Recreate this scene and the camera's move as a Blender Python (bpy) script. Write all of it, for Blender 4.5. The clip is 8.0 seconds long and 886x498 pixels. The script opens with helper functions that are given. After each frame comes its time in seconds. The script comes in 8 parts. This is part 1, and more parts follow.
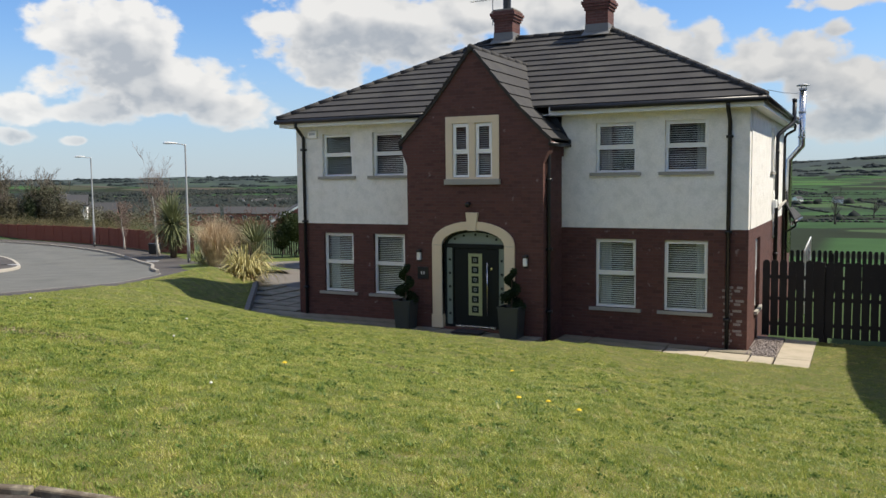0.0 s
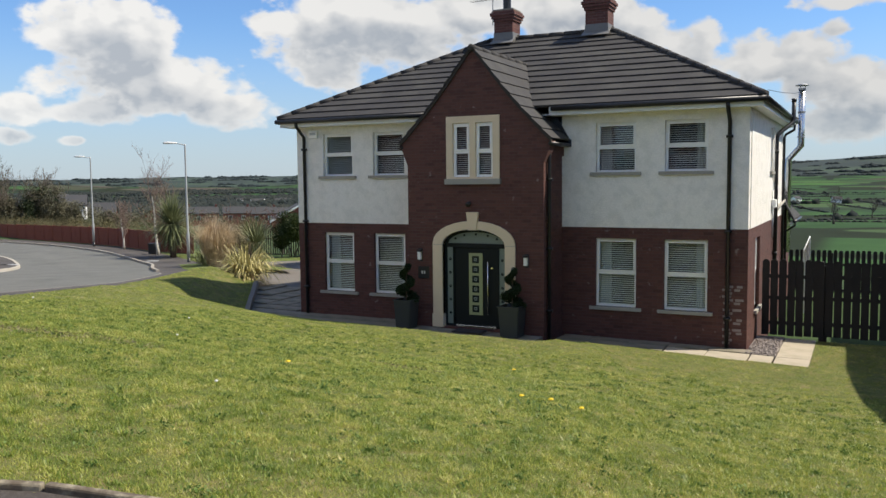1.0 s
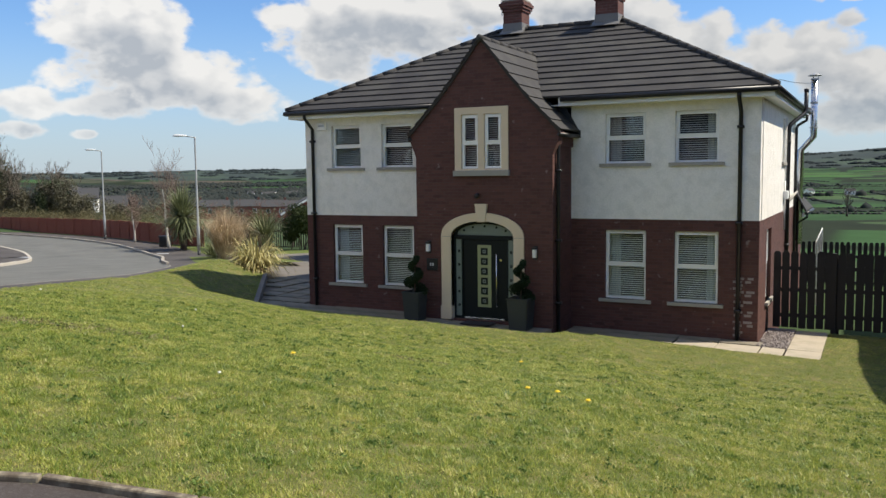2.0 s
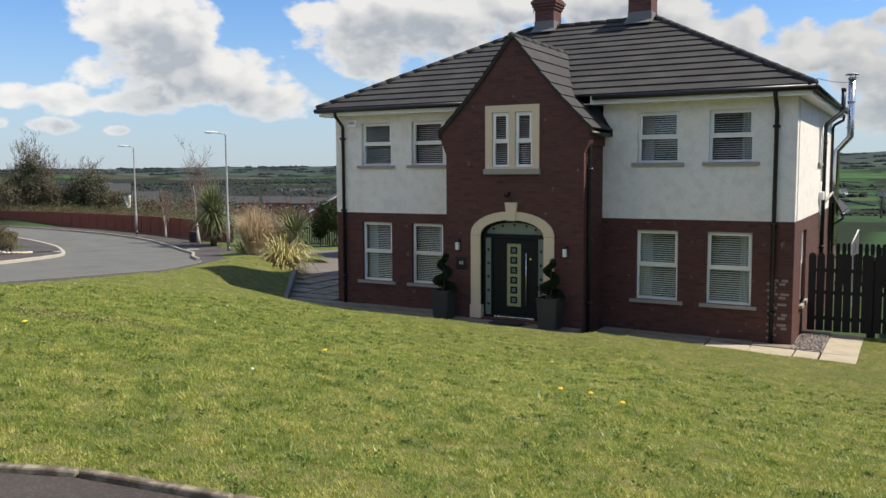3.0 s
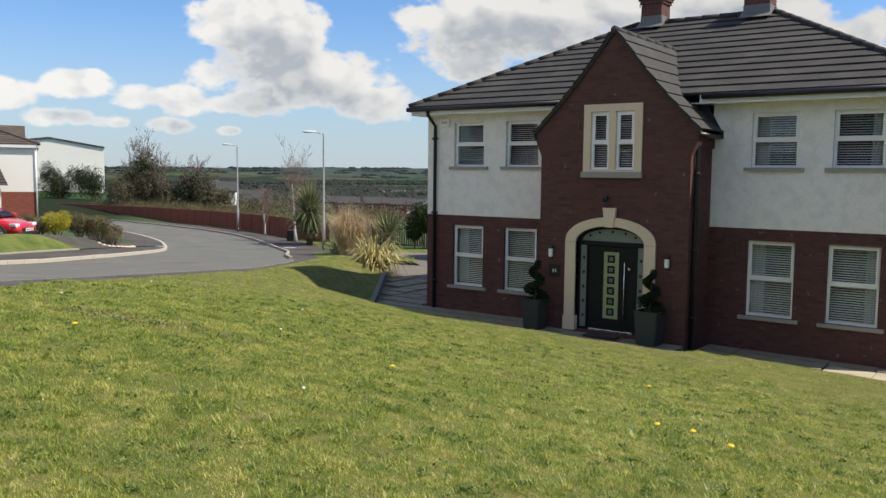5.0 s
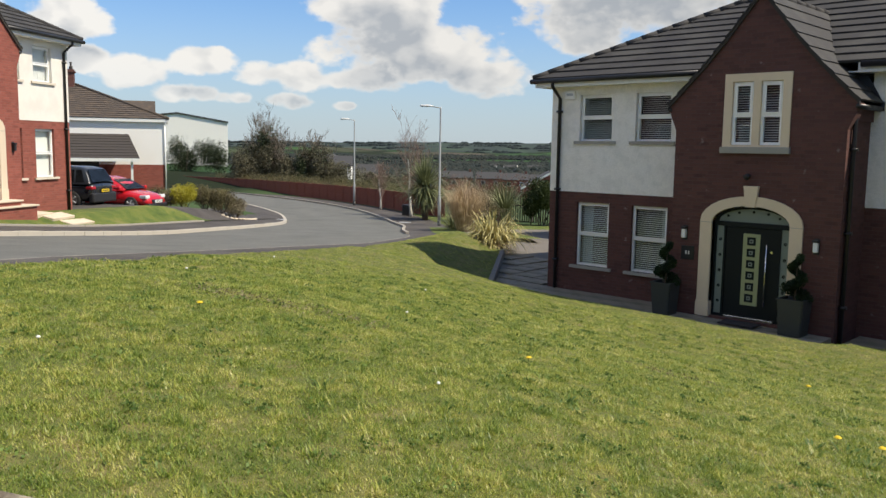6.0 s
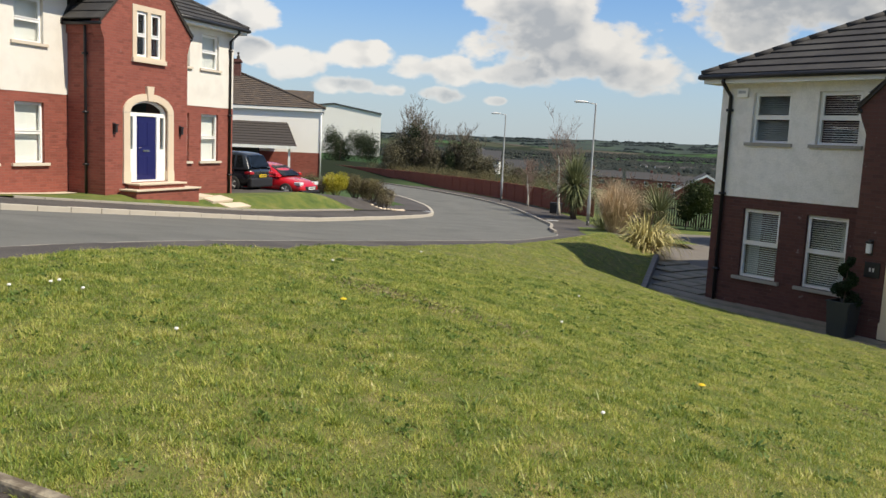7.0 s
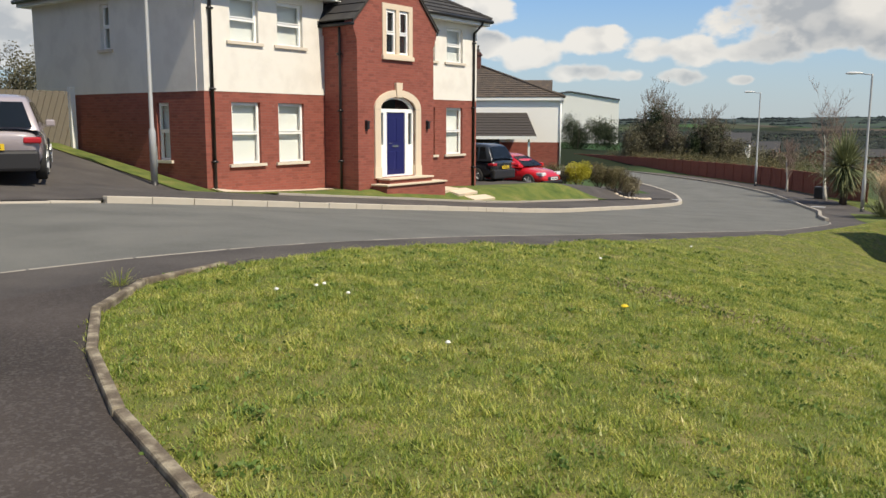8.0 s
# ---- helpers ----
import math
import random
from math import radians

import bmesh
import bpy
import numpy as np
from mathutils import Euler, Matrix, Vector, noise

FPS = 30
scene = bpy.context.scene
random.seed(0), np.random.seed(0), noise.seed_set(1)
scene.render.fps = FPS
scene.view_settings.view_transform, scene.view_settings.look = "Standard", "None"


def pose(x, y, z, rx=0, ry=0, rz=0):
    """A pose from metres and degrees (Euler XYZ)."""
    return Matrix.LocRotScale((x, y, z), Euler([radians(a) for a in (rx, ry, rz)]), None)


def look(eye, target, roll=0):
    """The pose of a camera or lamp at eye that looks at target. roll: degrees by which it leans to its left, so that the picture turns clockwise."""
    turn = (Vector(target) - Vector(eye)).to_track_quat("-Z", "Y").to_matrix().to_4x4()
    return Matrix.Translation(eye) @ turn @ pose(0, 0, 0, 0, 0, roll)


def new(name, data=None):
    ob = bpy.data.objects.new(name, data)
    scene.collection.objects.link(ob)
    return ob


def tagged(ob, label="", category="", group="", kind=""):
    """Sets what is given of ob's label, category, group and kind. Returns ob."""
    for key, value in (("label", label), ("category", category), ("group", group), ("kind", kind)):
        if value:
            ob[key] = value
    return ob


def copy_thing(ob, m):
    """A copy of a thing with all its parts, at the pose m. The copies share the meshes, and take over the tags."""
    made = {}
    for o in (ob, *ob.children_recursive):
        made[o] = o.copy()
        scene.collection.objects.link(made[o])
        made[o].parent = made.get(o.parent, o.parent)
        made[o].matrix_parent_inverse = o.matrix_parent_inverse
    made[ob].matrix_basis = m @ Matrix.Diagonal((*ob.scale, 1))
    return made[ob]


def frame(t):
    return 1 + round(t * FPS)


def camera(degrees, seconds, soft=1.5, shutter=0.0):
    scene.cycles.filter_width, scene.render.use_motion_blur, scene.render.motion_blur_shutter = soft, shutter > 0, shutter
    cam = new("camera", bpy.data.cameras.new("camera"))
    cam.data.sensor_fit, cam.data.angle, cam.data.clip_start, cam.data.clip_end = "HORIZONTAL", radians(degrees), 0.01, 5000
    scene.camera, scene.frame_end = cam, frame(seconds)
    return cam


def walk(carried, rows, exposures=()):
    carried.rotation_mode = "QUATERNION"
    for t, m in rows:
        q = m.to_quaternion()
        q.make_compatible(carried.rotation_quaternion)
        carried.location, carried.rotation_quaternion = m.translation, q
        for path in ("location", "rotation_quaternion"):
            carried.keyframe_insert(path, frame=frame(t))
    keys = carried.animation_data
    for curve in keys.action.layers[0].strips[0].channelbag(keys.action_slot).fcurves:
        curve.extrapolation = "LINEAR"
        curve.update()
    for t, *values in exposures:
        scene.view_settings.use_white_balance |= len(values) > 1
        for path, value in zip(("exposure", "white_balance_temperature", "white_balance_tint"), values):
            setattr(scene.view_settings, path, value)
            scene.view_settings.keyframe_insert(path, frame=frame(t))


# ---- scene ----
cam = camera(55.68, 8.0)
PATH = [
    (0.0, 14.367, -19.422, 3.546, 85.355, 0.594, 26.680),
    (0.5, 14.358, -19.448, 3.522, 85.430, 0.547, 26.468),
    (1.0, 14.347, -19.485, 3.541, 85.350, 0.604, 26.590),
    (1.5, 14.366, -19.407, 3.516, 85.074, 0.752, 26.973),
    (3.0, 14.279, -19.369, 3.513, 84.756, 0.319, 29.199),
    (3.5, 14.186, -19.125, 3.553, 85.560, 0.527, 31.846),
    (4.0, 14.193, -18.922, 3.458, 86.162, 0.216, 33.498),
    (5.5, 13.644, -18.240, 3.482, 83.735, -0.854, 39.158),
    (6.0, 13.304, -18.082, 3.462, 83.159, -0.845, 43.653),
    (6.5, 13.041, -17.898, 3.447, 83.275, -1.271, 46.289),
    (7.0, 12.699, -17.713, 3.433, 82.558, -2.659, 53.683),
    (7.5, 12.302, -17.640, 3.420, 81.573, -1.116, 62.610),
    (8.0, 11.807, -17.581, 3.390, 81.445, -0.137, 69.491),
]
walk(cam, [(t, pose(*p)) for t, *p in PATH], [(0, 0.59, 7000, 8), (5, 0.57, 7100, 8), (8, 0.43, 7400, 8)])

# ---- world, sun ----
SUN_AZ = 28.0      # degrees from +x towards +y, the side the sun stands on
SUN_EL = 52.5
sun_dir = Vector((math.cos(radians(SUN_AZ)) * math.cos(radians(SUN_EL)), math.sin(radians(SUN_AZ)) * math.cos(radians(SUN_EL)), math.sin(radians(SUN_EL))))
sun = new("sun", bpy.data.lights.new("sun", "SUN"))
sun.data.energy, sun.data.angle, sun.data.color = 3.85, radians(0.53), (1.0, 0.94, 0.85)
sun.matrix_world = look((0, 0, 60), Vector((0, 0, 60)) - sun_dir)

world = bpy.data.worlds.new("world")
scene.world = world
world.use_nodes = True


class Nodes:
    """Short hand for building a node tree."""

    def __init__(self, tree):
        self.tree = tree
        tree.nodes.clear()

    def add(self, kind, **values):
        node = self.tree.nodes.new(kind)
        for key, value in values.items():
            setattr(node, key, value)
        return node

    def link(self, a, b):
        self.tree.links.new(a, b)

    def put(self, value, socket):
        if isinstance(value, bpy.types.NodeSocket):
            self.link(value, socket)
        else:
            socket.default_value = value

    def math(self, op, a, b=0.0, c=0.0, clamp=False):
        node = self.add("ShaderNodeMath", operation=op, use_clamp=clamp)
        for v, s in zip((a, b, c), node.inputs):
            self.put(v, s)
        return node.outputs[0]

    def vmath(self, op, a, b=(0, 0, 0)):
        node = self.add("ShaderNodeVectorMath", operation=op)
        self.put(a, node.inputs[0])
        self.put(b, node.inputs[1])
        return node

    def noise(self, vector, scale, detail=4.0, rough=0.55, distortion=0.0):
        node = self.add("ShaderNodeTexNoise")
        if vector is not None:
            self.link(vector, node.inputs["Vector"])
        node.inputs["Scale"].default_value, node.inputs["Detail"].default_value = scale, detail
        node.inputs["Roughness"].default_value, node.inputs["Distortion"].default_value = rough, distortion
        return node

    def ramp(self, fac, stops, mode="LINEAR"):
        node = self.add("ShaderNodeValToRGB")
        node.color_ramp.interpolation = mode
        while len(node.color_ramp.elements) < len(stops):
            node.color_ramp.elements.new(0.5)
        for e, (at, col) in zip(node.color_ramp.elements, stops):
            e.position, e.color = at, (*col, 1) if len(col) == 3 else col
        self.link(fac, node.inputs[0])
        return node.outputs[0]

    def mix(self, fac, a, b, mode="MIX"):
        node = self.add("ShaderNodeMix", data_type="RGBA", blend_type=mode)
        self.put(fac, node.inputs[0])
        for v, s in ((a, node.inputs[6]), (b, node.inputs[7])):
            self.put((*v, 1) if isinstance(v, tuple) and len(v) == 3 else v, s)
        return node.outputs[2]

    def smooth(self, value, lo, hi, a=0.0, b=1.0):
        node = self.add("ShaderNodeMapRange", interpolation_type="SMOOTHSTEP")
        self.put(value, node.inputs[0])
        for v, k in zip((lo, hi, a, b), (1, 2, 3, 4)):
            self.put(v, node.inputs[k])
        return node.outputs[0]


# cumulus banks: bearing and height of the middle, half width, half height (degrees), weight
CLOUDS = [
    (138.2, 9.1, 5.0, 2.7, 1.0), (136.0, 6.6, 7.2, 2.3, 1.0), (131.0, 4.8, 3.6, 1.4, 0.9), (138.9, 4.6, 3.0, 1.0, 0.85), (143.2, 4.5, 2.2, 1.1, 0.75), (143.6, 3.0, 1.6, 0.6, 0.65),
    (121.6, 9.8, 7.6, 3.4, 1.0), (123.6, 7.6, 3.2, 1.8, 0.85), (127.9, 10.2, 1.6, 0.9, 0.7), (114.8, 11.2, 4.3, 1.7, 0.95), (108.4, 11.0, 5.8, 2.4, 1.0), (103.7, 9.4, 2.4, 1.7, 0.9),
    (100.5, 8.2, 2.7, 2.1, 0.9), (95.0, 7.2, 4.6, 2.0, 0.95), (91.4, 5.6, 4.3, 1.9, 0.9), (91.2, 3.4, 4.0, 1.7, 0.85), (91.3, 10.5, 2.8, 0.5, 0.6), (91.7, 9.0, 1.2, 0.6, 0.55), (84.0, 6.5, 4.0, 2.6, 0.8),
    (157.5, 7.5, 2.6, 1.7, 0.85), (156.3, 5.3, 1.8, 1.0, 0.8), (153.6, 4.6, 2.6, 1.3, 0.9), (149.4, 5.4, 2.5, 1.1, 0.9), (150.8, 3.4, 2.4, 0.7, 0.75), (145.6, 4.7, 2.3, 0.9, 0.85), (144.2, 3.1, 1.4, 0.5, 0.6), (147.4, 3.1, 1.2, 0.45, 0.55), (140.3, 2.7, 0.8, 0.3, 0.5),
    (164.0, 7.2, 3.6, 2.2, 0.85), (172.0, 8.0, 5.0, 2.6, 0.7), (186.0, 6.5, 9.0, 4.2, 0.9), (112.5, 17.0, 17.0, 4.0, 0.9), (150.0, 21.0, 12.0, 5.0, 0.7),
    # banks out of view; the high ones are added as fill for shaded walls
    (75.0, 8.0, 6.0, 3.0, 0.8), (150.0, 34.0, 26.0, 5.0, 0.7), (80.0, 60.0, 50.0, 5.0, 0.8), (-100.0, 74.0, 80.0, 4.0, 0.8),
]
# unseen fair-weather puffs over the rest of the sky, added to brighten shade
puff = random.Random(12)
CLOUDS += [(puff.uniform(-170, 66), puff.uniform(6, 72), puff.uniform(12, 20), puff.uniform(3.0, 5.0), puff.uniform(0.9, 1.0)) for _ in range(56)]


def build_sky():
    """Nishita sky with fair-weather cumulus: billowing banks with bright tops and grey undersides."""
    n = Nodes(world.node_tree)
    out = n.add("ShaderNodeOutputWorld")
    bg = n.add("ShaderNodeBackground")
    n.link(bg.outputs[0], out.inputs[0])
    sky = n.add("ShaderNodeTexSky", sky_type="NISHITA", sun_disc=False)
    sky.sun_elevation, sky.sun_rotation = radians(SUN_EL), radians(90 - SUN_AZ)
    sky.air_density, sky.dust_density, sky.ozone_density = 1.0, 0.15, 3.0
    coord = n.add("ShaderNodeTexCoord").outputs["Generated"]
    xyz = n.add("ShaderNodeSeparateXYZ")
    n.link(coord, xyz.inputs[0])
    az = n.math("MULTIPLY", n.math("ARCTAN2", xyz.outputs[1], xyz.outputs[0]), 180 / math.pi)
    az = n.math("ADD", az, n.math("MULTIPLY", n.math("LESS_THAN", az, -170.0), 360.0))
    el = n.math("MULTIPLY", n.math("ARCSINE", xyz.outputs[2]), 180 / math.pi)

    def place(da, de):
        flat = n.add("ShaderNodeCombineXYZ")
        n.link(n.math("ADD", az, da), flat.inputs[0])
        n.link(n.math("ADD", el, de), flat.inputs[1])
        return flat.outputs[0]

    def banks(p):
        total = None
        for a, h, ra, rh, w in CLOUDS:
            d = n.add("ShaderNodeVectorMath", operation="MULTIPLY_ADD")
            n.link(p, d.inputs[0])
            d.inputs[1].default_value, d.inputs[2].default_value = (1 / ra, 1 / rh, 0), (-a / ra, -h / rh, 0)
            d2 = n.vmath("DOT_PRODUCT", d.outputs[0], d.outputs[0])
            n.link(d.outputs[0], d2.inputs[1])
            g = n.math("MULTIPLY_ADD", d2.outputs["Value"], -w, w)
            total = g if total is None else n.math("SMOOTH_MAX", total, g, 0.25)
        return n.math("MAXIMUM", total, -1.2)

    def billows(p):
        """Low swells with rounded lobes, and the fine ragged edge on its own."""
        st = n.vmath("MULTIPLY", p, (0.25, 0.36, 0.0)).outputs[0]
        big, mid, fine = n.noise(st, 0.9, 2.0, 0.5, 0.2), n.noise(st, 2.6, 2.0, 0.45, 0.15), n.noise(st, 7.0, 4.0, 0.5, 0.1)
        warp = n.vmath("SCALE", fine.outputs["Color"])
        warp.inputs["Scale"].default_value = 0.18
        lobes = n.add("ShaderNodeTexVoronoi", feature="SMOOTH_F1")
        n.link(n.vmath("ADD", st, warp.outputs[0]).outputs[0], lobes.inputs["Vector"])
        lobes.inputs["Scale"].default_value, lobes.inputs["Smoothness"].default_value = 2.3, 0.45
        b = n.math("MULTIPLY", n.math("SUBTRACT", big.outputs[0], 0.5), 1.0)
        b = n.math("ADD", b, n.math("MULTIPLY", n.math("SUBTRACT", mid.outputs[0], 0.5), 0.8))
        b = n.math("ADD", b, n.math("MULTIPLY", n.math("SUBTRACT", 0.42, lobes.outputs["Distance"]), 0.8))
        return b, n.math("MULTIPLY", n.math("SUBTRACT", fine.outputs[0], 0.5), 0.5)
    here, toward = place(0.0, 0.0), place(-0.8, 1.2)
    shape, (puffs, edge) = banks(here), billows(here)
    body = n.math("ADD", n.math("ADD", shape, puffs), edge)
    cover = n.smooth(body, -0.10, 0.40)
    # undersides lose light, the sides turned to the sun keep it
    under = n.smooth(n.math("ADD", banks(place(0.0, 1.9)), n.math("MULTIPLY", puffs, 0.4)), -0.05, 1.0)
    relief = n.smooth(n.math("SUBTRACT", puffs, billows(toward)[0]), -0.55, 0.55)
    dark = n.math("ADD", n.math("MULTIPLY", under, 0.90), n.math("MULTIPLY", n.math("SUBTRACT", 0.62, relief), 0.85), clamp=True)
    dark = n.math("MULTIPLY", dark, n.smooth(body, 0.05, 0.8, 0.2, 1.0))
    facing = n.vmath("DOT_PRODUCT", coord, (sun_dir.x, sun_dir.y, 0.0)).outputs["Value"]
    lit = n.math("MULTIPLY_ADD", facing, -0.45, 1.0)
    cloud = n.mix(dark, (CLOUD_LIGHT * 0.97, CLOUD_LIGHT * 0.985, CLOUD_LIGHT * 1.03), (CLOUD_DARK * 0.90, CLOUD_DARK * 1.0, CLOUD_DARK * 1.18))
    cl = n.add("ShaderNodeVectorMath", operation="SCALE")
    n.link(cloud, cl.inputs[0])
    n.link(lit, cl.inputs["Scale"])
    cloud = cl.outputs[0]
    low = n.smooth(el, -1.0, 6.0, 0.60, 0.97)
    blue = n.mix(n.smooth(el, -1.0, 11.0, 0.82, 0.0), n.vmath("MULTIPLY", sky.outputs[0], (0.38, 0.51, 0.69)).outputs[0], (2.0, 2.38, 2.95))
    n.link(n.mix(n.math("MULTIPLY", cover, low), blue, cloud), bg.inputs[0])
    bg.inputs[1].default_value = SKY


SKY = 0.160
CLOUD_LIGHT, CLOUD_DARK = 3.45, 1.9
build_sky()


# ---- materials ----
def material(name, color, rough=0.7, metal=0.0, vary=0.12, scale=3.0, fine=60.0, bump=0.0, coords="Object", spec=0.5, other=None, other_amount=0.5, coat=0.0):
    """A painted or raw surface: colour that varies at two scales, an optional second colour in patches, and fine relief."""
    m = bpy.data.materials.new(name)
    m.use_nodes = True
    n = Nodes(m.node_tree)
    out = n.add("ShaderNodeOutputMaterial")
    b = n.add("ShaderNodeBsdfPrincipled")
    n.link(b.outputs[0], out.inputs[0])
    vec = n.add("ShaderNodeTexCoord").outputs[coords]
    large, small = n.noise(vec, scale), n.noise(vec, fine, 3.0)
    col = (*color, 1)
    if other:
        col = n.mix(n.math("MULTIPLY", n.smooth(large.outputs[0], 0.42, 0.66), other_amount), color, other)
    k = n.math("ADD", n.math("MULTIPLY", large.outputs[0], vary), n.math("MULTIPLY", small.outputs[0], vary))
    k = n.math("ADD", k, 1.0 - vary)
    sc = n.add("ShaderNodeVectorMath", operation="SCALE")
    n.put(col if not isinstance(col, tuple) else col[:3], sc.inputs[0])
    n.link(k, sc.inputs["Scale"])
    n.link(sc.outputs[0], b.inputs["Base Color"])
    n.put(n.math("ADD", n.math("MULTIPLY", n.math("SUBTRACT", large.outputs[0], 0.5), 0.2), rough), b.inputs["Roughness"])
    b.inputs["Metallic"].default_value, b.inputs["Specular IOR Level"].default_value, b.inputs["Coat Weight"].default_value = metal, spec, coat
    if bump:
        bp = n.add("ShaderNodeBump")
        bp.inputs["Strength"].default_value, bp.inputs["Distance"].default_value = 0.6, bump
        n.link(n.math("ADD", small.outputs[0], n.math("MULTIPLY", large.outputs[0], 0.5)), bp.inputs["Height"])
        n.link(bp.outputs[0], b.inputs["Normal"])
    return m


def brick_material(name, light, dark, mortar, efflorescence=0.0):
    m = bpy.data.materials.new(name)
    m.use_nodes = True
    n = Nodes(m.node_tree)
    out = n.add("ShaderNodeOutputMaterial")
    b = n.add("ShaderNodeBsdfPrincipled")
    n.link(b.outputs[0], out.inputs[0])
    tc = n.add("ShaderNodeTexCoord")
    uv = tc.outputs["UV"]
    t = n.add("ShaderNodeTexBrick")
    n.link(uv, t.inputs["Vector"])
    t.offset = 0.5
    for key, value in (("Scale", 1.0), ("Mortar Size", 0.0055), ("Mortar Smooth", 0.2), ("Bias", 0.0), ("Brick Width", 0.225), ("Row Height", 0.075)):
        t.inputs[key].default_value = value
    t.inputs["Color1"].default_value, t.inputs["Color2"].default_value, t.inputs["Mortar"].default_value = (*light, 1), (*dark, 1), (*mortar, 1)
    big, mid, fine = n.noise(uv, 0.7, 4.0), n.noise(uv, 5.0, 4.0), n.noise(uv, 90.0, 3.0)
    # some burnt bricks: stretched noise snapped by row
    st = n.vmath("MULTIPLY", uv, (4.4, 13.3, 1.0)).outputs[0]
    burnt = n.add("ShaderNodeTexWhiteNoise", noise_dimensions="2D")
    n.link(n.vmath("FLOOR", st).outputs[0], burnt.inputs["Vector"])
    col = n.mix(n.math("MULTIPLY", n.math("GREATER_THAN", burnt.outputs[0], 0.94), 0.28), t.outputs["Color"], tuple(c * 0.45 for c in dark))
    if efflorescence:
        col = n.mix(n.math("MULTIPLY", n.smooth(mid.outputs[0], 0.64, 0.76), efflorescence), col, (0.55, 0.5, 0.47))
    k = n.math("ADD", n.math("ADD", n.math("MULTIPLY", big.outputs[0], 0.3), n.math("MULTIPLY", fine.outputs[0], 0.2)), 0.75)
    sc = n.add("ShaderNodeVectorMath", operation="SCALE")
    n.link(col, sc.inputs[0])
    n.link(k, sc.inputs["Scale"])
    n.link(sc.outputs[0], b.inputs["Base Color"])
    b.inputs["Roughness"].default_value = 0.85
    bp = n.add("ShaderNodeBump")
    bp.inputs["Strength"].default_value, bp.inputs["Distance"].default_value = 0.7, 0.008
    n.link(n.math("SUBTRACT", n.math("MULTIPLY", fine.outputs[0], 0.3), t.outputs["Fac"]), bp.inputs["Height"])
    n.link(bp.outputs[0], b.inputs["Normal"])
    return m


def glass_material(name, tint=(0.9, 0.95, 0.95), gloss=1.0):
    m = bpy.data.materials.new(name)
    m.use_nodes = True
    n = Nodes(m.node_tree)
    out = n.add("ShaderNodeOutputMaterial")
    fr = n.add("ShaderNodeLayerWeight")
    fr.inputs[0].default_value = 0.5
    gloss_at = n.math("MULTIPLY_ADD", n.math("POWER", fr.outputs["Facing"], 5.0), 0.95, 0.055)
    tr, gl, mx = n.add("ShaderNodeBsdfTransparent"), n.add("ShaderNodeBsdfGlossy"), n.add("ShaderNodeMixShader")
    tr.inputs[0].default_value = (*tint, 1)
    gl.inputs["Roughness"].default_value = 0.02
    n.link(n.math("MULTIPLY", gloss_at, 1.35 * gloss, clamp=True), mx.inputs[0])
    n.link(tr.outputs[0], mx.inputs[1])
    n.link(gl.outputs[0], mx.inputs[2])
    n.link(mx.outputs[0], out.inputs[0])
    return m


def ground_material(name, stops, scale, fine, bump, rough=0.9, speck=None, wet=0.0):
    """Ground cover in world space: patches through a colour ramp, grain and fine relief."""
    m = bpy.data.materials.new(name)
    m.use_nodes = True
    n = Nodes(m.node_tree)
    out = n.add("ShaderNodeOutputMaterial")
    b = n.add("ShaderNodeBsdfPrincipled")
    n.link(b.outputs[0], out.inputs[0])
    pos = n.add("ShaderNodeNewGeometry").outputs["Position"]
    a, c = n.noise(pos, scale, 6.0, 0.6), n.noise(pos, fine, 3.0)
    col = n.ramp(n.math("ADD", n.math("MULTIPLY", a.outputs[0], 0.75), n.math("MULTIPLY", c.outputs[0], 0.25)), stops)
    if speck:
        v = n.add("ShaderNodeTexVoronoi")
        n.link(pos, v.inputs["Vector"])
        v.inputs["Scale"].default_value = speck[0]
        col = n.mix(n.math("MULTIPLY", n.smooth(v.outputs["Color"], 0.5, 0.9), speck[1]), col, speck[2])
    n.link(col, b.inputs["Base Color"])
    n.put(n.math("SUBTRACT", rough, n.math("MULTIPLY", a.outputs[0], wet)), b.inputs["Roughness"])
    bp = n.add("ShaderNodeBump")
    bp.inputs["Strength"].default_value, bp.inputs["Distance"].default_value = 0.7, bump
    n.link(c.outputs[0], bp.inputs["Height"])
    n.link(bp.outputs[0], b.inputs["Normal"])
    return m


def leaf_material(name, dark, light, patch=0.6, through_light=0.35, rough=0.55):
    """Leaves and blades: colour by piece and by place, with some light through them."""
    m = bpy.data.materials.new(name)
    m.use_nodes = True
    n = Nodes(m.node_tree)
    out = n.add("ShaderNodeOutputMaterial")
    b = n.add("ShaderNodeBsdfPrincipled")
    geo = n.add("ShaderNodeNewGeometry")
    big = n.noise(geo.outputs["Position"], patch, 5.0, 0.62)
    k = n.math("ADD", n.math("MULTIPLY", geo.outputs["Random Per Island"], 0.45), n.math("MULTIPLY", n.smooth(big.outputs[0], 0.3, 0.7), 0.55))
    col = n.ramp(k, [(0.1, dark), (0.9, light)])
    n.link(col, b.inputs["Base Color"])
    b.inputs["Roughness"].default_value = rough
    b.inputs["Specular IOR Level"].default_value = 0.25
    tl, mx = n.add("ShaderNodeBsdfTranslucent"), n.add("ShaderNodeMixShader")
    n.link(col, tl.inputs[0])
    mx.inputs[0].default_value = through_light
    n.link(b.outputs[0], mx.inputs[1])
    n.link(tl.outputs[0], mx.inputs[2])
    n.link(mx.outputs[0], out.inputs[0])
    return m


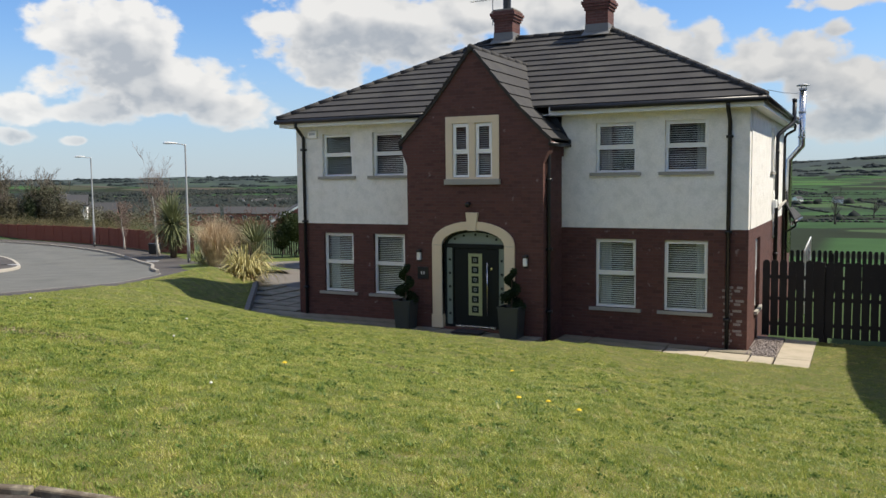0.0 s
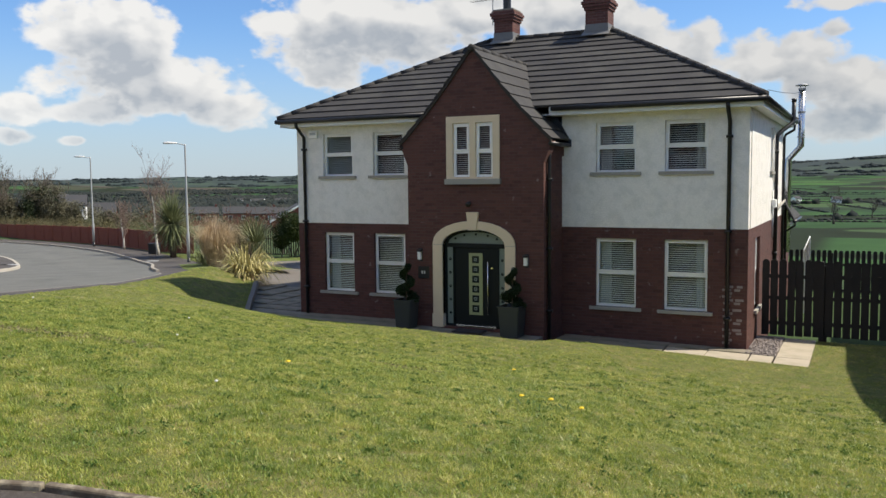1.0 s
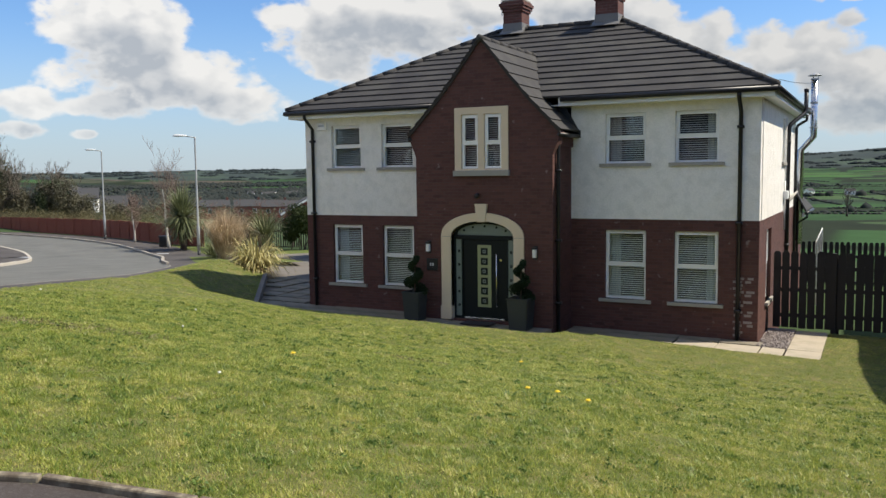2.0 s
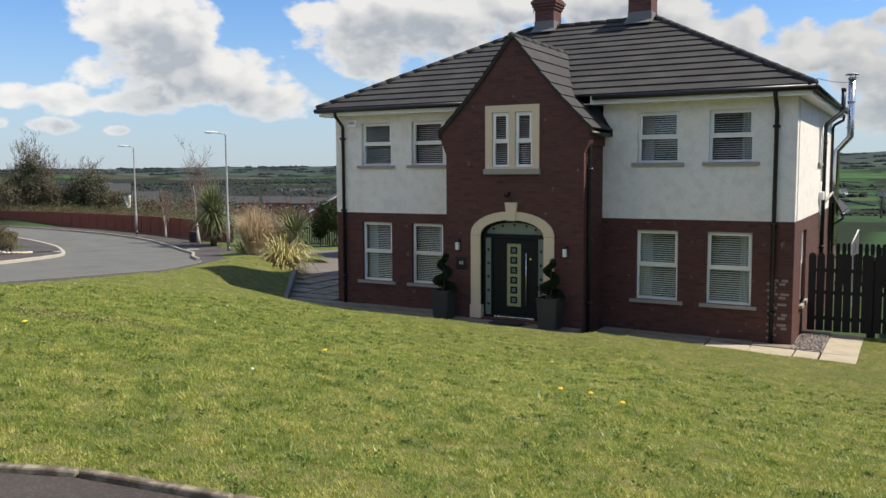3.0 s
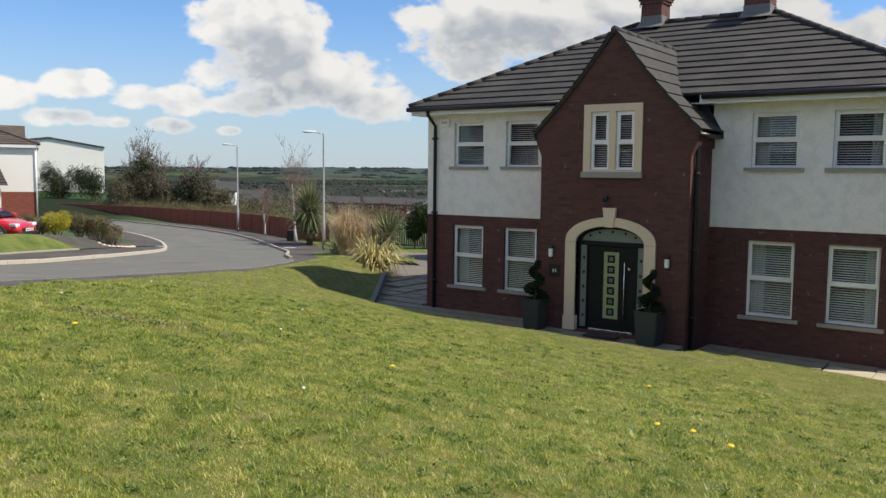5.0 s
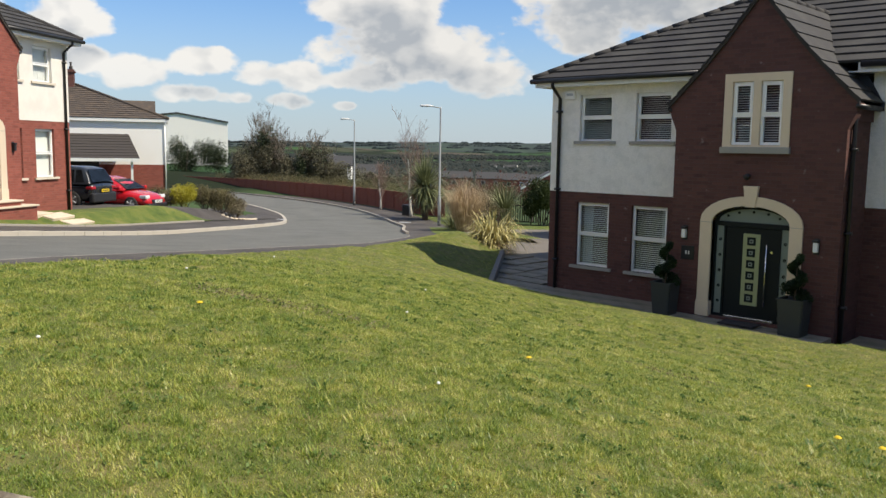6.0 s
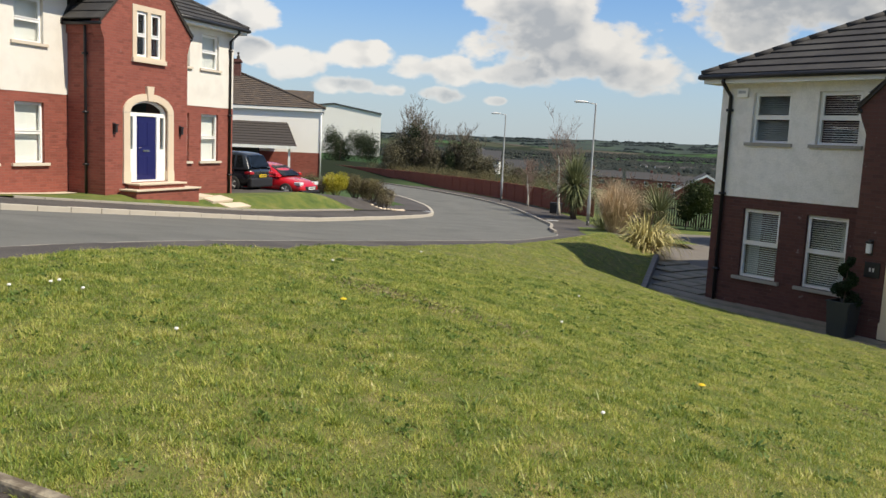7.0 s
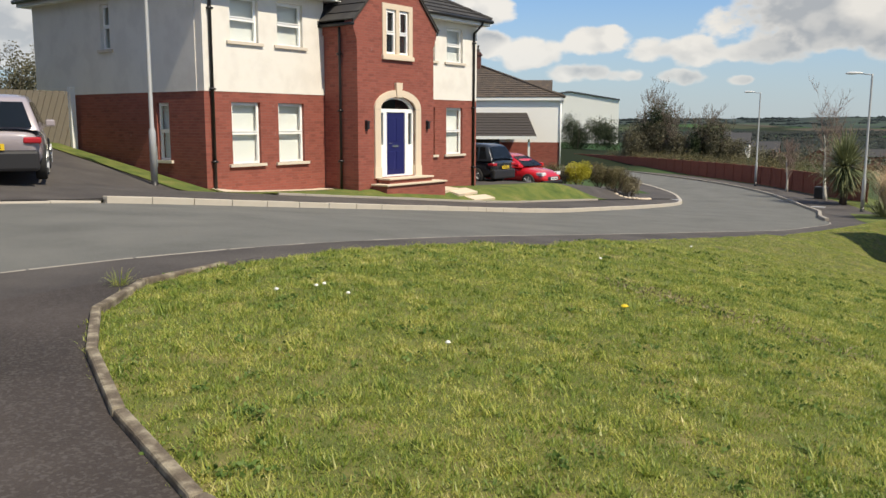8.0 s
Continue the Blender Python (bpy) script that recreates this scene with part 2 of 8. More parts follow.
M_BRICK_A = brick_material("brick_dark_red", (0.126, 0.050, 0.041), (0.090, 0.037, 0.032), (0.108, 0.060, 0.051), 0.3)
M_BRICK_B = brick_material("brick_red", (0.31, 0.088, 0.062), (0.235, 0.064, 0.046), (0.25, 0.108, 0.083), 0.15)
M_BRICK_CH = brick_material("brick_chimney", (0.15, 0.056, 0.046), (0.105, 0.040, 0.034), (0.15, 0.10, 0.085))
M_RENDER_A = material("roughcast_grey_white", (0.96, 0.93, 0.87), 0.92, vary=0.30, scale=3.2, fine=42.0, bump=0.03, other=(0.76, 0.745, 0.69), other_amount=0.7)
M_RENDER_B = material("smooth_render_cream", (0.80, 0.765, 0.70), 0.9, vary=0.12, scale=1.3, fine=60.0, bump=0.004, other=(0.66, 0.625, 0.57), other_amount=0.6)
M_STONE = material("cast_stone", (0.76, 0.62, 0.44), 0.85, vary=0.15, scale=2.0, fine=80.0, bump=0.003)
M_STONE_B = material("cast_stone_pale", (0.70, 0.58, 0.44), 0.85, vary=0.12, scale=2.0, fine=80.0, bump=0.003)
M_SILL = material("concrete_sill", (0.36, 0.34, 0.30), 0.88, vary=0.2, scale=3.0, fine=90.0, bump=0.003)
M_SILL_B = material("painted_sill", (0.66, 0.58, 0.48), 0.8, vary=0.12, scale=3.0, fine=90.0)
M_UPVC = material("white_upvc", (0.95, 0.95, 0.93), 0.35, vary=0.05, scale=2.0, fine=30.0)
M_FASCIA = material("white_fascia", (0.86, 0.86, 0.83), 0.5, vary=0.1, scale=1.5, fine=30.0)
M_BLACK_PVC = material("black_plastic", (0.018, 0.018, 0.02), 0.4, vary=0.2, scale=4.0, fine=60.0)
M_TILE = material("concrete_tile_charcoal", (0.038, 0.036, 0.036), 0.85, vary=0.4, scale=1.4, fine=45.0, bump=0.004, other=(0.062, 0.060, 0.055), other_amount=0.6)
M_TILE_C = material("weathered_tile_brown", (0.075, 0.060, 0.050), 0.9, vary=0.35, scale=2.2, fine=14.0, bump=0.006, other=(0.115, 0.085, 0.062), other_amount=0.8)
M_TILE_D = material("flat_tile_dark", (0.050, 0.042, 0.037), 0.85, vary=0.25, scale=2.0, fine=30.0, bump=0.004)
M_MORTAR = material("ridge_mortar", (0.24, 0.23, 0.20), 0.9, vary=0.25, scale=4.0, fine=60.0, bump=0.004)
M_LEAD = material("lead_flashing", (0.17, 0.17, 0.17), 0.6, vary=0.3, scale=6.0, fine=50.0)
M_GLASS = glass_material("window_glass")
M_FROST = material("frosted_glass", (0.20, 0.245, 0.225), 0.35, vary=0.1, scale=3.0, fine=40.0, spec=0.6)
M_BLIND = material("blind_slat", (0.86, 0.86, 0.82), 0.55, vary=0.06)
M_BLIND_WHITE = material("blind_fabric_white", (0.82, 0.81, 0.77), 0.8, vary=0.05, scale=1.0)
M_CURTAIN = material("curtain_fabric", (0.50, 0.52, 0.55), 0.9, vary=0.1, scale=4.0, fine=20.0)
# near-black rooms: the dimness behind the panes is put into this colour
M_ROOM = material("darkened_room_plaster", (0.07, 0.065, 0.06), 0.9)
M_DOOR_BLACK = material("door_dark", (0.010, 0.014, 0.015), 0.5, vary=0.1, spec=0.2)
M_DOOR_BLUE = material("door_blue", (0.012, 0.014, 0.10), 0.35, vary=0.1)
M_CHROME = material("brushed_steel", (0.72, 0.72, 0.72), 0.25, metal=1.0, vary=0.05)
M_GALV = material("galvanised_steel", (0.40, 0.41, 0.41), 0.55, metal=0.15, vary=0.15, scale=5.0, fine=60.0)
M_GREEN_GOLD = material("door_panel_gold", (0.34, 0.37, 0.20), 0.4, vary=0.1)
M_CONCRETE = material("kerb_concrete", (0.34, 0.31, 0.265), 0.92, vary=0.25, scale=2.5, fine=70.0, bump=0.004, coords="Object")
M_PAVING = material("paving_slab", (0.27, 0.235, 0.18), 0.9, vary=0.4, scale=1.6, fine=60.0, bump=0.003, other=(0.15, 0.14, 0.095), other_amount=0.8)
M_KERB = material("kerb_pale_concrete", (0.46, 0.42, 0.355), 0.92, vary=0.3, scale=2.5, fine=70.0, bump=0.004)
M_FLAG = material("worn_flagstone", (0.46, 0.40, 0.31), 0.9, vary=0.35, scale=2.2, fine=50.0, bump=0.004, other=(0.30, 0.27, 0.20), other_amount=0.6)
M_SANDSTONE = material("sandstone_slab", (0.62, 0.52, 0.40), 0.9, vary=0.2, scale=2.0, fine=50.0, bump=0.003)
M_ROAD = ground_material("asphalt_road", [(0.32, (0.088, 0.090, 0.082)), (0.5, (0.122, 0.124, 0.113)), (0.68, (0.152, 0.152, 0.138))], 0.8, 130.0, 0.004, 0.92, speck=(90.0, 0.25, (0.22, 0.215, 0.20)))
M_FOOTWAY = ground_material("asphalt_footway", [(0.34, (0.040, 0.035, 0.033)), (0.5, (0.066, 0.058, 0.053)), (0.66, (0.092, 0.082, 0.075))], 0.9, 110.0, 0.004, 0.9, speck=(70.0, 0.2, (0.13, 0.12, 0.11)))
M_DRIVE = ground_material("damp_tarmac", [(0.36, (0.028, 0.022, 0.019)), (0.5, (0.044, 0.035, 0.031)), (0.62, (0.062, 0.051, 0.046)), (0.72, (0.13, 0.12, 0.112))], 0.75, 120.0, 0.005, 0.9, speck=(70.0, 0.25, (0.16, 0.15, 0.14)))
M_LAWN = ground_material("lawn_soil", [(0.28, (0.070, 0.090, 0.018)), (0.44, (0.105, 0.125, 0.026)), (0.56, (0.15, 0.145, 0.042)), (0.66, (0.22, 0.18, 0.075))], 3.2, 55.0, 0.03, 1.0)
M_GRAVEL = ground_material("gravel", [(0.3, (0.16, 0.13, 0.12)), (0.7, (0.34, 0.30, 0.28))], 14.0, 40.0, 0.02, 1.0, speck=(30.0, 0.6, (0.42, 0.38, 0.35)))


# ---- building helpers ----
def finish(bm, name, mat, smooth=False):
    me = bpy.data.meshes.new(name)
    bmesh.ops.recalc_face_normals(bm, faces=bm.faces)
    uv = bm.loops.layers.uv.new("UVMap")
    for f in bm.faces:
        a = f.normal
        f.smooth = smooth
        for l in f.loops:
            c = l.vert.co
            if abs(a.z) > 0.75:
                l[uv].uv = (c.x, c.y)
            elif abs(a.x) > abs(a.y):
                l[uv].uv = (c.y, c.z)
            else:
                l[uv].uv = (c.x, c.z)
    bm.to_mesh(me)
    bm.free()
    me.materials.append(mat)
    return me


def part(name, bm, mat, parent=None, label="", smooth=False):
    ob = new(name, finish(bm, name, mat, smooth))
    if parent:
        ob.parent = parent
    if label:
        ob["label"] = label
    return ob


def anchor(name, m, label, category, group="", kind=""):
    ob = new(name)
    ob.matrix_world = m
    ob.empty_display_size = 0.2
    return tagged(ob, label, category, group, kind)


def box(bm, x0, x1, y0, y1, z0, z1, m=None):
    v = [bm.verts.new((x, y, z)) for z in (z0, z1) for x, y in ((x0, y0), (x1, y0), (x1, y1), (x0, y1))]
    if m:
        for q in v:
            q.co = m @ q.co
    for q in ((0, 3, 2, 1), (4, 5, 6, 7), (0, 1, 5, 4), (1, 2, 6, 5), (2, 3, 7, 6), (3, 0, 4, 7)):
        bm.faces.new([v[i] for i in q])
    return v


def box_bm(*a, m=None, bevel=0.0):
    bm = bmesh.new()
    box(bm, *a, m=m)
    if bevel:
        bmesh.ops.bevel(bm, geom=list(bm.edges), offset=bevel, segments=2, affect="EDGES", profile=0.5)
    return bm


def tube(bm, points, radius, sides=8, cap=True):
    """A round bar along points; radius may be one per point."""
    pts = [Vector(p) for p in points]
    rad = radius if isinstance(radius, (list, tuple)) else [radius] * len(pts)
    rings, side = [], None
    for i, p in enumerate(pts):
        d = (pts[min(i + 1, len(pts) - 1)] - pts[max(i - 1, 0)]).normalized()
        ref = Vector((0, 0, 1)) if abs(d.z) < 0.9 else Vector((1, 0, 0))
        a = d.cross(ref).normalized() if side is None else (side - d * side.dot(d)).normalized()
        side = a
        b = d.cross(a)
        rings.append([bm.verts.new(p + (a * math.cos(k * 2 * math.pi / sides) + b * math.sin(k * 2 * math.pi / sides)) * rad[i]) for k in range(sides)])
    for r, s in zip(rings, rings[1:]):
        for k in range(sides):
            bm.faces.new((r[k], r[(k + 1) % sides], s[(k + 1) % sides], s[k]))
    if cap:
        bm.faces.new(rings[0][::-1])
        bm.faces.new(rings[-1])


def plate(outline, holes, place, depth):
    """A flat slab with holes: outline and holes are lists of (a, b); place(a, b, d) gives the point at depth d."""
    bm = bmesh.new()
    loops = []
    for ring in (outline, *holes):
        vs = [bm.verts.new(place(a, b, 0.0)) for a, b in ring]
        loops.append(vs)
        for i in range(len(vs)):
            bm.edges.new((vs[i], vs[(i + 1) % len(vs)]))
    bmesh.ops.triangle_fill(bm, use_beauty=True, use_dissolve=False, edges=list(bm.edges))
    front = list(bm.faces)
    back = {}
    for ring, vs in zip((outline, *holes), loops):
        for (a, b), v in zip(ring, vs):
            back[v] = bm.verts.new(place(a, b, depth))
    for f in front:
        bm.faces.new([back[v] for v in reversed(f.verts)])
    for vs in loops:
        for i in range(len(vs)):
            a, b = vs[i], vs[(i + 1) % len(vs)]
            bm.faces.new((a, b, back[b], back[a]))
    return bm


def rect(x0, x1, z0, z1):
    return [(x0, z0), (x1, z0), (x1, z1), (x0, z1)]


def arch(cx, half, z0, spring, rise, steps=14):
    pts = [(cx - half, z0), (cx + half, z0)]
    return pts + [(cx + half * math.cos(a), spring + rise * math.sin(a)) for a in (math.pi * i / steps for i in range(steps + 1))]


def sheet(name, xs, ys, height, mat, keep=None):
    """A ground sheet over the grid xs, ys; keep(x, y) picks the cells by their middles."""
    me = bpy.data.meshes.new(name)
    idx, verts, faces = {}, [], []

    def at(i, j):
        if (i, j) not in idx:
            idx[(i, j)] = len(verts)
            verts.append((xs[i], ys[j], height(xs[i], ys[j])))
        return idx[(i, j)]
    for i in range(len(xs) - 1):
        for j in range(len(ys) - 1):
            if keep is None or keep((xs[i] + xs[i + 1]) / 2, (ys[j] + ys[j + 1]) / 2):
                faces.append((at(i, j), at(i + 1, j), at(i + 1, j + 1), at(i, j + 1)))
    me.from_pydata(verts, [], faces)
    me.polygons.foreach_set("use_smooth", [True] * len(me.polygons))
    me.materials.append(mat)
    return new(name, me)


# ---- the lie of the land ----
B_AT, B_YAW = (-10.54, -15.69), 122.53
B_ALONG = (math.cos(radians(B_YAW)), math.sin(radians(B_YAW)))
B_OUT = (B_ALONG[1], -B_ALONG[0])


def along_out(x, y):
    """Metres along the far house's front, and out from it towards the road."""
    a, b = x - B_AT[0], y - B_AT[1]
    return a * B_ALONG[0] + b * B_ALONG[1], a * B_OUT[0] + b * B_OUT[1]


def from_along(u, n):
    return B_AT[0] + u * B_ALONG[0] + n * B_OUT[0], B_AT[1] + u * B_ALONG[1] + n * B_OUT[1]


ROAD_U = (-40, -16, -12, -9, -6.5, -4, 0, 5, 10, 19, 27, 43, 80, 140)
ROAD_Z = (2.0, 2.05, 2.13, 2.2, 2.1, 1.86, 1.47, 1.0, 0.52, 0.0, -0.5, -0.7, -1.5, -3.0)
BANK_U = (-12, -6, -3, 0, 3.5, 5.5, 8, 12, 15, 18, 22, 26, 40)
BANK_Z = (2.4, 2.3, 1.95, 1.56, 1.42, 1.42, 1.22, 1.05, 1.05, 0.8, 0.35, 0.3, 0.5)
# where the lawn meets the path, the door platform and the low wall
EDGE = [(30.0, -1.2, -0.34), (13.4, -1.2, -0.31), (10.4, -1.05, -0.26), (8.8, -0.95, -0.23), (8.65, -1.45, -0.17), (7.9, -1.6, -0.14), (7.85, -2.2, -0.10), (3.85, -2.2, -0.04), (2.1, -1.88, -0.11), (0.7, -1.42, -0.16), (-0.9, -1.2, -0.2), (-3.85, 2.8, 0.26)]
LAWN_N = 12.9


def road_z(u):
    return float(sum(np.interp(u + d, ROAD_U, ROAD_Z) for d in (-1.5, -0.5, 0.5, 1.5)) / 4)


def smoothstep(a, b, v):
    k = min(1.0, max(0.0, (v - a) / (b - a)))
    return k * k * (3 - 2 * k)


def seg_dist(x, y):
    best, zz = 1e9, 0
    for (ax, ay, az), (bx, by, bz) in zip(EDGE, EDGE[1:]):
        dx, dy = bx - ax, by - ay
        k = min(1.0, max(0.0, ((x - ax) * dx + (y - ay) * dy) / (dx * dx + dy * dy)))
        d = math.hypot(x - ax - k * dx, y - ay - k * dy)
        if d < best:
            best, zz = d, az + (bz - az) * k
    return best, zz


def path_z(x):
    return -0.22 - 0.012 * max(-2.0, min(10.0, x - 6.0))


def crest(u, n):
    """The bank that the lawn forms over the footway as the road falls away."""
    return 0.40 * smoothstep(4.5, 10.0, u) * (1 - smoothstep(12.8, 16.0, u)) * math.exp(-((n - 14.0) / 0.85) ** 2)


def berm(x, d):
    """The lawn swells before it drops to the paving along the house."""
    h = float(np.interp(x, (-1.8, -0.3, 8.5, 10.2, 12.5), (0.0, 0.21, 0.21, 0.15, 0.03)))
    return h * smoothstep(0.0, 0.85, d) * (1 - smoothstep(1.2, 6.0, d))


def lawn_z(x, y):
    u, n = along_out(x, y)
    r = road_z(u) + 0.03
    d1 = max(0.0, n - LAWN_N)
    d2, z0 = seg_dist(x, y)
    if y > -1.2 and x > -0.9:
        return path_z(x)
    a, b = d2 ** 1.5, d1 ** 1.5
    return (r * a + z0 * b) / (a + b + 1e-9) + crest(u, n) * smoothstep(0.0, 0.8, d2) + berm(x, d2)


def yard_z(x, y):
    u, n = along_out(x, y)
    k = (1 - smoothstep(0.0, 7.0, n - 12.6)) * smoothstep(-1.5, 6.0, y)
    return path_z(x) + (road_z(u) + 0.03 - path_z(x)) * k


INNER = OUTER = ()


def line_dist(x, y, line):
    """Distance to a plan line, negative on its left."""
    best, sign = 1e9, 1.0
    for (ax, ay), (bx, by) in zip(line, line[1:]):
        dx, dy = bx - ax, by - ay
        k = min(1.0, max(0.0, ((x - ax) * dx + (y - ay) * dy) / (dx * dx + dy * dy + 1e-9)))
        d = math.hypot(x - ax - k * dx, y - ay - k * dy)
        if d < best:
            best, sign = d, (1.0 if dx * (y - ay) - dy * (x - ax) < 0 else -1.0)
    return best * sign


def foot_rise(u):
    """How far the far footway stands above the road: a step, but flush at the drive mouth."""
    return 0.035 + 0.075 * smoothstep(-6.5, -4.3, u)


def bank_z(x, y):
    u, n = along_out(x, y)
    if u > 12 and INNER:
        n = 4.45 + line_dist(x, y, INNER)
    r = road_z(u) + foot_rise(u) + 0.045 * min(2.0, max(0.0, 4.45 - n))
    t = float(np.interp(u, BANK_U, BANK_Z)) + 0.16 * min(14.0, max(0.0, 0.8 - n)) * smoothstep(1.5, -0.5, u)
    w = smoothstep(-6.0, -1.0, u)
    k = smoothstep(2.5, 1.35, n) * w + smoothstep(4.4, 0.0, n) * (1 - w)
    return r * (1 - k) + t * k


def valley_z(x, y):
    p = 0.35 * x + 0.94 * y
    d = math.hypot(x, y)
    z = float(np.interp(p, (-900, -120, 0, 30, 60, 92, 150, 270, 900), (30, 7, 0.3, -1.0, -5.0, -13.0, -16.5, -20, -21)))
    bearing = math.degrees(math.atan2(y, x))
    hill = float(np.interp(bearing, (-60, 60, 76, 84, 92, 110, 130, 150, 175), (60, 80, 82, 86, 60, 36, 22, 16, 30)))
    roll = 9 * noise.noise((x * 0.0016, y * 0.0016, 0.3)) + 5 * noise.noise((x * 0.005, y * 0.005, 2.3)) if d > 200 else 0.0
    k = smoothstep(1100, 2700, d)
    return z + (hill * 0.25 + 14) * k + roll * smoothstep(200, 900, d) * (0.35 + k)


def site_z(x, y):
    u, n = along_out(x, y)
    wall_side = (x + 0.9) * 4.4 + (y + 1.2) * 3.4   # positive on the drive's side of the low wall
    curved = u > 12 and INNER and math.hypot(x + 10, y + 2) < 110
    if curved:
        n = 4.45 + line_dist(x, y, INNER)
        n = n if n < 11.75 else 11.75 + max(0.0, line_dist(x, y, OUTER))
    if n < 4.4:
        z = bank_z(x, y) - 0.05
    elif n < LAWN_N or (curved and n < 18 and x < -11):
        z = road_z(u)
    elif y > -1.2 and wall_side > 0:
        z = min(yard_z(x, y), path_z(x) + 0.4)
    else:
        z = lawn_z(x, y)
    d = math.hypot(x + 10, y + 2)
    k = smoothstep(38, 85, d)
    if curved and -2.5 < n < 14.5:
        k *= smoothstep(2.0, 6.0, abs(n - 7.0)) if d < 95 else 1.0
    if y > 9:
        k = max(k, smoothstep(9, 26, y) * smoothstep(-14, -4, x))
    return z * (1 - k) + valley_z(x, y) * k


# ---- the ground, roads and paving ----
def field_material():
    """Grassland that turns into hedged fields in the distance."""
    m = bpy.data.materials.new("fields")
    m.use_nodes = True
    n = Nodes(m.node_tree)
    out = n.add("ShaderNodeOutputMaterial")
    b = n.add("ShaderNodeBsdfPrincipled")
    n.link(b.outputs[0], out.inputs[0])
    pos = n.add("ShaderNodeNewGeometry").outputs["Position"]
    bent = n.vmath("ADD", pos, (0, 0, 0)).outputs[0]
    sq = n.vmath("MULTIPLY", bent, (0.0042, 0.0075, 0.0)).outputs[0]
    v = n.add("ShaderNodeTexVoronoi", distance="CHEBYCHEV")
    n.link(sq, v.inputs["Vector"])
    v.inputs["Scale"].default_value = 1.0
    v.inputs["Randomness"].default_value = 0.85
    e = n.add("ShaderNodeTexVoronoi", feature="F2", distance="CHEBYCHEV")
    n.link(sq, e.inputs["Vector"])
    e.inputs["Scale"].default_value = 1.0
    e.inputs["Randomness"].default_value = 0.85
    gap = n.math("SUBTRACT", e.outputs["Distance"], v.outputs["Distance"])
    sep = n.add("ShaderNodeSeparateColor")
    n.link(v.outputs["Color"], sep.inputs[0])
    col = n.ramp(sep.outputs[0], [(0.0, (0.027, 0.056, 0.024)), (0.35, (0.036, 0.080, 0.028)), (0.62, (0.055, 0.125, 0.036)), (0.8, (0.055, 0.066, 0.038)), (0.95, (0.090, 0.074, 0.058))])
    hedge = n.smooth(gap, 0.085, 0.05)
    col = n.mix(hedge, col, (0.020, 0.028, 0.014))
    wood = n.noise(pos, 0.0028, 5.0, 0.6)
    col = n.mix(n.smooth(wood.outputs[0], 0.55, 0.61), col, (0.020, 0.028, 0.024))
    grain = n.noise(pos, 0.03, 6.0, 0.65)
    sc = n.add("ShaderNodeVectorMath", operation="SCALE")
    n.link(col, sc.inputs[0])
    n.link(n.math("ADD", n.math("MULTIPLY", grain.outputs[0], 0.8), 0.6), sc.inputs["Scale"])
    col = sc.outputs[0]
    n.link(col, b.inputs["Base Color"])
    b.inputs["Roughness"].default_value = 1.0
    b.inputs["Specular IOR Level"].default_value = 0.1
    return m


M_FIELD = field_material()
def ribbon(name, left, right, height, mat, steps=4, lift=0.0, thick=0.0):
    """A surface between two rows of plan points, laid on height()."""
    bm = bmesh.new()
    rows = []
    for (ax, ay), (bx, by) in zip(left, right):
        rows.append([bm.verts.new((ax + (bx - ax) * k / steps, ay + (by - ay) * k / steps, height(ax + (bx - ax) * k / steps, ay + (by - ay) * k / steps) + lift)) for k in range(steps + 1)])
    for r, s in zip(rows, rows[1:]):
        for k in range(steps):
            bm.faces.new((r[k], r[k + 1], s[k + 1], s[k]))
    me = finish(bm, name, mat, True)
    ob = new(name, me)
    if thick:
        mod = ob.modifiers.new("depth", "SOLIDIFY")
        mod.thickness, mod.offset = thick, -1.0
    return ob


def smooth_line(pts, per=6):
    """A soft curve through plan points."""
    out = []
    p = [pts[0], *pts, pts[-1]]
    for i in range(1, len(p) - 2):
        for k in range(per):
            t = k / per
            c = [0.5 * (2 * p[i][a] + (p[i + 1][a] - p[i - 1][a]) * t + (2 * p[i - 1][a] - 5 * p[i][a] + 4 * p[i + 1][a] - p[i + 2][a]) * t * t + (3 * p[i][a] - p[i - 1][a] - 3 * p[i + 1][a] + p[i + 2][a]) * t ** 3) for a in (0, 1)]
            out.append(tuple(c))
    return out + [pts[-1]]


def inner_kerb():
    straight = [from_along(u, 4.45) for u in (-60, -40, -25, -14, -10, -7, -4, 0, 4, 8, 12, 15)]
    return smooth_line(straight + [(-16.4, 1.7), (-19.6, 5.4), (-24.3, 8.9), (-29.0, 11.5), (-37.0, 14.6), (-48.0, 17.2), (-62.0, 19.0), (-90.0, 20.0)])


def outer_kerb():
    straight = [from_along(u, n) for u, n in ((-60, 6.0), (-40, 7.4), (-25, 8.8), (-14, 10.3), (-10, 11.0), (-7, 11.6), (-4, 11.75), (0, 11.75), (4, 11.75), (8, 11.75), (12, 11.75), (15, 11.75))]
    return smooth_line(straight + [(-11.7, 5.8), (-16.5, 10.3), (-23.2, 14.7), (-29.0, 17.8), (-38.0, 21.2), (-50.0, 24.6), (-63.0, 26.8), (-90.0, 28.0)])


INNER, OUTER = inner_kerb(), outer_kerb()
axis = [s * 70 * math.sinh(k * 0.0457) for s, k in [(-1, k) for k in range(100, 0, -1)] + [(1, k) for k in range(0, 101)]]


def under_road(x, y):
    """True below the carriageway and its footways, where the ground sheet keeps well down."""
    return x < -13.5 and math.hypot(x + 10, y + 2) < 110 and line_dist(x, y, INNER) > -1.2 and line_dist(x, y, OUTER) < 1.0


def before_house(x, y):
    u, n = along_out(x, y)
    return -16 < u < 27 and -12 < n < 4.5


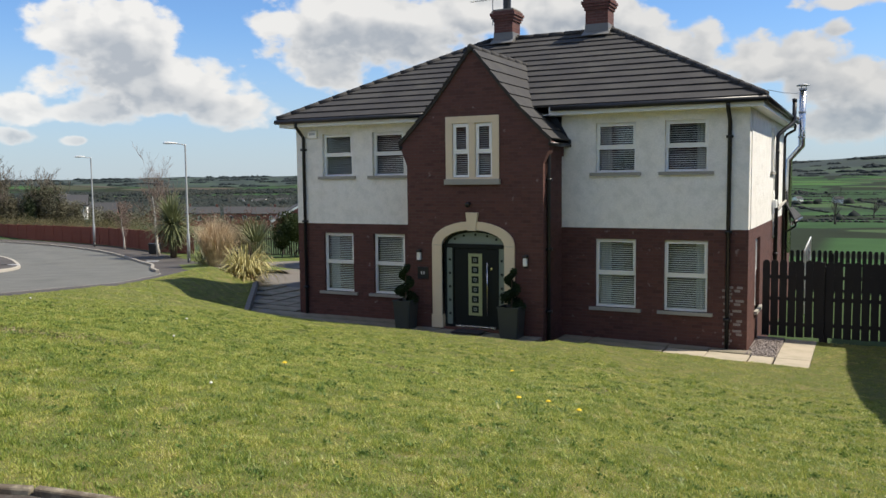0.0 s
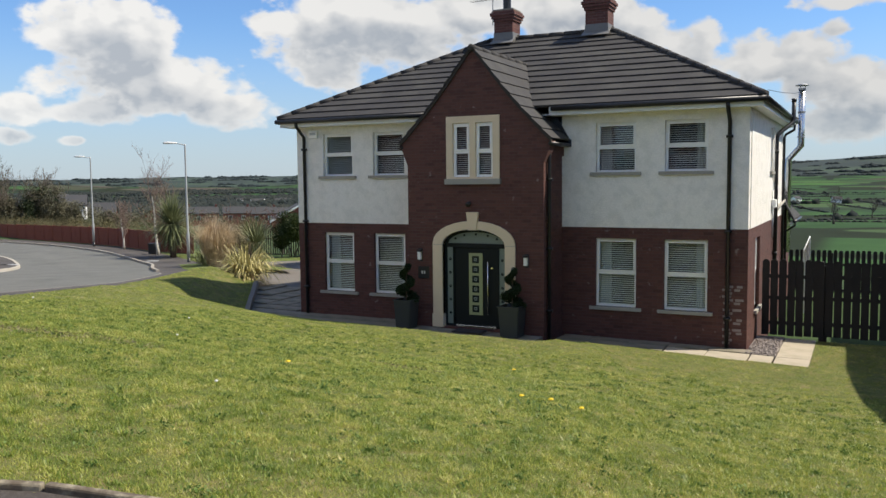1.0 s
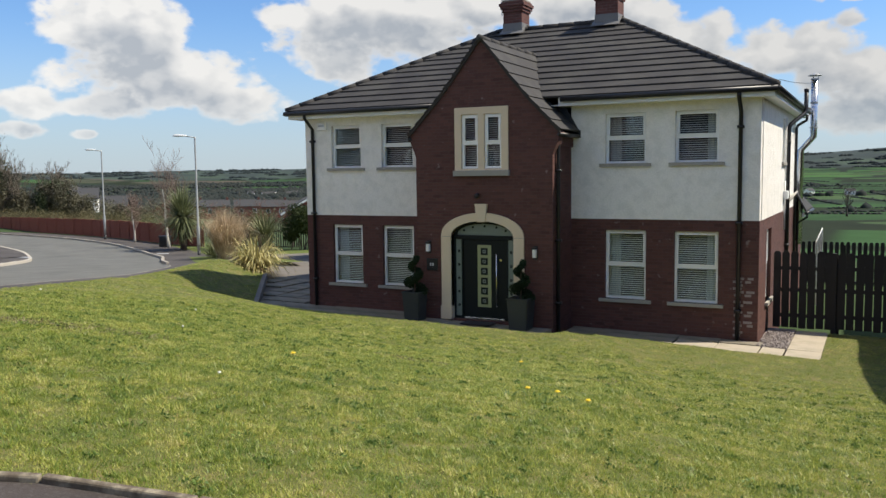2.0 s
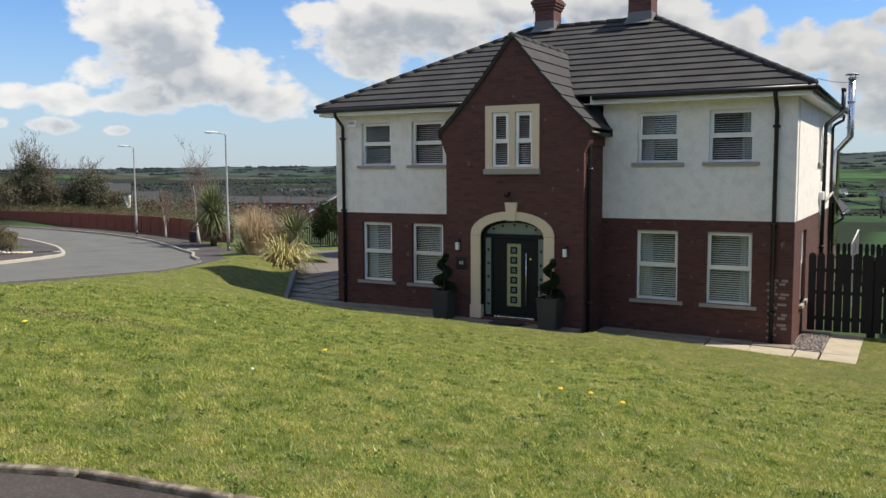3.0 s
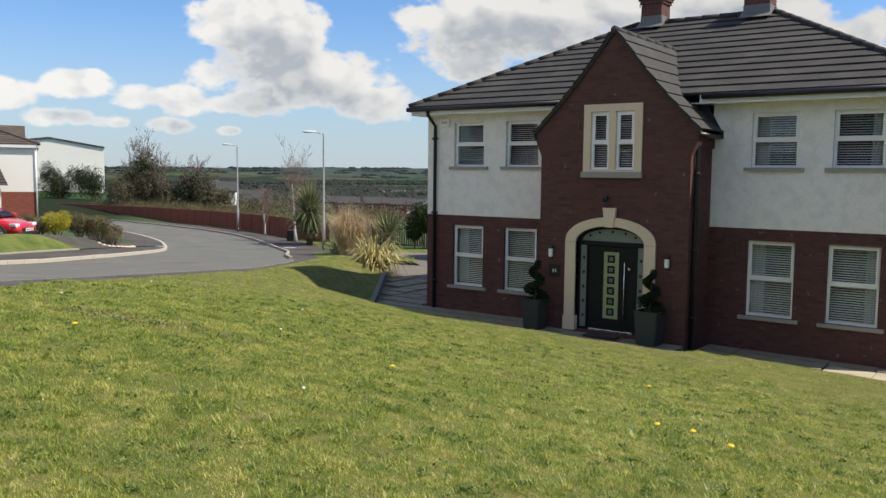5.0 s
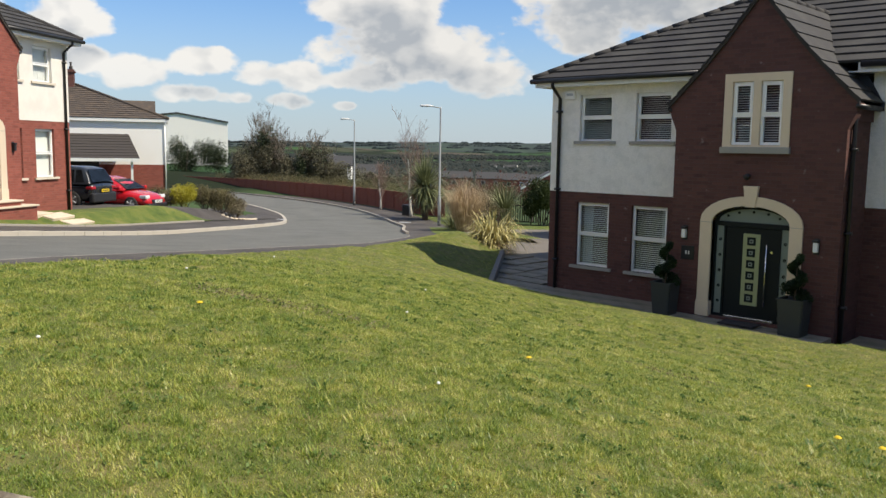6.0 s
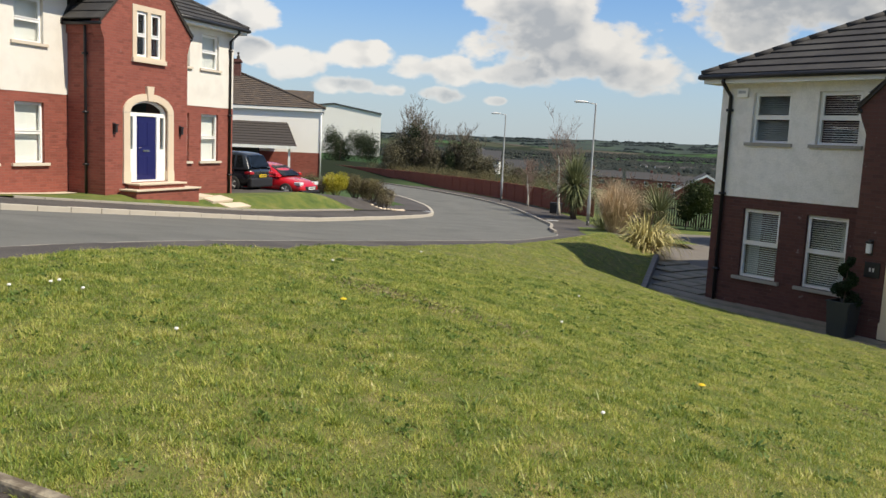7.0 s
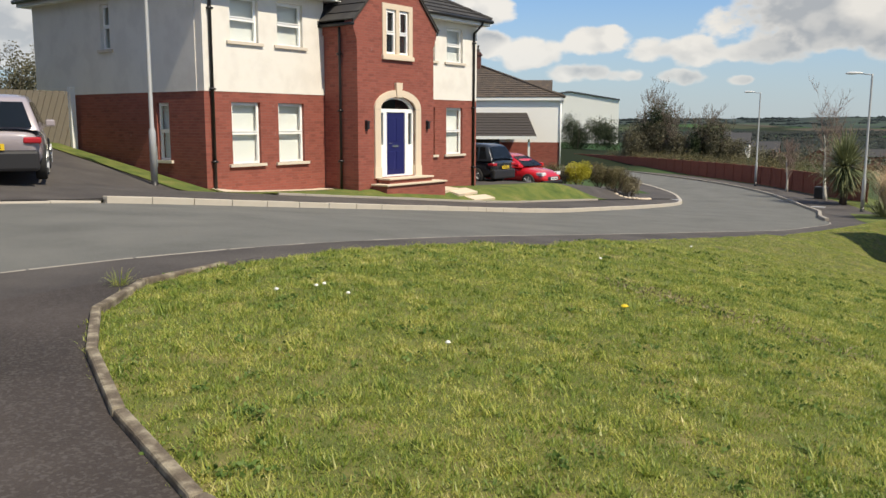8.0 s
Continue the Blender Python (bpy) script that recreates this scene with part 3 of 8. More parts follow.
ground = sheet("ground", [a - 8 for a in axis], [a - 2 for a in axis], lambda x, y: site_z(x, y) - 0.10 - (0.35 if -7 < x < 25 and -17.5 < y < 9 else 0.0) - (0.6 if under_road(x, y) else 0.0) - (0.3 if before_house(x, y) else 0.0), M_FIELD)
tagged(ground, "rolling green fields falling to a wide valley", "ground", kind="structure")

flat_road = lambda x, y: road_z(along_out(x, y)[0])
road = ribbon("road", INNER, OUTER, flat_road, M_ROAD, 6, 0.0)
tagged(road, "worn grey asphalt road curving downhill", "road", kind="structure")


def offset_line(line, d):
    out = []
    for i, p in enumerate(line):
        a, b = line[max(i - 1, 0)], line[min(i + 1, len(line) - 1)]
        dx, dy = b[0] - a[0], b[1] - a[1]
        l = math.hypot(dx, dy) or 1
        out.append((p[0] - dy / l * d, p[1] + dx / l * d))
    return out


footway_near = ribbon("pavement", OUTER, offset_line(OUTER, -1.25), lambda x, y: flat_road(x, y), M_FOOTWAY, 2, 0.012)
tagged(footway_near, "dark tarmac footway beside the lawn", "pavement", kind="structure")


def foot_z(x, y):
    return flat_road(x, y) + foot_rise(along_out(x, y)[0]) + 0.045 * min(2.0, max(0.0, -line_dist(x, y, INNER)))


FAR_BACK = offset_line(INNER, 2.0)
footway_far = ribbon("pavement", INNER, FAR_BACK, foot_z, M_FOOTWAY, 4, 0.0)
tagged(footway_far, "raised dark tarmac footway in front of the red brick house", "pavement", kind="structure")


def kerb_run(name, line, height, label, length=0.9, w=0.14, rise=0.12, mat=None, jitter=0.006):
    """Kerb stones end to end along a plan line, each a piece of its own."""
    top = tagged(new(name), label, "kerb", kind="structure")
    acc, start = 0.0, line[0]
    stones = []
    for a, b in zip(line, line[1:]):
        seg = math.hypot(b[0] - a[0], b[1] - a[1])
        pos = 0.0
        while acc + (seg - pos) >= length:
            pos += length - acc
            end = (a[0] + (b[0] - a[0]) * pos / seg, a[1] + (b[1] - a[1]) * pos / seg)
            stones.append((start, end))
            start, acc = end, 0.0
        acc += seg - pos
    me = finish(box_bm(-0.5, 0.5, -w / 2, w / 2, -0.2, 0.0, bevel=0.014), name, mat or M_CONCRETE)
    for i, (a, b) in enumerate(stones):
        l = math.hypot(b[0] - a[0], b[1] - a[1])
        za, zb = height(*a) + rise, height(*b) + rise
        ob = new("kerb_stone", me)
        ang = math.degrees(math.atan2(b[1] - a[1], b[0] - a[0]))
        ob.matrix_world = pose((a[0] + b[0]) / 2, (a[1] + b[1]) / 2, (za + zb) / 2 + random.uniform(-jitter, jitter), 0, -math.degrees(math.atan2(zb - za, l)), ang + random.uniform(-0.6, 0.6)) @ Matrix.Diagonal((l - 0.012, 1, 1, 1))
        ob.parent = top
    return top


M_EDGING = material("lichened_edging", (0.12, 0.095, 0.068), 0.95, vary=0.7, scale=7.0, fine=45.0, bump=0.009, other=(0.34, 0.30, 0.22), other_amount=0.7)


def lawn_outline():
    edge = [from_along(u, LAWN_N) for u in (12.2, 8, 4, 0, -3, -5.5)]
    curve = smooth_line([from_along(-5.5, LAWN_N), (3.9, -15.6), (4.75, -16.85), (5.45, -17.6), (6.42, -17.84), (7.62, -17.74), (8.42, -17.54), (9.06, -17.29), (9.95, -16.65), (10.6, -16.33), (12.5, -15.75), (16.0, -14.9), (24.0, -13.5)], 4)
    return edge[:-1] + curve + [(24.0, 1.95), (13.45, 1.95), (13.45, -1.2), (10.4, -1.05), (8.8, -0.95), (8.65, -1.45), (7.9, -1.6), (7.85, -2.2), (3.85, -2.2), (2.1, -1.88), (0.7, -1.42), (-0.9, -1.2), (-3.85, 2.8)]


LAWN = lawn_outline()


def inside(x, y, ring):
    hit = False
    for (ax, ay), (bx, by) in zip(ring, ring[1:] + ring[:1]):
        if (ay > y) != (by > y) and x < (bx - ax) * (y - ay) / (by - ay) + ax:
            hit = not hit
    return hit


def lawn_sheet():
    bm = bmesh.new()
    step = 0.5
    vs = {}

    def at(i, j):
        if (i, j) not in vs:
            x, y = i * step, j * step
            vs[(i, j)] = bm.verts.new((x, y, lawn_z(x, y) + 0.035 * noise.noise((x * 0.8, y * 0.8, 0))))
        return vs[(i, j)]
    for i in range(-20, 50):
        for j in range(-40, 10):
            if any(inside((i + a) * step, (j + b) * step, LAWN) for a, b in ((0.02, 0.02), (0.98, 0.02), (0.98, 0.98), (0.02, 0.98))):
                bm.faces.new([at(i, j), at(i + 1, j), at(i + 1, j + 1), at(i, j + 1)])
    # trim to the outline
    ring = LAWN
    for (ax, ay), (bx, by) in zip(ring, ring[1:] + ring[:1]):
        dx, dy = bx - ax, by - ay
        l = math.hypot(dx, dy)
        mid = Vector(((ax + bx) / 2, (ay + by) / 2, 0))
        near = [f for f in bm.faces if (Vector((*f.calc_center_median().xy, 0)) - mid).length < l / 2 + 1.2]
        geom = set(near)
        for f in near:
            geom.update(f.edges)
            geom.update(f.verts)
        bmesh.ops.bisect_plane(bm, geom=list(geom), plane_co=(ax, ay, 0), plane_no=(dy / l, -dx / l, 0))
    drop = [f for f in bm.faces if not inside(*f.calc_center_median().xy, ring)]
    bmesh.ops.delete(bm, geom=drop, context="FACES")
    for f in bm.faces:
        if f.normal.z < 0:
            f.normal_flip()
    me = bpy.data.meshes.new("lawn")
    for f in bm.faces:
        f.smooth = True
    bm.to_mesh(me)
    bm.free()
    me.materials.append(M_LAWN)
    return tagged(new("lawn", me), "mown front lawn sloping to the house", "lawn", kind="structure")


lawn_sheet()
NEAR_KERB = smooth_line([(4.75, -16.85), (5.45, -17.6), (6.42, -17.84), (7.62, -17.74), (8.42, -17.54), (9.06, -17.29), (9.95, -16.65), (10.6, -16.33), (12.5, -15.75), (16.0, -14.9), (24.0, -13.5)], 6)
kerb_run("lawn_kerb", NEAR_KERB, lawn_z, "weathered concrete edging round the lawn", 0.9, 0.062, 0.05, M_EDGING, 0.004)


# ---- houses ----
W, D = 12.1, 8.2                     # front and depth
ZB, EAVE, RIDGE = 2.40, 5.20, 7.68    # brick line, eaves, ridge
LOW, UP = (0.51, 2.14), (3.70, 4.86)   # sills and heads of the windows
COLS = ((0.86, 1.835), (2.478, 3.45))
HALF, OUT = 1.766, 1.317              # the gable: half width and how far it stands out
MID = W / 2
BASE = -0.75


def sash_window(house, x0, x1, z0, z1, style, mats, y=0.0, face="front", recess=0.09, split=0.5, curtain=0):
    """A white window with one bar across, its sill, panes and blind. face: 'front' or a side wall at x=y."""
    upvc, sillm, blind = mats

    def P(a, b, d):
        return Vector((a, y + d, b)) if face == "front" else (Vector((y - d, a, b)) if face == "right" else Vector((y + d, a, b)))

    def bx(bm, a0, a1, d0, d1, b0, b1):
        p, q = P(a0, b0, d0), P(a1, b1, d1)
        box(bm, min(p.x, q.x), max(p.x, q.x), min(p.y, q.y), max(p.y, q.y), min(p.z, q.z), max(p.z, q.z))
    t = 0.055
    zm = z0 + (z1 - z0) * split
    bm = bmesh.new()
    for a0, a1, b0, b1 in ((x0, x0 + t, z0, z1), (x1 - t, x1, z0, z1), (x0 + t, x1 - t, z0, z0 + t), (x0 + t, x1 - t, z1 - t, z1), (x0 + t, x1 - t, zm - 0.036, zm + 0.036)):
        bx(bm, a0, a1, recess, recess + 0.07, b0, b1)
    win = part("window", bm, upvc, house, "white plastic sash window with a bar across")
    bm = bmesh.new()
    s = 0.028    # the opening top light stands proud
    for a0, a1, b0, b1 in ((x0 + t - 0.02, x0 + t + s, zm + 0.036, z1 - t + 0.02), (x1 - t - s, x1 - t + 0.02, zm + 0.036, z1 - t + 0.02), (x0 + t + s, x1 - t - s, z1 - t - s, z1 - t + 0.02), (x0 + t + s, x1 - t - s, zm + 0.036, zm + 0.036 + s)):
        bx(bm, a0, a1, recess - 0.018, recess + 0.02, b0, b1)
    part("sash", bm, upvc, win)
    for b0, b1 in ((z0 + t, zm - 0.036), (zm + 0.036, z1 - t)):
        bm = bmesh.new()
        bm.faces.new([bm.verts.new(P(a, b, recess + 0.03)) for a, b in ((x0 + t, b0), (x1 - t, b0), (x1 - t, b1), (x0 + t, b1))][::-1 if face == "left" else 1])
        pane = part("pane", bm, M_GLASS, win)
        pane.visible_shadow = False
    bm = bmesh.new()
    bx(bm, x0 - 0.13, x1 + 0.13, -0.075, recess, z0 - 0.075, z0)
    sill = part("sill", bm, sillm, win, "projecting stone sill")
    # blind
    bm = bmesh.new()
    dd = recess + 0.13
    if style == "venetian":
        z = z0 + 0.05
        while z < z1 - 0.05:
            va = [bm.verts.new(P(a, z + dz, d)) for a, dz, d in ((x0 + 0.03, -0.010, dd), (x1 - 0.03, -0.010, dd), (x1 - 0.03, 0.009, dd + 0.034), (x0 + 0.03, 0.009, dd + 0.034))]
            bm.faces.new(va)
            z += 0.050
        part("blind", bm, blind, win, "pale venetian blind")
        if curtain:
            bm = bmesh.new()
            cx0, cx1 = (x0 + 0.02, x0 + 0.30) if curtain > 0 else (x1 - 0.30, x1 - 0.02)
            cols = 15
            va = [[bm.verts.new(P(cx0 + (cx1 - cx0) * k / cols, b, dd + 0.12 + 0.025 * math.sin(k * 1.7))) for b in (z0, z1)] for k in range(cols + 1)]
            for a, b in zip(va, va[1:]):
                bm.faces.new((a[0], b[0], b[1], a[1]))
            part("curtain", bm, M_CURTAIN, win, "pale gathered curtain")
    elif style == "roller":
        bx(bm, x0, x1, dd, dd + 0.004, z0 + 0.02, z1)
        part("blind", bm, blind, win, "closed white blind")
    elif style == "vertical":
        a = x0 + 0.03
        while a < x1 - 0.05:
            va = [bm.verts.new(P(q, b, d)) for q, b, d in ((a, z0, dd), (a + 0.094, z0, dd + 0.012), (a + 0.094, z1, dd + 0.012), (a, z1, dd))]
            bm.faces.new(va)
            a += 0.085
        part("blind", bm, blind, win, "vertical slat blind")
    return win


def slope_rows(house_roof, corners_low, corners_high, rows, thick, mat, proud=0.02):
    """Tile courses from the eaves line up to the ridge line, each a stepped strip of its own."""
    (l0, l1), (h0, h1) = [[Vector(p) for p in q] for q in (corners_low, corners_high)]
    nrm = (l1 - l0).cross(h0 - l0)
    if nrm.length < 1e-6:
        nrm = (l1 - l0).cross(h1 - l0)
    nrm.normalize()
    if nrm.z < 0:
        nrm = -nrm
    for i in range(rows):
        a, b = i / rows, (i + 1.12) / rows
        b = min(b, 1.0)
        p = [l0.lerp(h0, a), l1.lerp(h1, a), l1.lerp(h1, b), l0.lerp(h0, b)]
        bm = bmesh.new()
        up = nrm * thick
        top = [p[0] + up + nrm * proud, p[1] + up + nrm * proud, p[2] + up * 0.35, p[3] + up * 0.35]
        v = [bm.verts.new(q) for q in (*p, *top)]
        for q in ((0, 1, 5, 4), (4, 5, 6, 7), (0, 4, 7, 3), (1, 2, 6, 5), (3, 2, 1, 0)):
            try:
                bm.faces.new([v[k] for k in q])
            except ValueError:
                pass
        part("roof_course", bm, mat, house_roof)


def chimney(house, x0, x1, y0, y1, z0, z1, pot, mat):
    bm = bmesh.new()
    box(bm, x0, x1, y0, y1, z0, z1)
    for k, (g, a, b) in enumerate(((0.035, -0.30, -0.22), (0.07, -0.22, -0.14), (0.10, -0.14, -0.06), (0.06, -0.06, 0.0))):
        box(bm, x0 - g, x1 + g, y0 - g, y1 + g, z1 + a, z1 + b)
    st = part("chimney", bm, mat, house, "red brick chimney stack with corbelled top")
    g = 0.07
    bm = bmesh.new()
    ym = (y0 + y1) / 2
    slope = 0.54
    for s in (-1, 1):
        v = [bm.verts.new(p) for p in ((x0 - g, ym, RIDGE + 0.16), (x1 + g, ym, RIDGE + 0.16), (x1 + g, ym + s * 0.50, RIDGE + 0.13 - 0.50 * slope), (x0 - g, ym + s * 0.50, RIDGE + 0.13 - 0.50 * slope))]
        bm.faces.new(v)
    box(bm, x0 - 0.012, x1 + 0.012, y0 - 0.012, y1 + 0.012, z0, RIDGE + 0.19)
    part("flashing", bm, M_LEAD, st, "grey lead flashing")
    bm = bmesh.new()
    box(bm, x0 - 0.03, x1 + 0.03, y0 - 0.03, y1 + 0.03, z1, z1 + 0.05)
    part("cap", bm, M_MORTAR, st)
    xm = (x0 + x1) / 2
    bm = bmesh.new()
    if pot == "terminal":
        tube(bm, [(xm, ym, z1), (xm, ym, z1 + 0.42)], 0.12, 12)
        tube(bm, [(xm, ym, z1 + 0.42), (xm, ym, z1 + 0.46)], 0.15, 12)
        part("pot", bm, M_BLACK_PVC, st, "dark metal flue terminal")
    elif pot == "two":
        for dx in (-0.2, 0.2):
            tube(bm, [(xm + dx, ym, z1), (xm + dx, ym, z1 + 0.2), (xm + dx, ym, z1 + 0.42), (xm + dx, ym, z1 + 0.46)], [0.11, 0.11, 0.06, 0.09], 10)
        part("pot", bm, M_TILE_D, st)
    else:
        tube(bm, [(xm, ym, z1), (xm, ym, z1 + 0.3)], [0.13, 0.11], 12)
        part("pot", bm, M_BRICK_CH, st)
    return st


def downpipe(house, x, y, z0, z1, eave_y, mat, r=0.038):
    bm = bmesh.new()
    tube(bm, [(x, eave_y, z1), (x, eave_y, z1 - 0.12), (x, y, z1 - 0.42), (x, y, z0)], r, 8)
    for z in (z0 + 0.9, (z0 + z1) / 2, z1 - 0.75):
        box(bm, x - 0.07, x + 0.07, y - r - 0.012, y + 0.06, z - 0.03, z + 0.03)
    part("downpipe", bm, mat, house, "black plastic downpipe", True)


def gable_profile(grow=0.0):
    return [(0.0, 6.60 + grow), (0.10, 6.50 + grow), (0.69, 5.75 + grow), (1.13, 5.24 + grow), (1.60, 4.76 + grow), (1.96, 4.40 + grow)]


def house_shell(name, m, label, brick, render, blinds, stone, sillm, tile):
    house = anchor(name, m, label, "house")
    ow = 0.006
    wins_low = [(a, b) for a, b in COLS] + [(W - b, W - a) for a, b in reversed(COLS)]
    wins_up = [(a + 0.02, b) for a, b in COLS] + [(W - b, W - a - 0.02) for a, b in reversed(COLS)]
    front = lambda a, b, d: (a, d, b)
    th = 0.28
    gl, gr = MID - HALF, MID + HALF
    # front, brick below and roughcast above, left and right of the gable
    for lo, hi, cols in ((0.0, gl, (0, 1)), (gr, W, (2, 3))):
        part("brick_wall", plate(rect(lo, hi, BASE, ZB), [rect(*wins_low[c], *LOW) for c in cols], front, th), brick, house)
        part("render_wall", plate(rect(lo + ow * (lo == 0), hi - ow * (hi == W), ZB, EAVE), [rect(*wins_up[c], *UP) for c in cols], lambda a, b, d: (a, d - 0.012, b), th), render, house)
    # sides and back
    side_wins = blinds["side"]
    for sx, face in ((0.0, "left"), (W, "right")):
        holes = [q for q in side_wins if q[0] == face]
        sgn = 1 if face == "left" else -1
        low = [rect(a0, a1, b0, b1) for _, a0, a1, b0, b1, _ in holes if b1 < ZB]
        up = [rect(a0, a1, b0, b1) for _, a0, a1, b0, b1, _ in holes if b0 > ZB]
        part("brick_wall", plate(rect(th, D, BASE, ZB), low, lambda a, b, d: (sx + sgn * d, a, b), th), brick, house)
        part("render_wall", plate(rect(th, D, ZB, EAVE), up, lambda a, b, d: (sx + sgn * (d - 0.012), a, b), th), render, house)
        for _, a0, a1, b0, b1, style in holes:
            sash_window(house, a0, a1, b0, b1, style, (M_UPVC, sillm, M_BLIND_WHITE), sx, face)
    part("brick_wall", box_bm(th, W - th, D - th, D, BASE, ZB), brick, house)
    part("render_wall", box_bm(th, W - th, D - th, D + 0.012, ZB, EAVE), render, house)
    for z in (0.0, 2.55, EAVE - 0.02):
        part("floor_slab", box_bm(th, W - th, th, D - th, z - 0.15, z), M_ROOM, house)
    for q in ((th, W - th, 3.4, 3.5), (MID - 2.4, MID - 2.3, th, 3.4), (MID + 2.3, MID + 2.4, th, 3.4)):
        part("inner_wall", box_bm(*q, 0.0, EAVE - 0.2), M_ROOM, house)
    for c in range(4):
        sash_window(house, *wins_low[c], *LOW, blinds["low"], (M_UPVC, sillm, blinds["low_mat"]), curtain=(1, -1, 1, -1)[c])
        sash_window(house, *wins_up[c], *UP, blinds["up"], (M_UPVC, sillm, blinds["up_mat"]), curtain=(0, 0, 1, -1)[c])
    # the gable: front with arch and window, flared shoulders
    prof = gable_profile()
    ring = [(gl, BASE), (gr, BASE), (gr, 3.92), (gr + 0.04, 4.02), (gr + 0.12, 4.20), (gr + 0.17, 4.36)]
    ring += [(MID + a, b) for a, b in reversed(prof[1:])] + [(MID, 6.60)] + [(MID - a, b) for a, b in prof[1:]]
    ring += [(gl - 0.17, 4.36), (gl - 0.12, 4.20), (gl - 0.04, 4.02), (gl, 3.92)]
    holes = [arch(MID, 0.82, 0.0, 2.0, 0.38), rect(MID - 0.56, MID + 0.56, 3.60, 4.93)]
    gable = part("gable_wall", plate(ring, holes, lambda a, b, d: (a, d - OUT, b), 0.3), brick, house, "brick gable over the front door")
    for s in (-1, 1):
        bm = bmesh.new()
        x0, x1 = (gl, gl + 0.28) if s < 0 else (gr - 0.28, gr)
        box(bm, x0, x1, -OUT + 0.3, 0.0, BASE, 4.10)
        box(bm, x0 - (0.05 if s < 0 else 0), x1 + (0.05 if s > 0 else 0), -OUT + 0.3, 0.0, 4.10, 4.34)
        part("gable_side", bm, brick, house)
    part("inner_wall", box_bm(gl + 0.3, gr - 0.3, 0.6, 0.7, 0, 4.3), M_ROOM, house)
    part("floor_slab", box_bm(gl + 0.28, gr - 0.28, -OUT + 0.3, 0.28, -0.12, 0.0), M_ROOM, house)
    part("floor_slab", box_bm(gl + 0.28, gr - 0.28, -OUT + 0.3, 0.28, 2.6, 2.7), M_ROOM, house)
    # stone round the door
    outer, inner = arch(MID, 1.075, 0.0, 2.03, 0.55), arch(MID, 0.82, 0.0, 2.0, 0.38)
    bm = bmesh.new()
    o, i = outer[1:], inner[1:]
    o, i = o + [outer[0]], i + [inner[0]]
    for d0, d1 in ((-OUT - 0.05, -OUT + 0.12),):
        vo = [[bm.verts.new((a, d, b)) for a, b in o] for d in (d0, d1)]
        vi = [[bm.verts.new((a, d, b)) for a, b in i] for d in (d0, d1)]
        for k in range(len(o) - 1):
            bm.faces.new((vo[0][k], vo[0][k + 1], vi[0][k + 1], vi[0][k]))
            bm.faces.new((vo[0][k], vo[1][k], vo[1][k + 1], vo[0][k + 1]))
            bm.faces.new((vi[0][k], vi[0][k + 1], vi[1][k + 1], vi[1][k]))
            bm.faces.new((vo[1][k], vi[1][k], vi[1][k + 1], vo[1][k + 1]))
    surround = part("door_surround", bm, stone, house, "buff stone arch round the door")
    kb = bmesh.new()
    kv = [(MID - 0.10, 2.36), (MID + 0.10, 2.36), (MID + 0.155, 2.79), (MID - 0.155, 2.79)]
    va, vb = [[kb.verts.new((a, d, b)) for a, b in kv] for d in (-OUT - 0.085, -OUT + 0.02)]
    kb.faces.new(va)
    for k in range(4):
        kb.faces.new((va[k], va[(k + 1) % 4], vb[(k + 1) % 4], vb[k]))
    part("keystone", kb, stone, surround)
    for s in (-1, 1):
        x = MID + s * 0.9475
        part("plinth_block", box_bm(x - 0.15, x + 0.15, -OUT - 0.065, -OUT + 0.1, -0.02, 0.30, bevel=0.008), stone, surround)
        part("capital_joint", box_bm(x - 0.132, x + 0.132, -OUT - 0.054, -OUT, 1.995, 2.003), M_SILL, surround)
    # stone window in the gable
    zt, zbm = 5.06, 3.45
    bm = plate(rect(MID - 0.69, MID + 0.69, zbm + 0.13, zt), [rect(MID - 0.52, MID - 0.075, 3.62, 4.90), rect(MID + 0.075, MID + 0.52, 3.62, 4.90)], lambda a, b, d: (a, -OUT - 0.03 + d, b), 0.12)
    part("window_surround", bm, stone, house, "buff stone window surround with a mullion")
    part("sill", box_bm(MID - 0.72, MID + 0.72, -OUT - 0.08, -OUT + 0.06, zbm, zbm + 0.13, bevel=0.006), stone if stone is M_STONE_B else M_SILL, house)
    for a, b in ((MID - 0.52, MID - 0.075), (MID + 0.075, MID + 0.52)):
        w = sash_window(house, a + 0.005, b - 0.005, 3.625, 4.895, blinds["gable"], (M_UPVC, stone, blinds["up_mat"]), -OUT, recess=0.03, split=0.47)
        for ch in list(w.children):
            if ch.name.startswith("sill"):
                bpy.data.objects.remove(ch)
    # main roof
    ex, ey = 0.34, 0.42
    e0 = EAVE + 0.06
    zr = RIDGE
    run = (D + 2 * ey) / 2
    A_, B_, C_, D_ = (-ex, -ey, e0), (W + ex, -ey, e0), (W + ex, D + ey, e0), (-ex, D + ey, e0)
    ym = D / 2
    R0, R1 = (-ex + run, ym, zr), (W + ex - run, ym, zr)
    bm = bmesh.new()
    v = [bm.verts.new(p) for p in (A_, B_, C_, D_, R0, R1)]
    for q in ((0, 1, 5, 4), (1, 2, 5), (2, 3, 4, 5), (3, 0, 4), (0, 3, 2, 1)):
        bm.faces.new([v[k] for k in q])
    roof = part("roof", bm, tile, house, "hipped roof of dark concrete tiles")
    slope_rows(roof, (A_, B_), (R0, R1), 13, 0.03, tile)
    slope_rows(roof, (B_, C_), (R1, R1), 13, 0.03, tile)
    slope_rows(roof, (C_, D_), (R1, R0), 13, 0.03, tile)
    slope_rows(roof, (D_, A_), (R0, R0), 13, 0.03, tile)
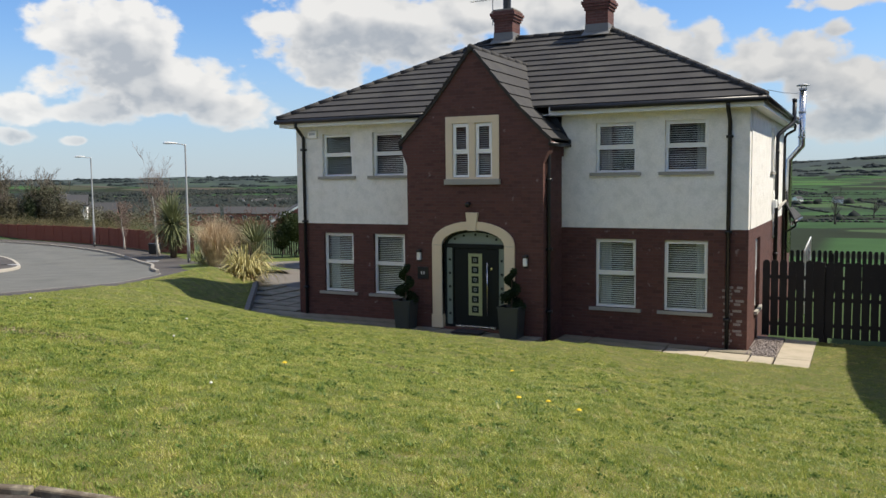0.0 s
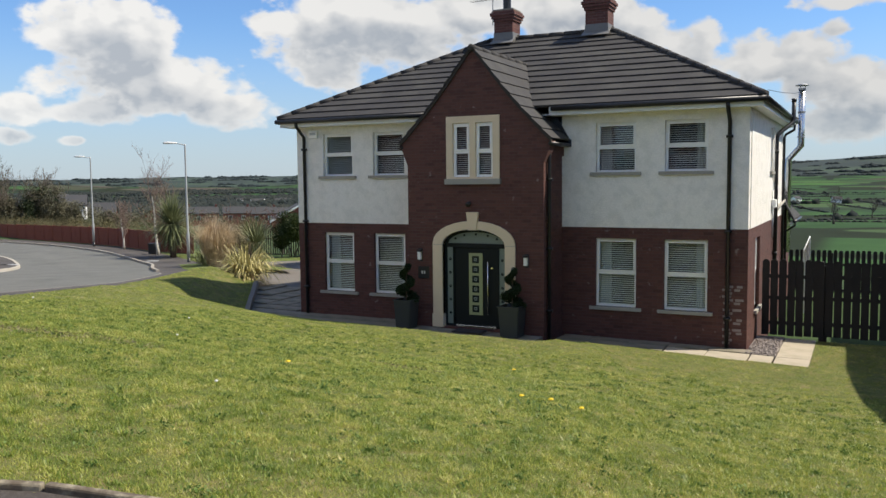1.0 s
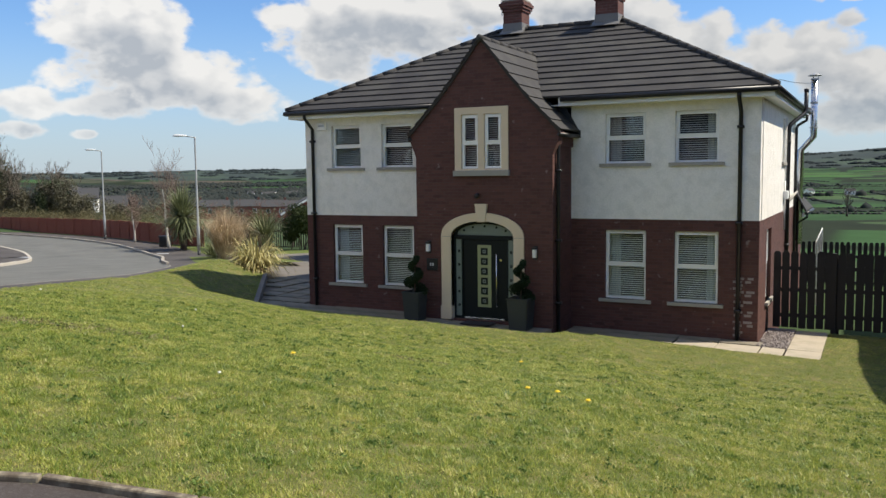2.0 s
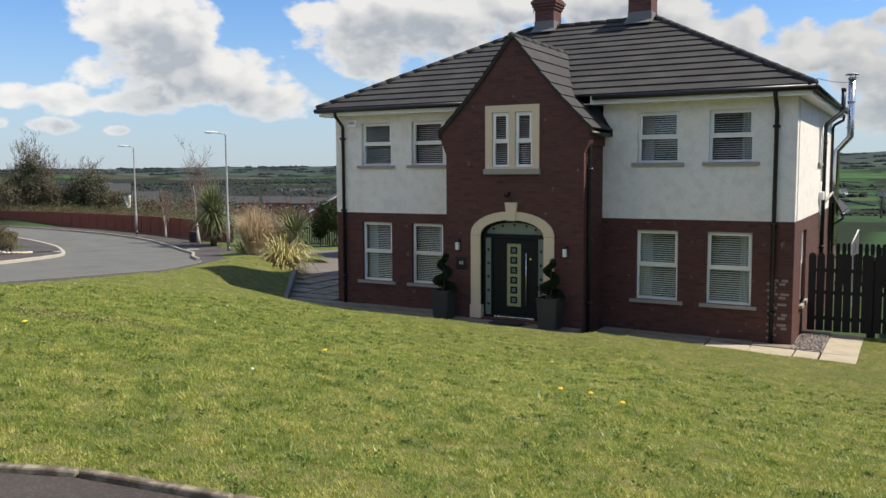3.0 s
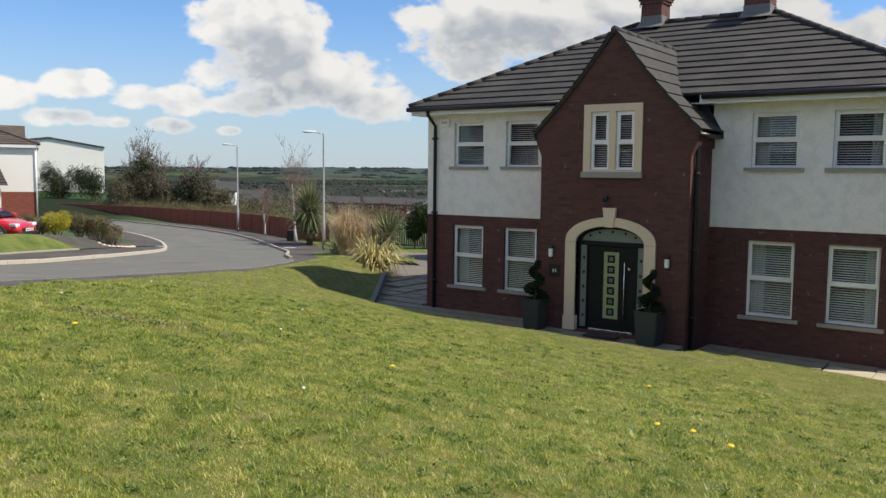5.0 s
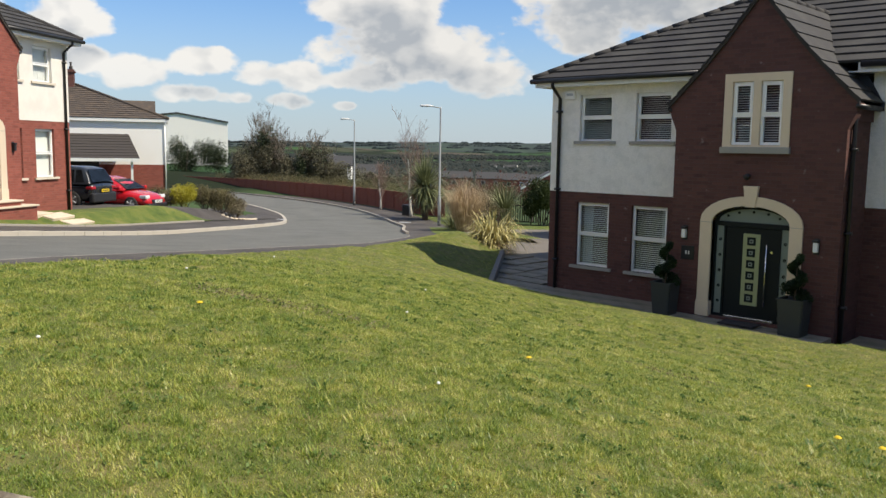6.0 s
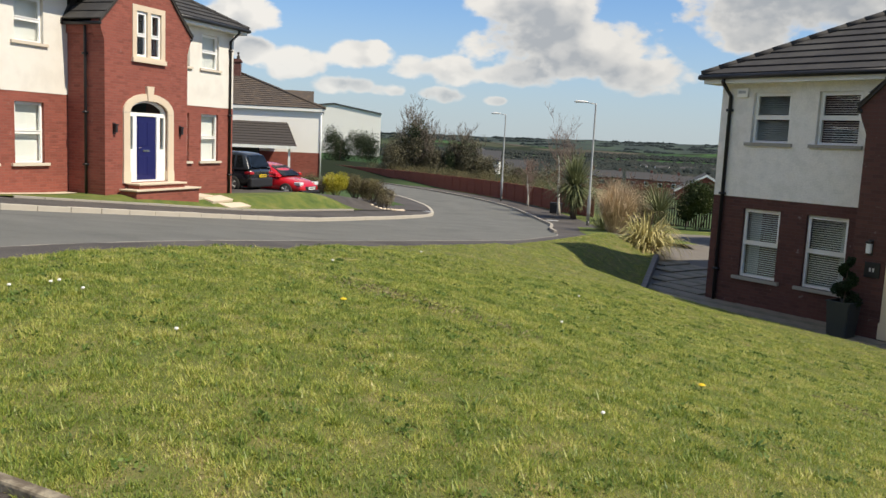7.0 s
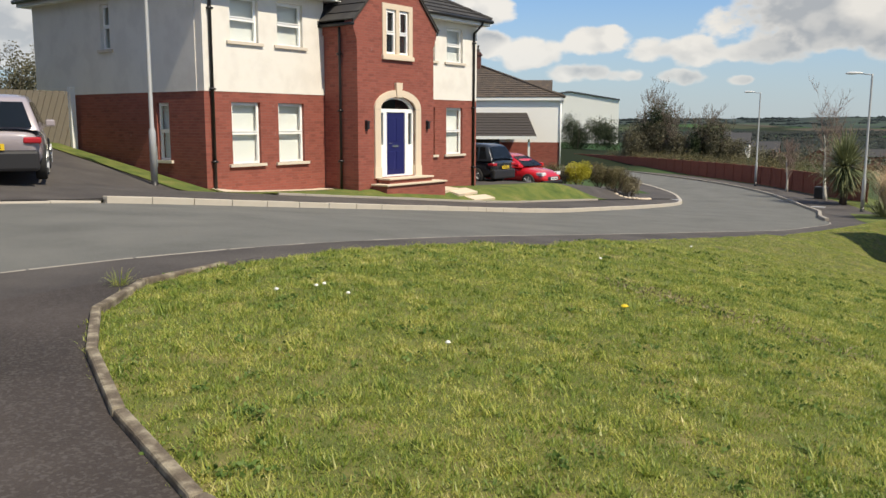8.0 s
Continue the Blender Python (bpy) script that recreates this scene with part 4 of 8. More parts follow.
    for p, q, nme in ((A_, R0, "hip_tiles"), (B_, R1, "hip_tiles"), (C_, R1, "hip_tiles"), (D_, R0, "hip_tiles"), (R0, R1, "ridge_tiles")):
        p, q = Vector(p), Vector(q)
        bm = bmesh.new()
        nseg = max(3, int((q - p).length / 0.42))
        for k in range(nseg):
            a, b = p.lerp(q, k / nseg), p.lerp(q, (k + 1.06) / nseg)
            tube(bm, [a + Vector((0, 0, 0.030)), b + Vector((0, 0, 0.026))], [0.088, 0.082], 8)
        part(nme, bm, M_TILE if tile is M_TILE else tile, roof, "", True)
    # boards and gutters along the eaves
    for x0, x1, y0, y1 in ((-ex + 0.05, gl + 0.2, -ey + 0.04, -ey + 0.07), (gr - 0.2, W + ex - 0.05, -ey + 0.04, -ey + 0.07), (-ex + 0.05, -ex + 0.08, -ey + 0.07, D + ey - 0.05), (W + ex - 0.08, W + ex - 0.05, -ey + 0.07, D + ey - 0.05), (-ex + 0.05, W + ex - 0.05, D + ey - 0.08, D + ey - 0.05)):
        part("fascia", box_bm(x0, x1, y0, y1, EAVE - 0.14, EAVE + 0.06), M_FASCIA, house)
    part("soffit", box_bm(-ex + 0.06, W + ex - 0.06, -ey + 0.06, D + ey - 0.06, EAVE - 0.13, EAVE - 0.11), M_FASCIA, house)
    for pts in (((-ex - 0.02, -ey - 0.03), (gl + 0.12, -ey - 0.03)), ((gr - 0.12, -ey - 0.03), (W + ex + 0.02, -ey - 0.03)), ((W + ex + 0.03, -ey - 0.03), (W + ex + 0.03, D + ey)), ((-ex - 0.03, -ey - 0.03), (-ex - 0.03, D + ey))):
        bm = bmesh.new()
        tube(bm, [(*pts[0], EAVE + 0.015), (*pts[1], EAVE + 0.015)], 0.062, 10)
        part("gutter", bm, M_BLACK_PVC, house, "black plastic gutter", True)
    # gable roof: flared courses on both sides, run back into the main roof
    groof = tagged(new("gable_roof"), "steep flared tiled roof over the entrance gable")
    groof.parent = house
    pr = [(a, b + 0.03) for a, b in gable_profile(0.03)]
    dense = []
    for (a0, b0), (a1, b1) in zip(pr, pr[1:]):
        dense += [(a0, b0)]
    dense = dense + [pr[-1]]
    lens = [0.0]
    for (a0, b0), (a1, b1) in zip(dense, dense[1:]):
        lens.append(lens[-1] + math.hypot(a1 - a0, b1 - b0))

    def on(s):
        return float(np.interp(s, lens, [q[0] for q in dense])), float(np.interp(s, lens, [q[1] for q in dense]))
    rows = 8
    L = lens[-1] + 0.05
    yb = lambda z: max(0.0, min(2.6, (z - e0) / 0.545 - ey + 0.25)) if z > e0 - 0.1 else 0.0
    for s in (-1, 1):
        for k in range(rows):
            s0, s1 = L * k / rows, L * (k + 1) / rows
            (a0, b0), (a1, b1) = on(max(0, s0 - 0.04)), on(s1)
            bm = bmesh.new()
            nx, nz = (b0 - b1), (a1 - a0)
            l = math.hypot(nx, nz)
            nx, nz = nx / l * 0.04, nz / l * 0.04
            y0 = -OUT - 0.07
            q = [(a0, b0, 0.2), (a1, b1, 0.2), (a1 + nx, b1 + nz, 1), (a0 + nx * 0.3, b0 + nz * 0.3, 1)]
            va = [bm.verts.new((MID + s * a, y0, b)) for a, b, _ in q]
            vb = [bm.verts.new((MID + s * a, max(yb(b), 0.0 if b < e0 else yb(b)), b)) for a, b, _ in q]
            for kk in range(4):
                bm.faces.new((va[kk], va[(kk + 1) % 4], vb[(kk + 1) % 4], vb[kk]))
            bm.faces.new(va)
            bm.faces.new(vb[::-1])
            part("roof_course", bm, blinds.get("gable_tile", tile), groof)
        # verge strip under the tiles and the small gutter
        bm = bmesh.new()
        for (a0, b0), (a1, b1) in zip(gable_profile(), gable_profile()[1:]):
            v = [bm.verts.new(p) for p in ((MID + s * a0, -OUT - 0.055, b0 + 0.055), (MID + s * a1, -OUT - 0.055, b1 + 0.055), (MID + s * a1, -OUT - 0.055, b1 - 0.015), (MID + s * a0, -OUT - 0.055, b0 - 0.015))]
            w = [bm.verts.new(p.co + Vector((0, 0.06, 0))) for p in v]
            bm.faces.new(v)
            for kk in range(4):
                bm.faces.new((v[kk], v[(kk + 1) % 4], w[(kk + 1) % 4], w[kk]))
        part("verge", bm, M_TILE_D, groof, "dark verge mortar")
        bm = bmesh.new()
        xg = MID + s * 1.93
        tube(bm, [(xg, -OUT - 0.02, 4.36), (xg, 0.0, 4.36)], 0.05, 8)
        box(bm, xg - 0.08, xg + 0.07, -0.03, 0.0, 4.32, 4.50)
        part("gutter", bm, M_BLACK_PVC, house, "", True)
        # black board where the small roof meets the wall under the eaves
        bm = bmesh.new()
        pts = [(MID + s * 1.38, 5.09), (MID + s * 1.66, 5.02), (MID + s * 1.95, 4.52), (MID + s * 1.93, 4.37), (MID + s * 1.74, 4.40)]
        va = [bm.verts.new((a, -0.05, b)) for a, b in pts]
        vb = [bm.verts.new((a, -0.02, b)) for a, b in pts]
        bm.faces.new(va)
        bm.faces.new(vb[::-1])
        for kk in range(5):
            bm.faces.new((va[kk], va[(kk + 1) % 5], vb[(kk + 1) % 5], vb[kk]))
        part("flashing_board", bm, M_BLACK_PVC, house)
    bm = bmesh.new()
    for k in range(7):
        y0 = -OUT - 0.08 + k * 0.53
        tube(bm, [(MID, y0, 6.64), (MID, y0 + 0.56, 6.632)], [0.085, 0.078], 8)
    part("ridge_tiles", bm, tile, groof, "", True)
    return house


def door_leaf_black(house):
    y = -OUT + 0.11
    bm = plate(arch(MID, 0.82, 0.0, 2.0, 0.38), [rect(MID - 0.765, MID - 0.605, 0.06, 1.93), rect(MID + 0.605, MID + 0.765, 0.06, 1.93), rect(MID - 0.565, MID + 0.565, 0.06, 1.93), [(MID - 0.74, 2.03), (MID + 0.74, 2.03)] + [(MID + 0.74 * math.cos(a), 2.03 + 0.28 * math.sin(a)) for a in (math.pi * k / 10 for k in range(1, 10))]], lambda a, b, d: (a, y + d, b), 0.09)
    fr = part("door_frame", bm, M_DOOR_BLACK, house, "black door frame with sidelights and fanlight")
    for s in (-1, 1):
        x = MID + s * 0.685
        part("sidelight", box_bm(x - 0.08, x + 0.08, y + 0.03, y + 0.04, 0.05, 1.94), M_FROST, fr, "frosted glass sidelight")
        for k in range(5):
            z = 0.32 + k * 0.33
            bm = bmesh.new()
            for q in range(5):
                a = q * 2 * math.pi / 5
                tube(bm, [(x + 0.022 * math.cos(a), y + 0.03, z + 0.022 * math.sin(a)), (x + 0.022 * math.cos(a), y + 0.026, z + 0.022 * math.sin(a))], 0.016, 6)
            part("flower_motif", bm, M_DOOR_BLACK, fr)
    bm = bmesh.new()
    ringp = [(MID - 0.75, 2.02), (MID + 0.75, 2.02)] + [(MID + 0.75 * math.cos(a), 2.02 + 0.3 * math.sin(a)) for a in (math.pi * k / 12 for k in range(1, 12))]
    bm.faces.new([bm.verts.new((a, y + 0.035, b)) for a, b in ringp])
    part("fanlight", bm, M_FROST, fr, "frosted arched fanlight")
    for a in (0.5, 1.05, 1.57, 2.09, 2.64):
        bm = bmesh.new()
        tube(bm, [(MID + 0.62 * math.cos(a), y + 0.035, 2.05 + 0.2 * math.sin(a)), (MID + 0.62 * math.cos(a), y + 0.028, 2.05 + 0.2 * math.sin(a))], 0.03, 8)
        part("flower_motif", bm, M_DOOR_BLACK, fr)
    leaf = part("door", box_bm(MID - 0.56, MID + 0.56, y + 0.025, y + 0.07, 0.05, 1.92, bevel=0.006), M_DOOR_BLACK, house, "dark composite front door")
    part("door_panel", box_bm(MID - 0.185, MID + 0.175, y + 0.012, y + 0.03, 0.30, 1.80, bevel=0.005), M_GREEN_GOLD, leaf, "gold-green panel with six square glazed motifs")
    for k in range(6):
        z = 0.455 + k * 0.238
        part("pane", box_bm(MID - 0.095, MID + 0.085, y + 0.006, y + 0.014, z - 0.085, z + 0.085), M_DOOR_BLACK, leaf)
        part("pane", box_bm(MID - 0.045, MID + 0.035, y + 0.001, y + 0.008, z - 0.04, z + 0.04), M_FROST, leaf)
        part("pane", box_bm(MID - 0.022, MID + 0.012, y - 0.003, y + 0.003, z - 0.017, z + 0.017), M_DOOR_BLACK, leaf)
    bm = bmesh.new()
    tube(bm, [(MID + 0.33, y - 0.03, 0.33), (MID + 0.33, y - 0.03, 1.60)], 0.016, 8)
    for z in (0.5, 1.42):
        tube(bm, [(MID + 0.33, y - 0.03, z), (MID + 0.33, y + 0.03, z)], 0.01, 6)
    part("handle", bm, M_CHROME, leaf, "long steel pull bar", True)
    bm = bmesh.new()
    tube(bm, [(MID + 0.42, y + 0.015, 1.45), (MID + 0.42, y + 0.03, 1.45)], 0.028, 10)
    part("lock", bm, M_CHROME, leaf)
    part("threshold", box_bm(MID - 0.50, MID + 0.55, y - 0.06, y + 0.06, 0.0, 0.05, bevel=0.008), M_CHROME, house, "bright metal door sill")


def door_leaf_blue(house):
    y = -OUT + 0.07
    bm = plate(arch(MID, 0.82, 0.0, 2.0, 0.38), [rect(MID - 0.75, MID - 0.58, 0.95, 1.90), rect(MID + 0.58, MID + 0.75, 0.95, 1.90), rect(MID - 0.43, MID + 0.43, 0.05, 1.92), [(MID - 0.72, 2.02), (MID + 0.72, 2.02)] + [(MID + 0.72 * math.cos(a), 2.02 + 0.29 * math.sin(a)) for a in (math.pi * k / 10 for k in range(1, 10))]], lambda a, b, d: (a, y + d, b), 0.09)
    fr = part("door_frame", bm, M_UPVC, house, "white door frame with sidelights and fanlight")
    for s in (-1, 1):
        x = MID + s * 0.665
        p = part("sidelight", box_bm(x - 0.09, x + 0.09, y + 0.04, y + 0.046, 0.94, 1.92), M_GLASS, fr)
        part("panel", box_bm(x - 0.06, x + 0.06, y - 0.012, y + 0.004, 0.16, 0.82, bevel=0.005), M_UPVC, fr)
    bm = bmesh.new()
    ringp = [(MID - 0.74, 2.01), (MID + 0.74, 2.01)] + [(MID + 0.74 * math.cos(a), 2.01 + 0.31 * math.sin(a)) for a in (math.pi * k / 12 for k in range(1, 12))]
    bm.faces.new([bm.verts.new((a, y + 0.045, b)) for a, b in ringp])
    part("fanlight", bm, M_GLASS, fr)
    leaf = part("door", box_bm(MID - 0.42, MID + 0.42, y + 0.03, y + 0.075, 0.05, 1.91, bevel=0.006), M_DOOR_BLUE, house, "deep blue front door")
    for a, b, c, d in ((-0.32, -0.05, 1.05, 1.75), (0.05, 0.32, 1.05, 1.75), (-0.32, -0.05, 0.2, 0.75), (0.05, 0.32, 0.2, 0.75)):
        part("panel", box_bm(MID + a, MID + b, y + 0.02, y + 0.035, c, d, bevel=0.008), M_DOOR_BLUE, leaf)
    part("letterbox", box_bm(MID - 0.14, MID + 0.14, y + 0.012, y + 0.032, 0.88, 0.94, bevel=0.004), M_CHROME, leaf, "metal letterbox")
    bm = bmesh.new()
    tube(bm, [(MID - 0.35, y - 0.01, 1.0), (MID - 0.24, y - 0.01, 1.0)], 0.011, 6)
    part("handle", bm, M_CHROME, leaf)


BL_A = dict(low="venetian", up="venetian", gable="venetian", low_mat=M_BLIND, up_mat=M_BLIND, side=[("right", 1.35, 2.35, 0.42, 2.12, "venetian"), ("right", 4.4, 5.0, 3.7, 4.86, "roller")], gable_tile=M_TILE)
house_a = house_shell("house", pose(0, 0, 0), "two-storey detached house of dark red brick and grey-white roughcast", M_BRICK_A, M_RENDER_A, BL_A, M_STONE, M_SILL, M_TILE)
door_leaf_black(house_a)
downpipe(house_a, 0.28, -0.06, -0.3, EAVE, -0.42, M_BLACK_PVC, 0.045)
downpipe(house_a, W - 0.42, -0.06, -0.5, EAVE, -0.42, M_BLACK_PVC, 0.045)
downpipe(house_a, MID + HALF + 0.06, -OUT + 0.22, -0.4, 4.30, -OUT + 0.22, M_BLACK_PVC, 0.045)
chimney(house_a, 4.44, 5.02, 3.8, 4.4, 6.9, 8.50, "terminal", M_BRICK_CH)
chimney(house_a, 7.22, 7.86, 3.8, 4.4, 6.9, 8.56, "plain", M_BRICK_CH)

BL_B = dict(low="roller", up="vertical", gable="none", low_mat=M_BLIND_WHITE, up_mat=M_BLIND_WHITE, side=[("left", 1.5, 2.05, 0.6, 2.12, "roller"), ("left", 4.05, 4.5, 3.62, 4.86, "none"), ], gable_tile=M_TILE)
house_b = house_shell("house", pose(*B_AT, 1.78, 0, 0, B_YAW), "two-storey detached house of bright red brick and cream render", M_BRICK_B, M_RENDER_B, BL_B, M_STONE_B, M_SILL_B, M_TILE)
door_leaf_blue(house_b)
downpipe(house_b, 0.22, -0.06, -0.3, EAVE, -0.42, M_BLACK_PVC, 0.045)
downpipe(house_b, W - 0.25, -0.06, -0.9, EAVE, -0.42, M_BLACK_PVC, 0.045)
downpipe(house_b, MID - HALF - 0.06, -OUT + 0.62, -0.4, 4.30, -OUT + 0.62, M_BLACK_PVC, 0.04)


# ---- round the near house ----
M_BLACK_WOOD = material("black_stained_wood", (0.016, 0.014, 0.014), 0.8, vary=0.3, scale=6.0, fine=50.0, bump=0.003)
M_WHITE_METAL = material("white_metal", (0.75, 0.75, 0.73), 0.45, vary=0.08)
M_YARD = ground_material("asphalt_yard", [(0.3, (0.125, 0.112, 0.098)), (0.7, (0.20, 0.178, 0.152))], 0.5, 90.0, 0.004, 0.92)
M_PLANTER = material("planter_clay_grey", (0.040, 0.046, 0.045), 0.6, vary=0.2, scale=4.0, fine=40.0, bump=0.002)
M_PALE_BRICK = material("lime_bloomed_brick", (0.30, 0.25, 0.235), 0.9, vary=0.5, scale=12.0, fine=70.0)
M_LAMP_GLASS = material("opal_lamp_glass", (0.85, 0.85, 0.82), 0.3, vary=0.04)
M_TARMAC_WALL = material("rough_concrete", (0.17, 0.16, 0.145), 0.95, vary=0.3, scale=3.0, fine=40.0, bump=0.006)
M_MAT = material("rubber_mat", (0.035, 0.03, 0.03), 0.95, vary=0.3, scale=20.0, fine=80.0)
M_SIGN = material("dark_plaque", (0.02, 0.02, 0.022), 0.4)
M_PALE = material("pale_lettering", (0.6, 0.6, 0.58), 0.6)


def drive_z(x, y):
    return max(lawn_z(x, y), 1.5) if x > 3 else lawn_z(x, y)


inner_side = [(4.3, -16.5), *NEAR_KERB]
first, last = from_along(-32, 11.8), (52.0, -32.0)
outer_side = [(first[0] + (last[0] - first[0]) * k / (len(inner_side) - 1), first[1] + (last[1] - first[1]) * k / (len(inner_side) - 1)) for k in range(len(inner_side))]
drive = ribbon("driveway", inner_side, outer_side, drive_z, M_DRIVE, 16, 0.006)
tagged(drive, "dark damp tarmac drive beside the lawn", "driveway", kind="structure")
yard = ribbon("driveway", [(-0.95, -1.2), (-2.4, 0.8), (-3.8, 2.7), (-7.6, 6.0), (-10.8, 8.2), (-13.6, 12.5)], [(0.02, -1.2), (0.02, 1.2), (0.02, 4.5), (0.02, 8.4), (-2.0, 12.2), (-6.5, 15.8)], yard_z, M_YARD, 8, -0.02)
tagged(yard, "worn pinkish tarmac drive beside the house", "driveway", kind="structure")

# one line of pale stone where the carriageway meets the footway
kerb_run("channel_line", [p for p in OUTER if -46 < along_out(*p)[0] < 16.5], flat_road, "flush pale edging between road and footway", 0.9, 0.06, 0.014, None, 0.001)
kerb_run("kerb", [p for p in OUTER if along_out(*p)[0] >= 16.5 and p[0] > -70], flat_road, "concrete kerb along the far side of the road", 0.9, 0.13, 0.11)
kerb_run("kerb", [p for p in INNER if along_out(*p)[0] > -5.9 and p[0] > -40], flat_road, "pale concrete kerb in front of the red brick house", 0.9, 0.15, 0.125, M_KERB)
kerb_run("dropped_kerb", [p for p in INNER if -40 < along_out(*p)[0] < -5.4], flat_road, "dropped kerb at a drive mouth", 0.9, 0.15, 0.04, M_KERB)


def slabs(top_name, label, cells, height, mat, thick=0.05):
    top = tagged(new(top_name), label, "paving", kind="structure")
    shared = {}
    for x0, x1, y0, y1 in cells:
        key = (round(x1 - x0, 3), round(y1 - y0, 3))
        if key not in shared:
            w, d = key[0] / 2 - 0.006, key[1] / 2 - 0.006
            shared[key] = finish(box_bm(-w, w, -d, d, -thick, 0, bevel=0.008), "paving_slab", mat)
        ob = new("paving_slab", shared[key])
        xm, ym = (x0 + x1) / 2, (y0 + y1) / 2
        ob.matrix_world = pose(xm, ym, height(xm, ym) + random.uniform(-0.004, 0.004), random.uniform(-0.3, 0.3), random.uniform(-0.3, 0.3) + 0.7, random.uniform(-0.4, 0.4))
        ob.parent = top
    return top


on_path = lambda x, y: path_z(x) + 0.03
cells = [(x, x + 0.6, y, y + 0.6) for x in np.arange(-0.9, 3.8, 0.6) for y in (-1.8, -1.2, -0.6) if y > -1.5 or x > 1.4]
cells += [(7.9, 8.62, -1.42, -0.75), (7.9, 8.62, -0.75, -0.02)] + [(x, x + 0.9, y0, y1) for x in np.arange(8.64, 12.2, 0.9) for y0, y1 in (((-1.02, -0.42),) if x < 10.3 else ()) + ((-0.42, -0.02),)]
slabs("garden_path", "grey concrete paving slabs along the house front", cells, on_path, M_PAVING)
cells = [(x, x + 0.75, y, y + 0.6) for x in np.arange(-4.7, -0.2, 0.75) for y in np.arange(-1.2, 3.6, 0.6) if (x + 1.25) * 4.4 + (y + 1.5) * 3.4 > 0.6 and not (y < -0.7 and x > -1.0)]
slabs("side_paving", "mossy grey paving slabs beside the house", cells, lambda x, y: yard_z(x, y) + 0.02, M_PAVING)
cells = [(x, x + 0.65, y, y + 0.44) for x in np.arange(3.9, 7.5, 0.65) for y in (-2.2, -1.76)]
slabs("door_platform", "raised paving slabs in front of the door", cells, lambda x, y: -0.03 - 0.012 * (x - 4), M_PAVING, 0.18)
# same row as the grey path; its sunlight is put into the paler material
cells = [(x, x + 0.88, -1.19, -0.44) for x in (10.46, 11.35)] + [(12.25, 12.72, -1.19, -0.44)]
slabs("path_edge", "paving slabs at the lawn's edge, sunlight put into their pale colour", cells, lambda x, y: path_z(x) + 0.012, M_FLAG)
cells = [(12.75, 13.44, y, y + 0.78) for y in (-1.2, -0.42, 0.36, 1.14)]
slabs("gate_path", "pale sunlit flagstones leading to the gate", cells, lambda x, y: path_z(x) + 0.005, M_FLAG)
gravel = part("gravel_bed", box_bm(12.12, 12.74, -0.42, 1.95, -0.6, path_z(12.4) + 0.015), M_GRAVEL)
tagged(gravel, "small grey gravel bed at the house corner", "gravel", kind="structure")


def pebbles():
    bm = bmesh.new()
    rng = random.Random(4)
    for _ in range(420):
        r = rng.uniform(0.015, 0.035)
        m = pose(rng.uniform(12.15, 12.73), rng.uniform(-0.40, 1.5), path_z(12.4) + 0.015 + r * 0.3, rng.uniform(0, 90), rng.uniform(0, 90), rng.uniform(0, 90))
        bmesh.ops.create_icosphere(bm, subdivisions=0 + 1, radius=r, matrix=m @ Matrix.Diagonal((1.3, 1, 0.8, 1)))
    ob = part("pebbles", bm, M_GRAVEL)
    tagged(ob, "loose pinkish grey pebbles", "gravel", kind="stuff")


pebbles()


def low_wall():
    top = tagged(new("low_wall"), "low rough concrete wall holding up the lawn bank", "wall", kind="structure")
    a, b = Vector((-0.92, -1.28)), Vector((-3.92, 2.85))
    count = 11
    for i in range(count):
        p, q = a.lerp(b, i / count), a.lerp(b, (i + 1) / count)
        z = 0.0 + 0.27 * (i + 0.5) / count
        ob = part("wall_block", box_bm(-(q - p).length / 2 + 0.004, (q - p).length / 2 - 0.004, -0.07, 0.07, -0.7, 0.0, bevel=0.012), M_TARMAC_WALL, top)
        mid = (p + q) / 2
        ob.matrix_world = pose(mid.x, mid.y, z, 0, -2.9, math.degrees(math.atan2(q.y - p.y, q.x - p.x)))


low_wall()


def round_board(w, h, t=0.02):
    bm = bmesh.new()
    pts = [(-w / 2, 0), (w / 2, 0)] + [(w / 2 * math.cos(a), h - w / 2 + w / 2 * math.sin(a)) for a in (math.pi * k / 6 for k in range(7))]
    va = [bm.verts.new((a, 0, b)) for a, b in pts]
    vb = [bm.verts.new((a, t, b)) for a, b in pts]
    bm.faces.new(va)
    bm.faces.new(vb[::-1])
    for k in range(len(pts)):
        bm.faces.new((va[k], vb[k], vb[(k + 1) % len(pts)], va[(k + 1) % len(pts)]))
    return bm


def board_fence(name, label, category, x0, x1, y, z, h, w, gap, rails, posts=True, mat=None):
    mat = mat or M_BLACK_WOOD
    top = anchor(name, pose(0, 0, 0), label, category)
    me = finish(round_board(w, h), "board", mat)
    x = x0 + w / 2
    while x < x1:
        ob = new("board", me)
        ob.matrix_world = pose(x, y + random.uniform(-0.004, 0.004), z + random.uniform(-0.012, 0.012), 0, random.uniform(-0.35, 0.35), 0)
        ob.parent = top
        x += w + gap + random.uniform(-0.004, 0.004)
    for r in rails:
        part("rail", box_bm(x0, x1, y + 0.022, y + 0.07, z + r, z + r + 0.09), mat, top)
    if posts:
        px = x0
        while px < x1 + 0.1:
            part("post", box_bm(px - 0.05, px + 0.05, y + 0.07, y + 0.17, z - 0.4, z + h - 0.12), mat, top)
            px += 2.4
    return top


